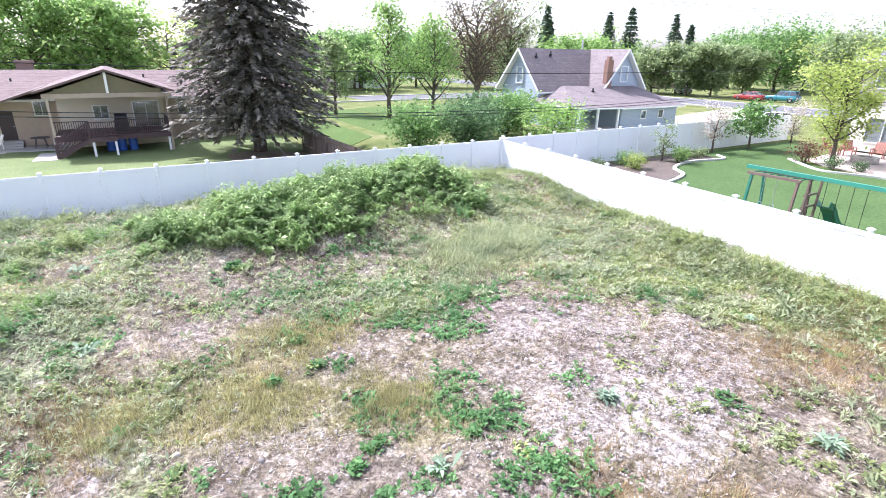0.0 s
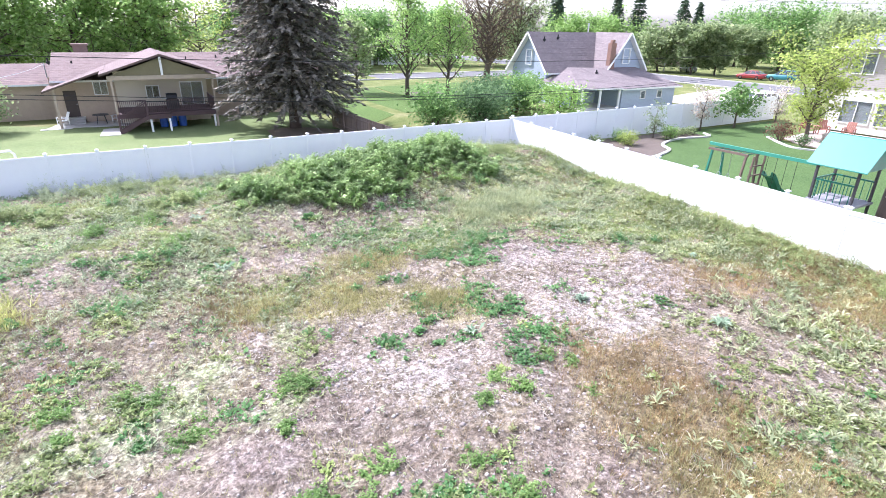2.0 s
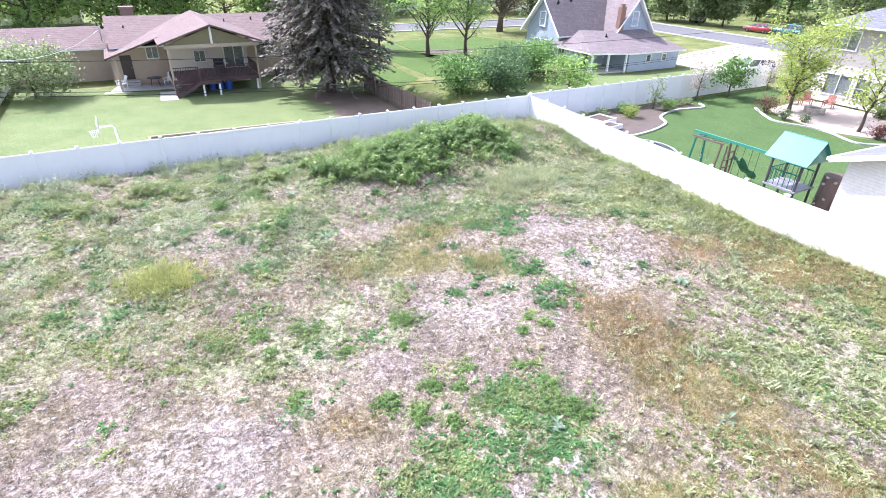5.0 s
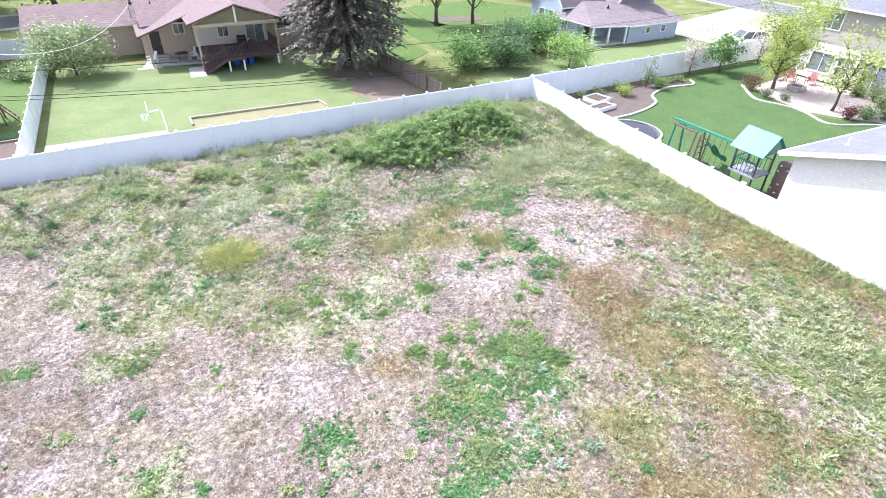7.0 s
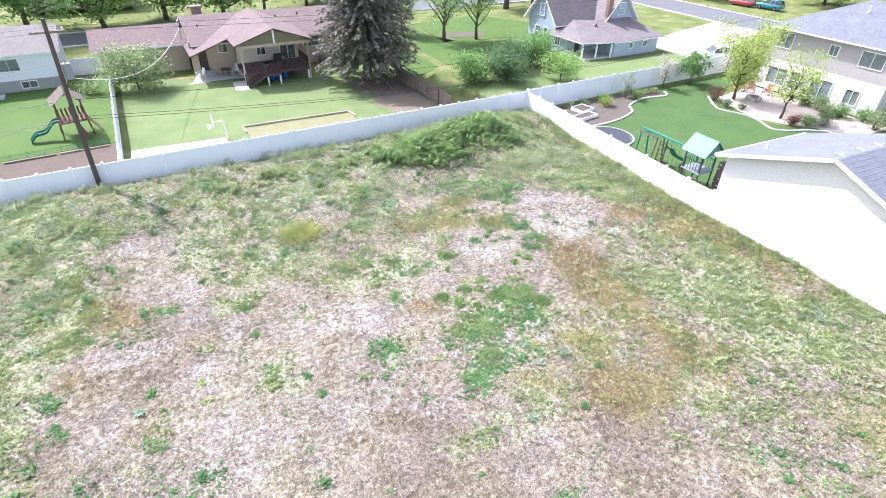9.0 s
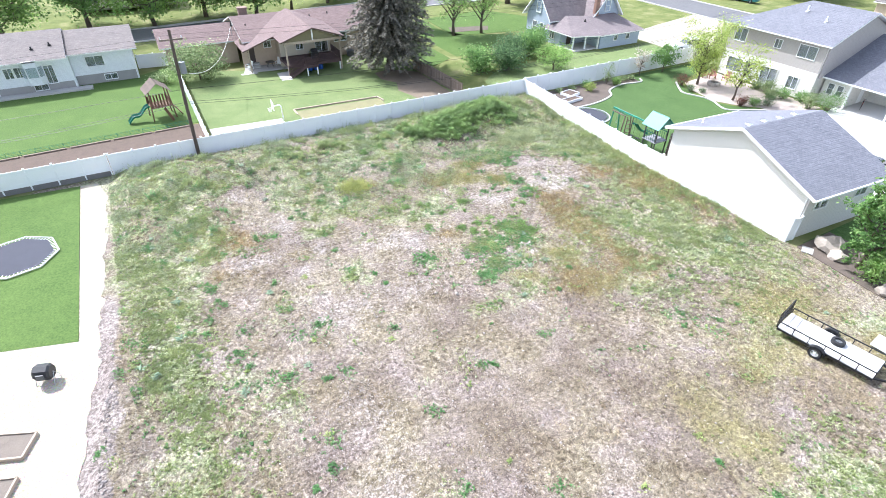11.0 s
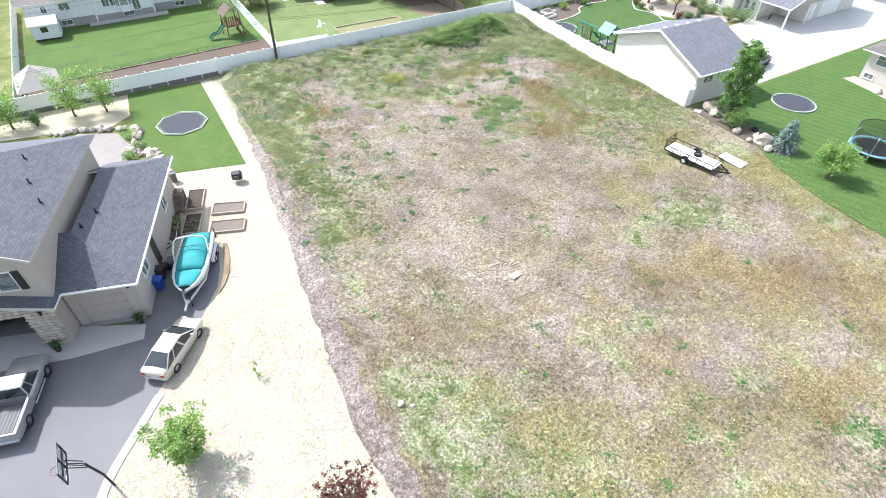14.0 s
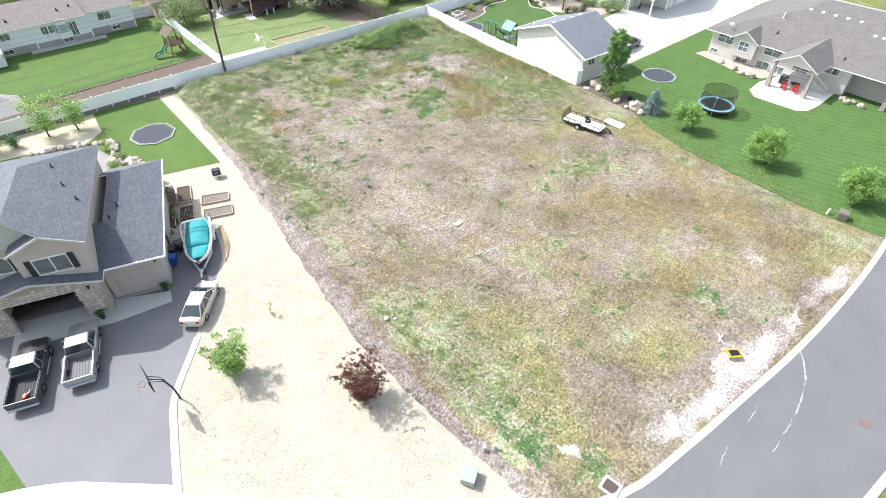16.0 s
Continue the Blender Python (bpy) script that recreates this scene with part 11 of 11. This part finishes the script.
# gazebo canopy, shed and garden netting in the white house's yard
t = thing("canopy", "beige fabric garden canopy on four posts", "canopy", -43.6, 28.0, -0.8, 5)
for x in (-1.9, 1.9):
    for y in (-2.4, 2.4):
        bm = B()
        tube(bm, [(x, y, 0), (x, y, 2.3)], 0.04, 6)
        part("post", bm, STEEL, t)
bm = B()
v = [bm.verts.new(p) for p in ((-2.1, -2.6, 2.2), (2.1, -2.6, 2.2), (2.1, 2.6, 2.2), (-2.1, 2.6, 2.2), (0, 0.15, 4.0), (0, -0.15, 4.0))]
for f in ((0, 1, 5), (1, 2, 4, 5), (2, 3, 4), (3, 0, 5, 4)):
    bm.faces.new([v[i] for i in f])
bmesh.ops.recalc_face_normals(bm, faces=bm.faces[:])
part("fabric_roof", bm, surf("beige_fabric", (0.36, 0.335, 0.31), 0.8, 0.1, 1, 30, 0.1), t).modifiers.new("cloth", "SOLIDIFY").thickness = 0.03
t = thing("garden_shed", "small white garden shed on blocks", "shed", -42.6, 48.6, -0.8, -4)
bm = B()
box(bm, -1.6, -1.3, 0.25, 1.6, 1.3, 2.1)
part("walls", bm, SIDING_WHITE, t)
bm = B()
roof_plane(bm, [(-1.8, -1.5, 2.05), (1.8, -1.5, 2.05), (1.8, 0, 2.8), (-1.8, 0, 2.8)], 0.3)
roof_plane(bm, [(1.8, 1.5, 2.05), (-1.8, 1.5, 2.05), (-1.8, 0, 2.8), (1.8, 0, 2.8)], 0.3)
part("roof", bm, [surf("pale_roof", (0.5, 0.5, 0.5), 0.7), TRIM_WHITE], t)
bm = B()
box(bm, -0.45, -1.34, 1.1, 0.35, -1.29, 1.75)
part("window", bm, CAR_GLASS, t)
# One near-black slab; shade between the blocks is put into its colour.
bm = B()
box(bm, -1.5, -1.2, 0, 1.5, 1.2, 0.25)
part("blocks", bm, SHADE_AND_ASH, t)
t = thing("garden_netting", "low green plastic netting along the garden bed", "netting", 0, 0, 0)
for k in range(24):
    x = -44.5 + k * 1.14
    bm = B()
    bar(bm, (x, 32.6 + (x + 44.5) * 0.045, -0.85), (x, 32.6 + (x + 44.5) * 0.045, -0.25), 0.03)
    part("stake", bm, GREEN_PLASTIC, t)
bm = B()
for z in (-0.7, -0.55, -0.4, -0.3):
    tube(bm, [(-44.5, 32.6, z), (-31, 33.2, z - 0.03), (-18.3, 33.8, z)], 0.012, 4)
part("net_lines", bm, GREEN_PLASTIC, t)
for k in range(7):
    x = -44 + k * 3.7
    bm = B()
    bar(bm, (x, 32.2 + (x + 44) * 0.045, -0.72), (x + 3.4, 32.2 + (x + 47.4) * 0.045, -0.72), 0.16, 0.14)
    solid("bed_timber", bm, WOOD_GREY, "old grey timber edging the garden bed", "timber", "timbers along the garden bed")
t = thing("air_conditioner", "grey air conditioner beside the ranch house", "air conditioner", 5.2, 49.4, -0.78)
bm = B()
box(bm, -0.4, -0.4, 0.05, 0.4, 0.4, 0.85)
for k in range(10):
    box(bm, -0.41, -0.41, 0.12 + k * 0.07, 0.41, 0.41, 0.14 + k * 0.07)
part("housing", bm, surf("dark_grey_metal", (0.12, 0.12, 0.125), 0.5), t)

# far houses across the street
def far_house(x, y, rz, w, d, h, wall, roof_m, label):
    t = thing("house", label, "house", x, y, 0, rz)
    block(t, -w / 2, -d / 2, w / 2, d / 2, 0, h, wall, s=[(1.0, 2.4, 0.9, 2.1, "win", 2, 1), (w - 2.6, w - 1.2, 0.9, 2.1, "win", 2, 1), (w / 2 - 0.5, w / 2 + 0.5, 0, 2.1, "door", DOOR_DARK)], w=[(d / 2 - 0.8, d / 2 + 0.8, 0.9, 2.1, "win", 2, 1)],
          gw=(d / 2, h + d * 0.24), ge=(d / 2, h + d * 0.24))
    o = 0.5
    roof(t, [[(-w / 2 - o, -d / 2 - o, h - 0.2), (w / 2 + o, -d / 2 - o, h - 0.2), (w / 2 + o, 0, h + d * 0.26), (-w / 2 - o, 0, h + d * 0.26)], [(w / 2 + o, d / 2 + o, h - 0.2), (-w / 2 - o, d / 2 + o, h - 0.2), (-w / 2 - o, 0, h + d * 0.26), (w / 2 + o, 0, h + d * 0.26)]], roof_m, course=0.6)


far_house(40, 104, 0, 13, 8, 3.2, SIDING_WHITE, ROOF_TAN, "white house beyond the far street")
far_house(-20, 98, 0, 15, 9, 3.0, SIDING_CREAM, ROOF_BROWN, "cream house beyond the shade trees")
far_house(108, 84, -60, 14, 8, 2.8, BRICK_TAN, ROOF_BROWN, "tan brick house across the far street")
far_house(100, 20, 90, 14, 9, 3.0, BRICK_TAN, ROOF_TAUPE, "tan house across the far street")
far_house(102, -22, 90, 14, 9, 3.0, SIDING_CREAM, ROOF_TAUPE, "cream house across the far street")


# timber steps from the lawn down to the patio
t = thing("timber_steps", "weathered timber steps between the lawn and the patio", "steps", -34.75, 7.2, 0.03)
for k in range(7):
    bm = B()
    box(bm, -0.5, -0.3, -0.05, 0.5, 0.3, 0.1)
    bevel(bm, 0.015, 1)
    part("tread", bm, WOOD_GREY if k % 2 else WOOD_PALE, t).matrix_local = pose(0.05 - 0.045 * k - 0.02 * max(0, k - 3) ** 2, -2.0 + 0.66 * k, 0.02 * k, 0, 0, 6 + 5 * k)
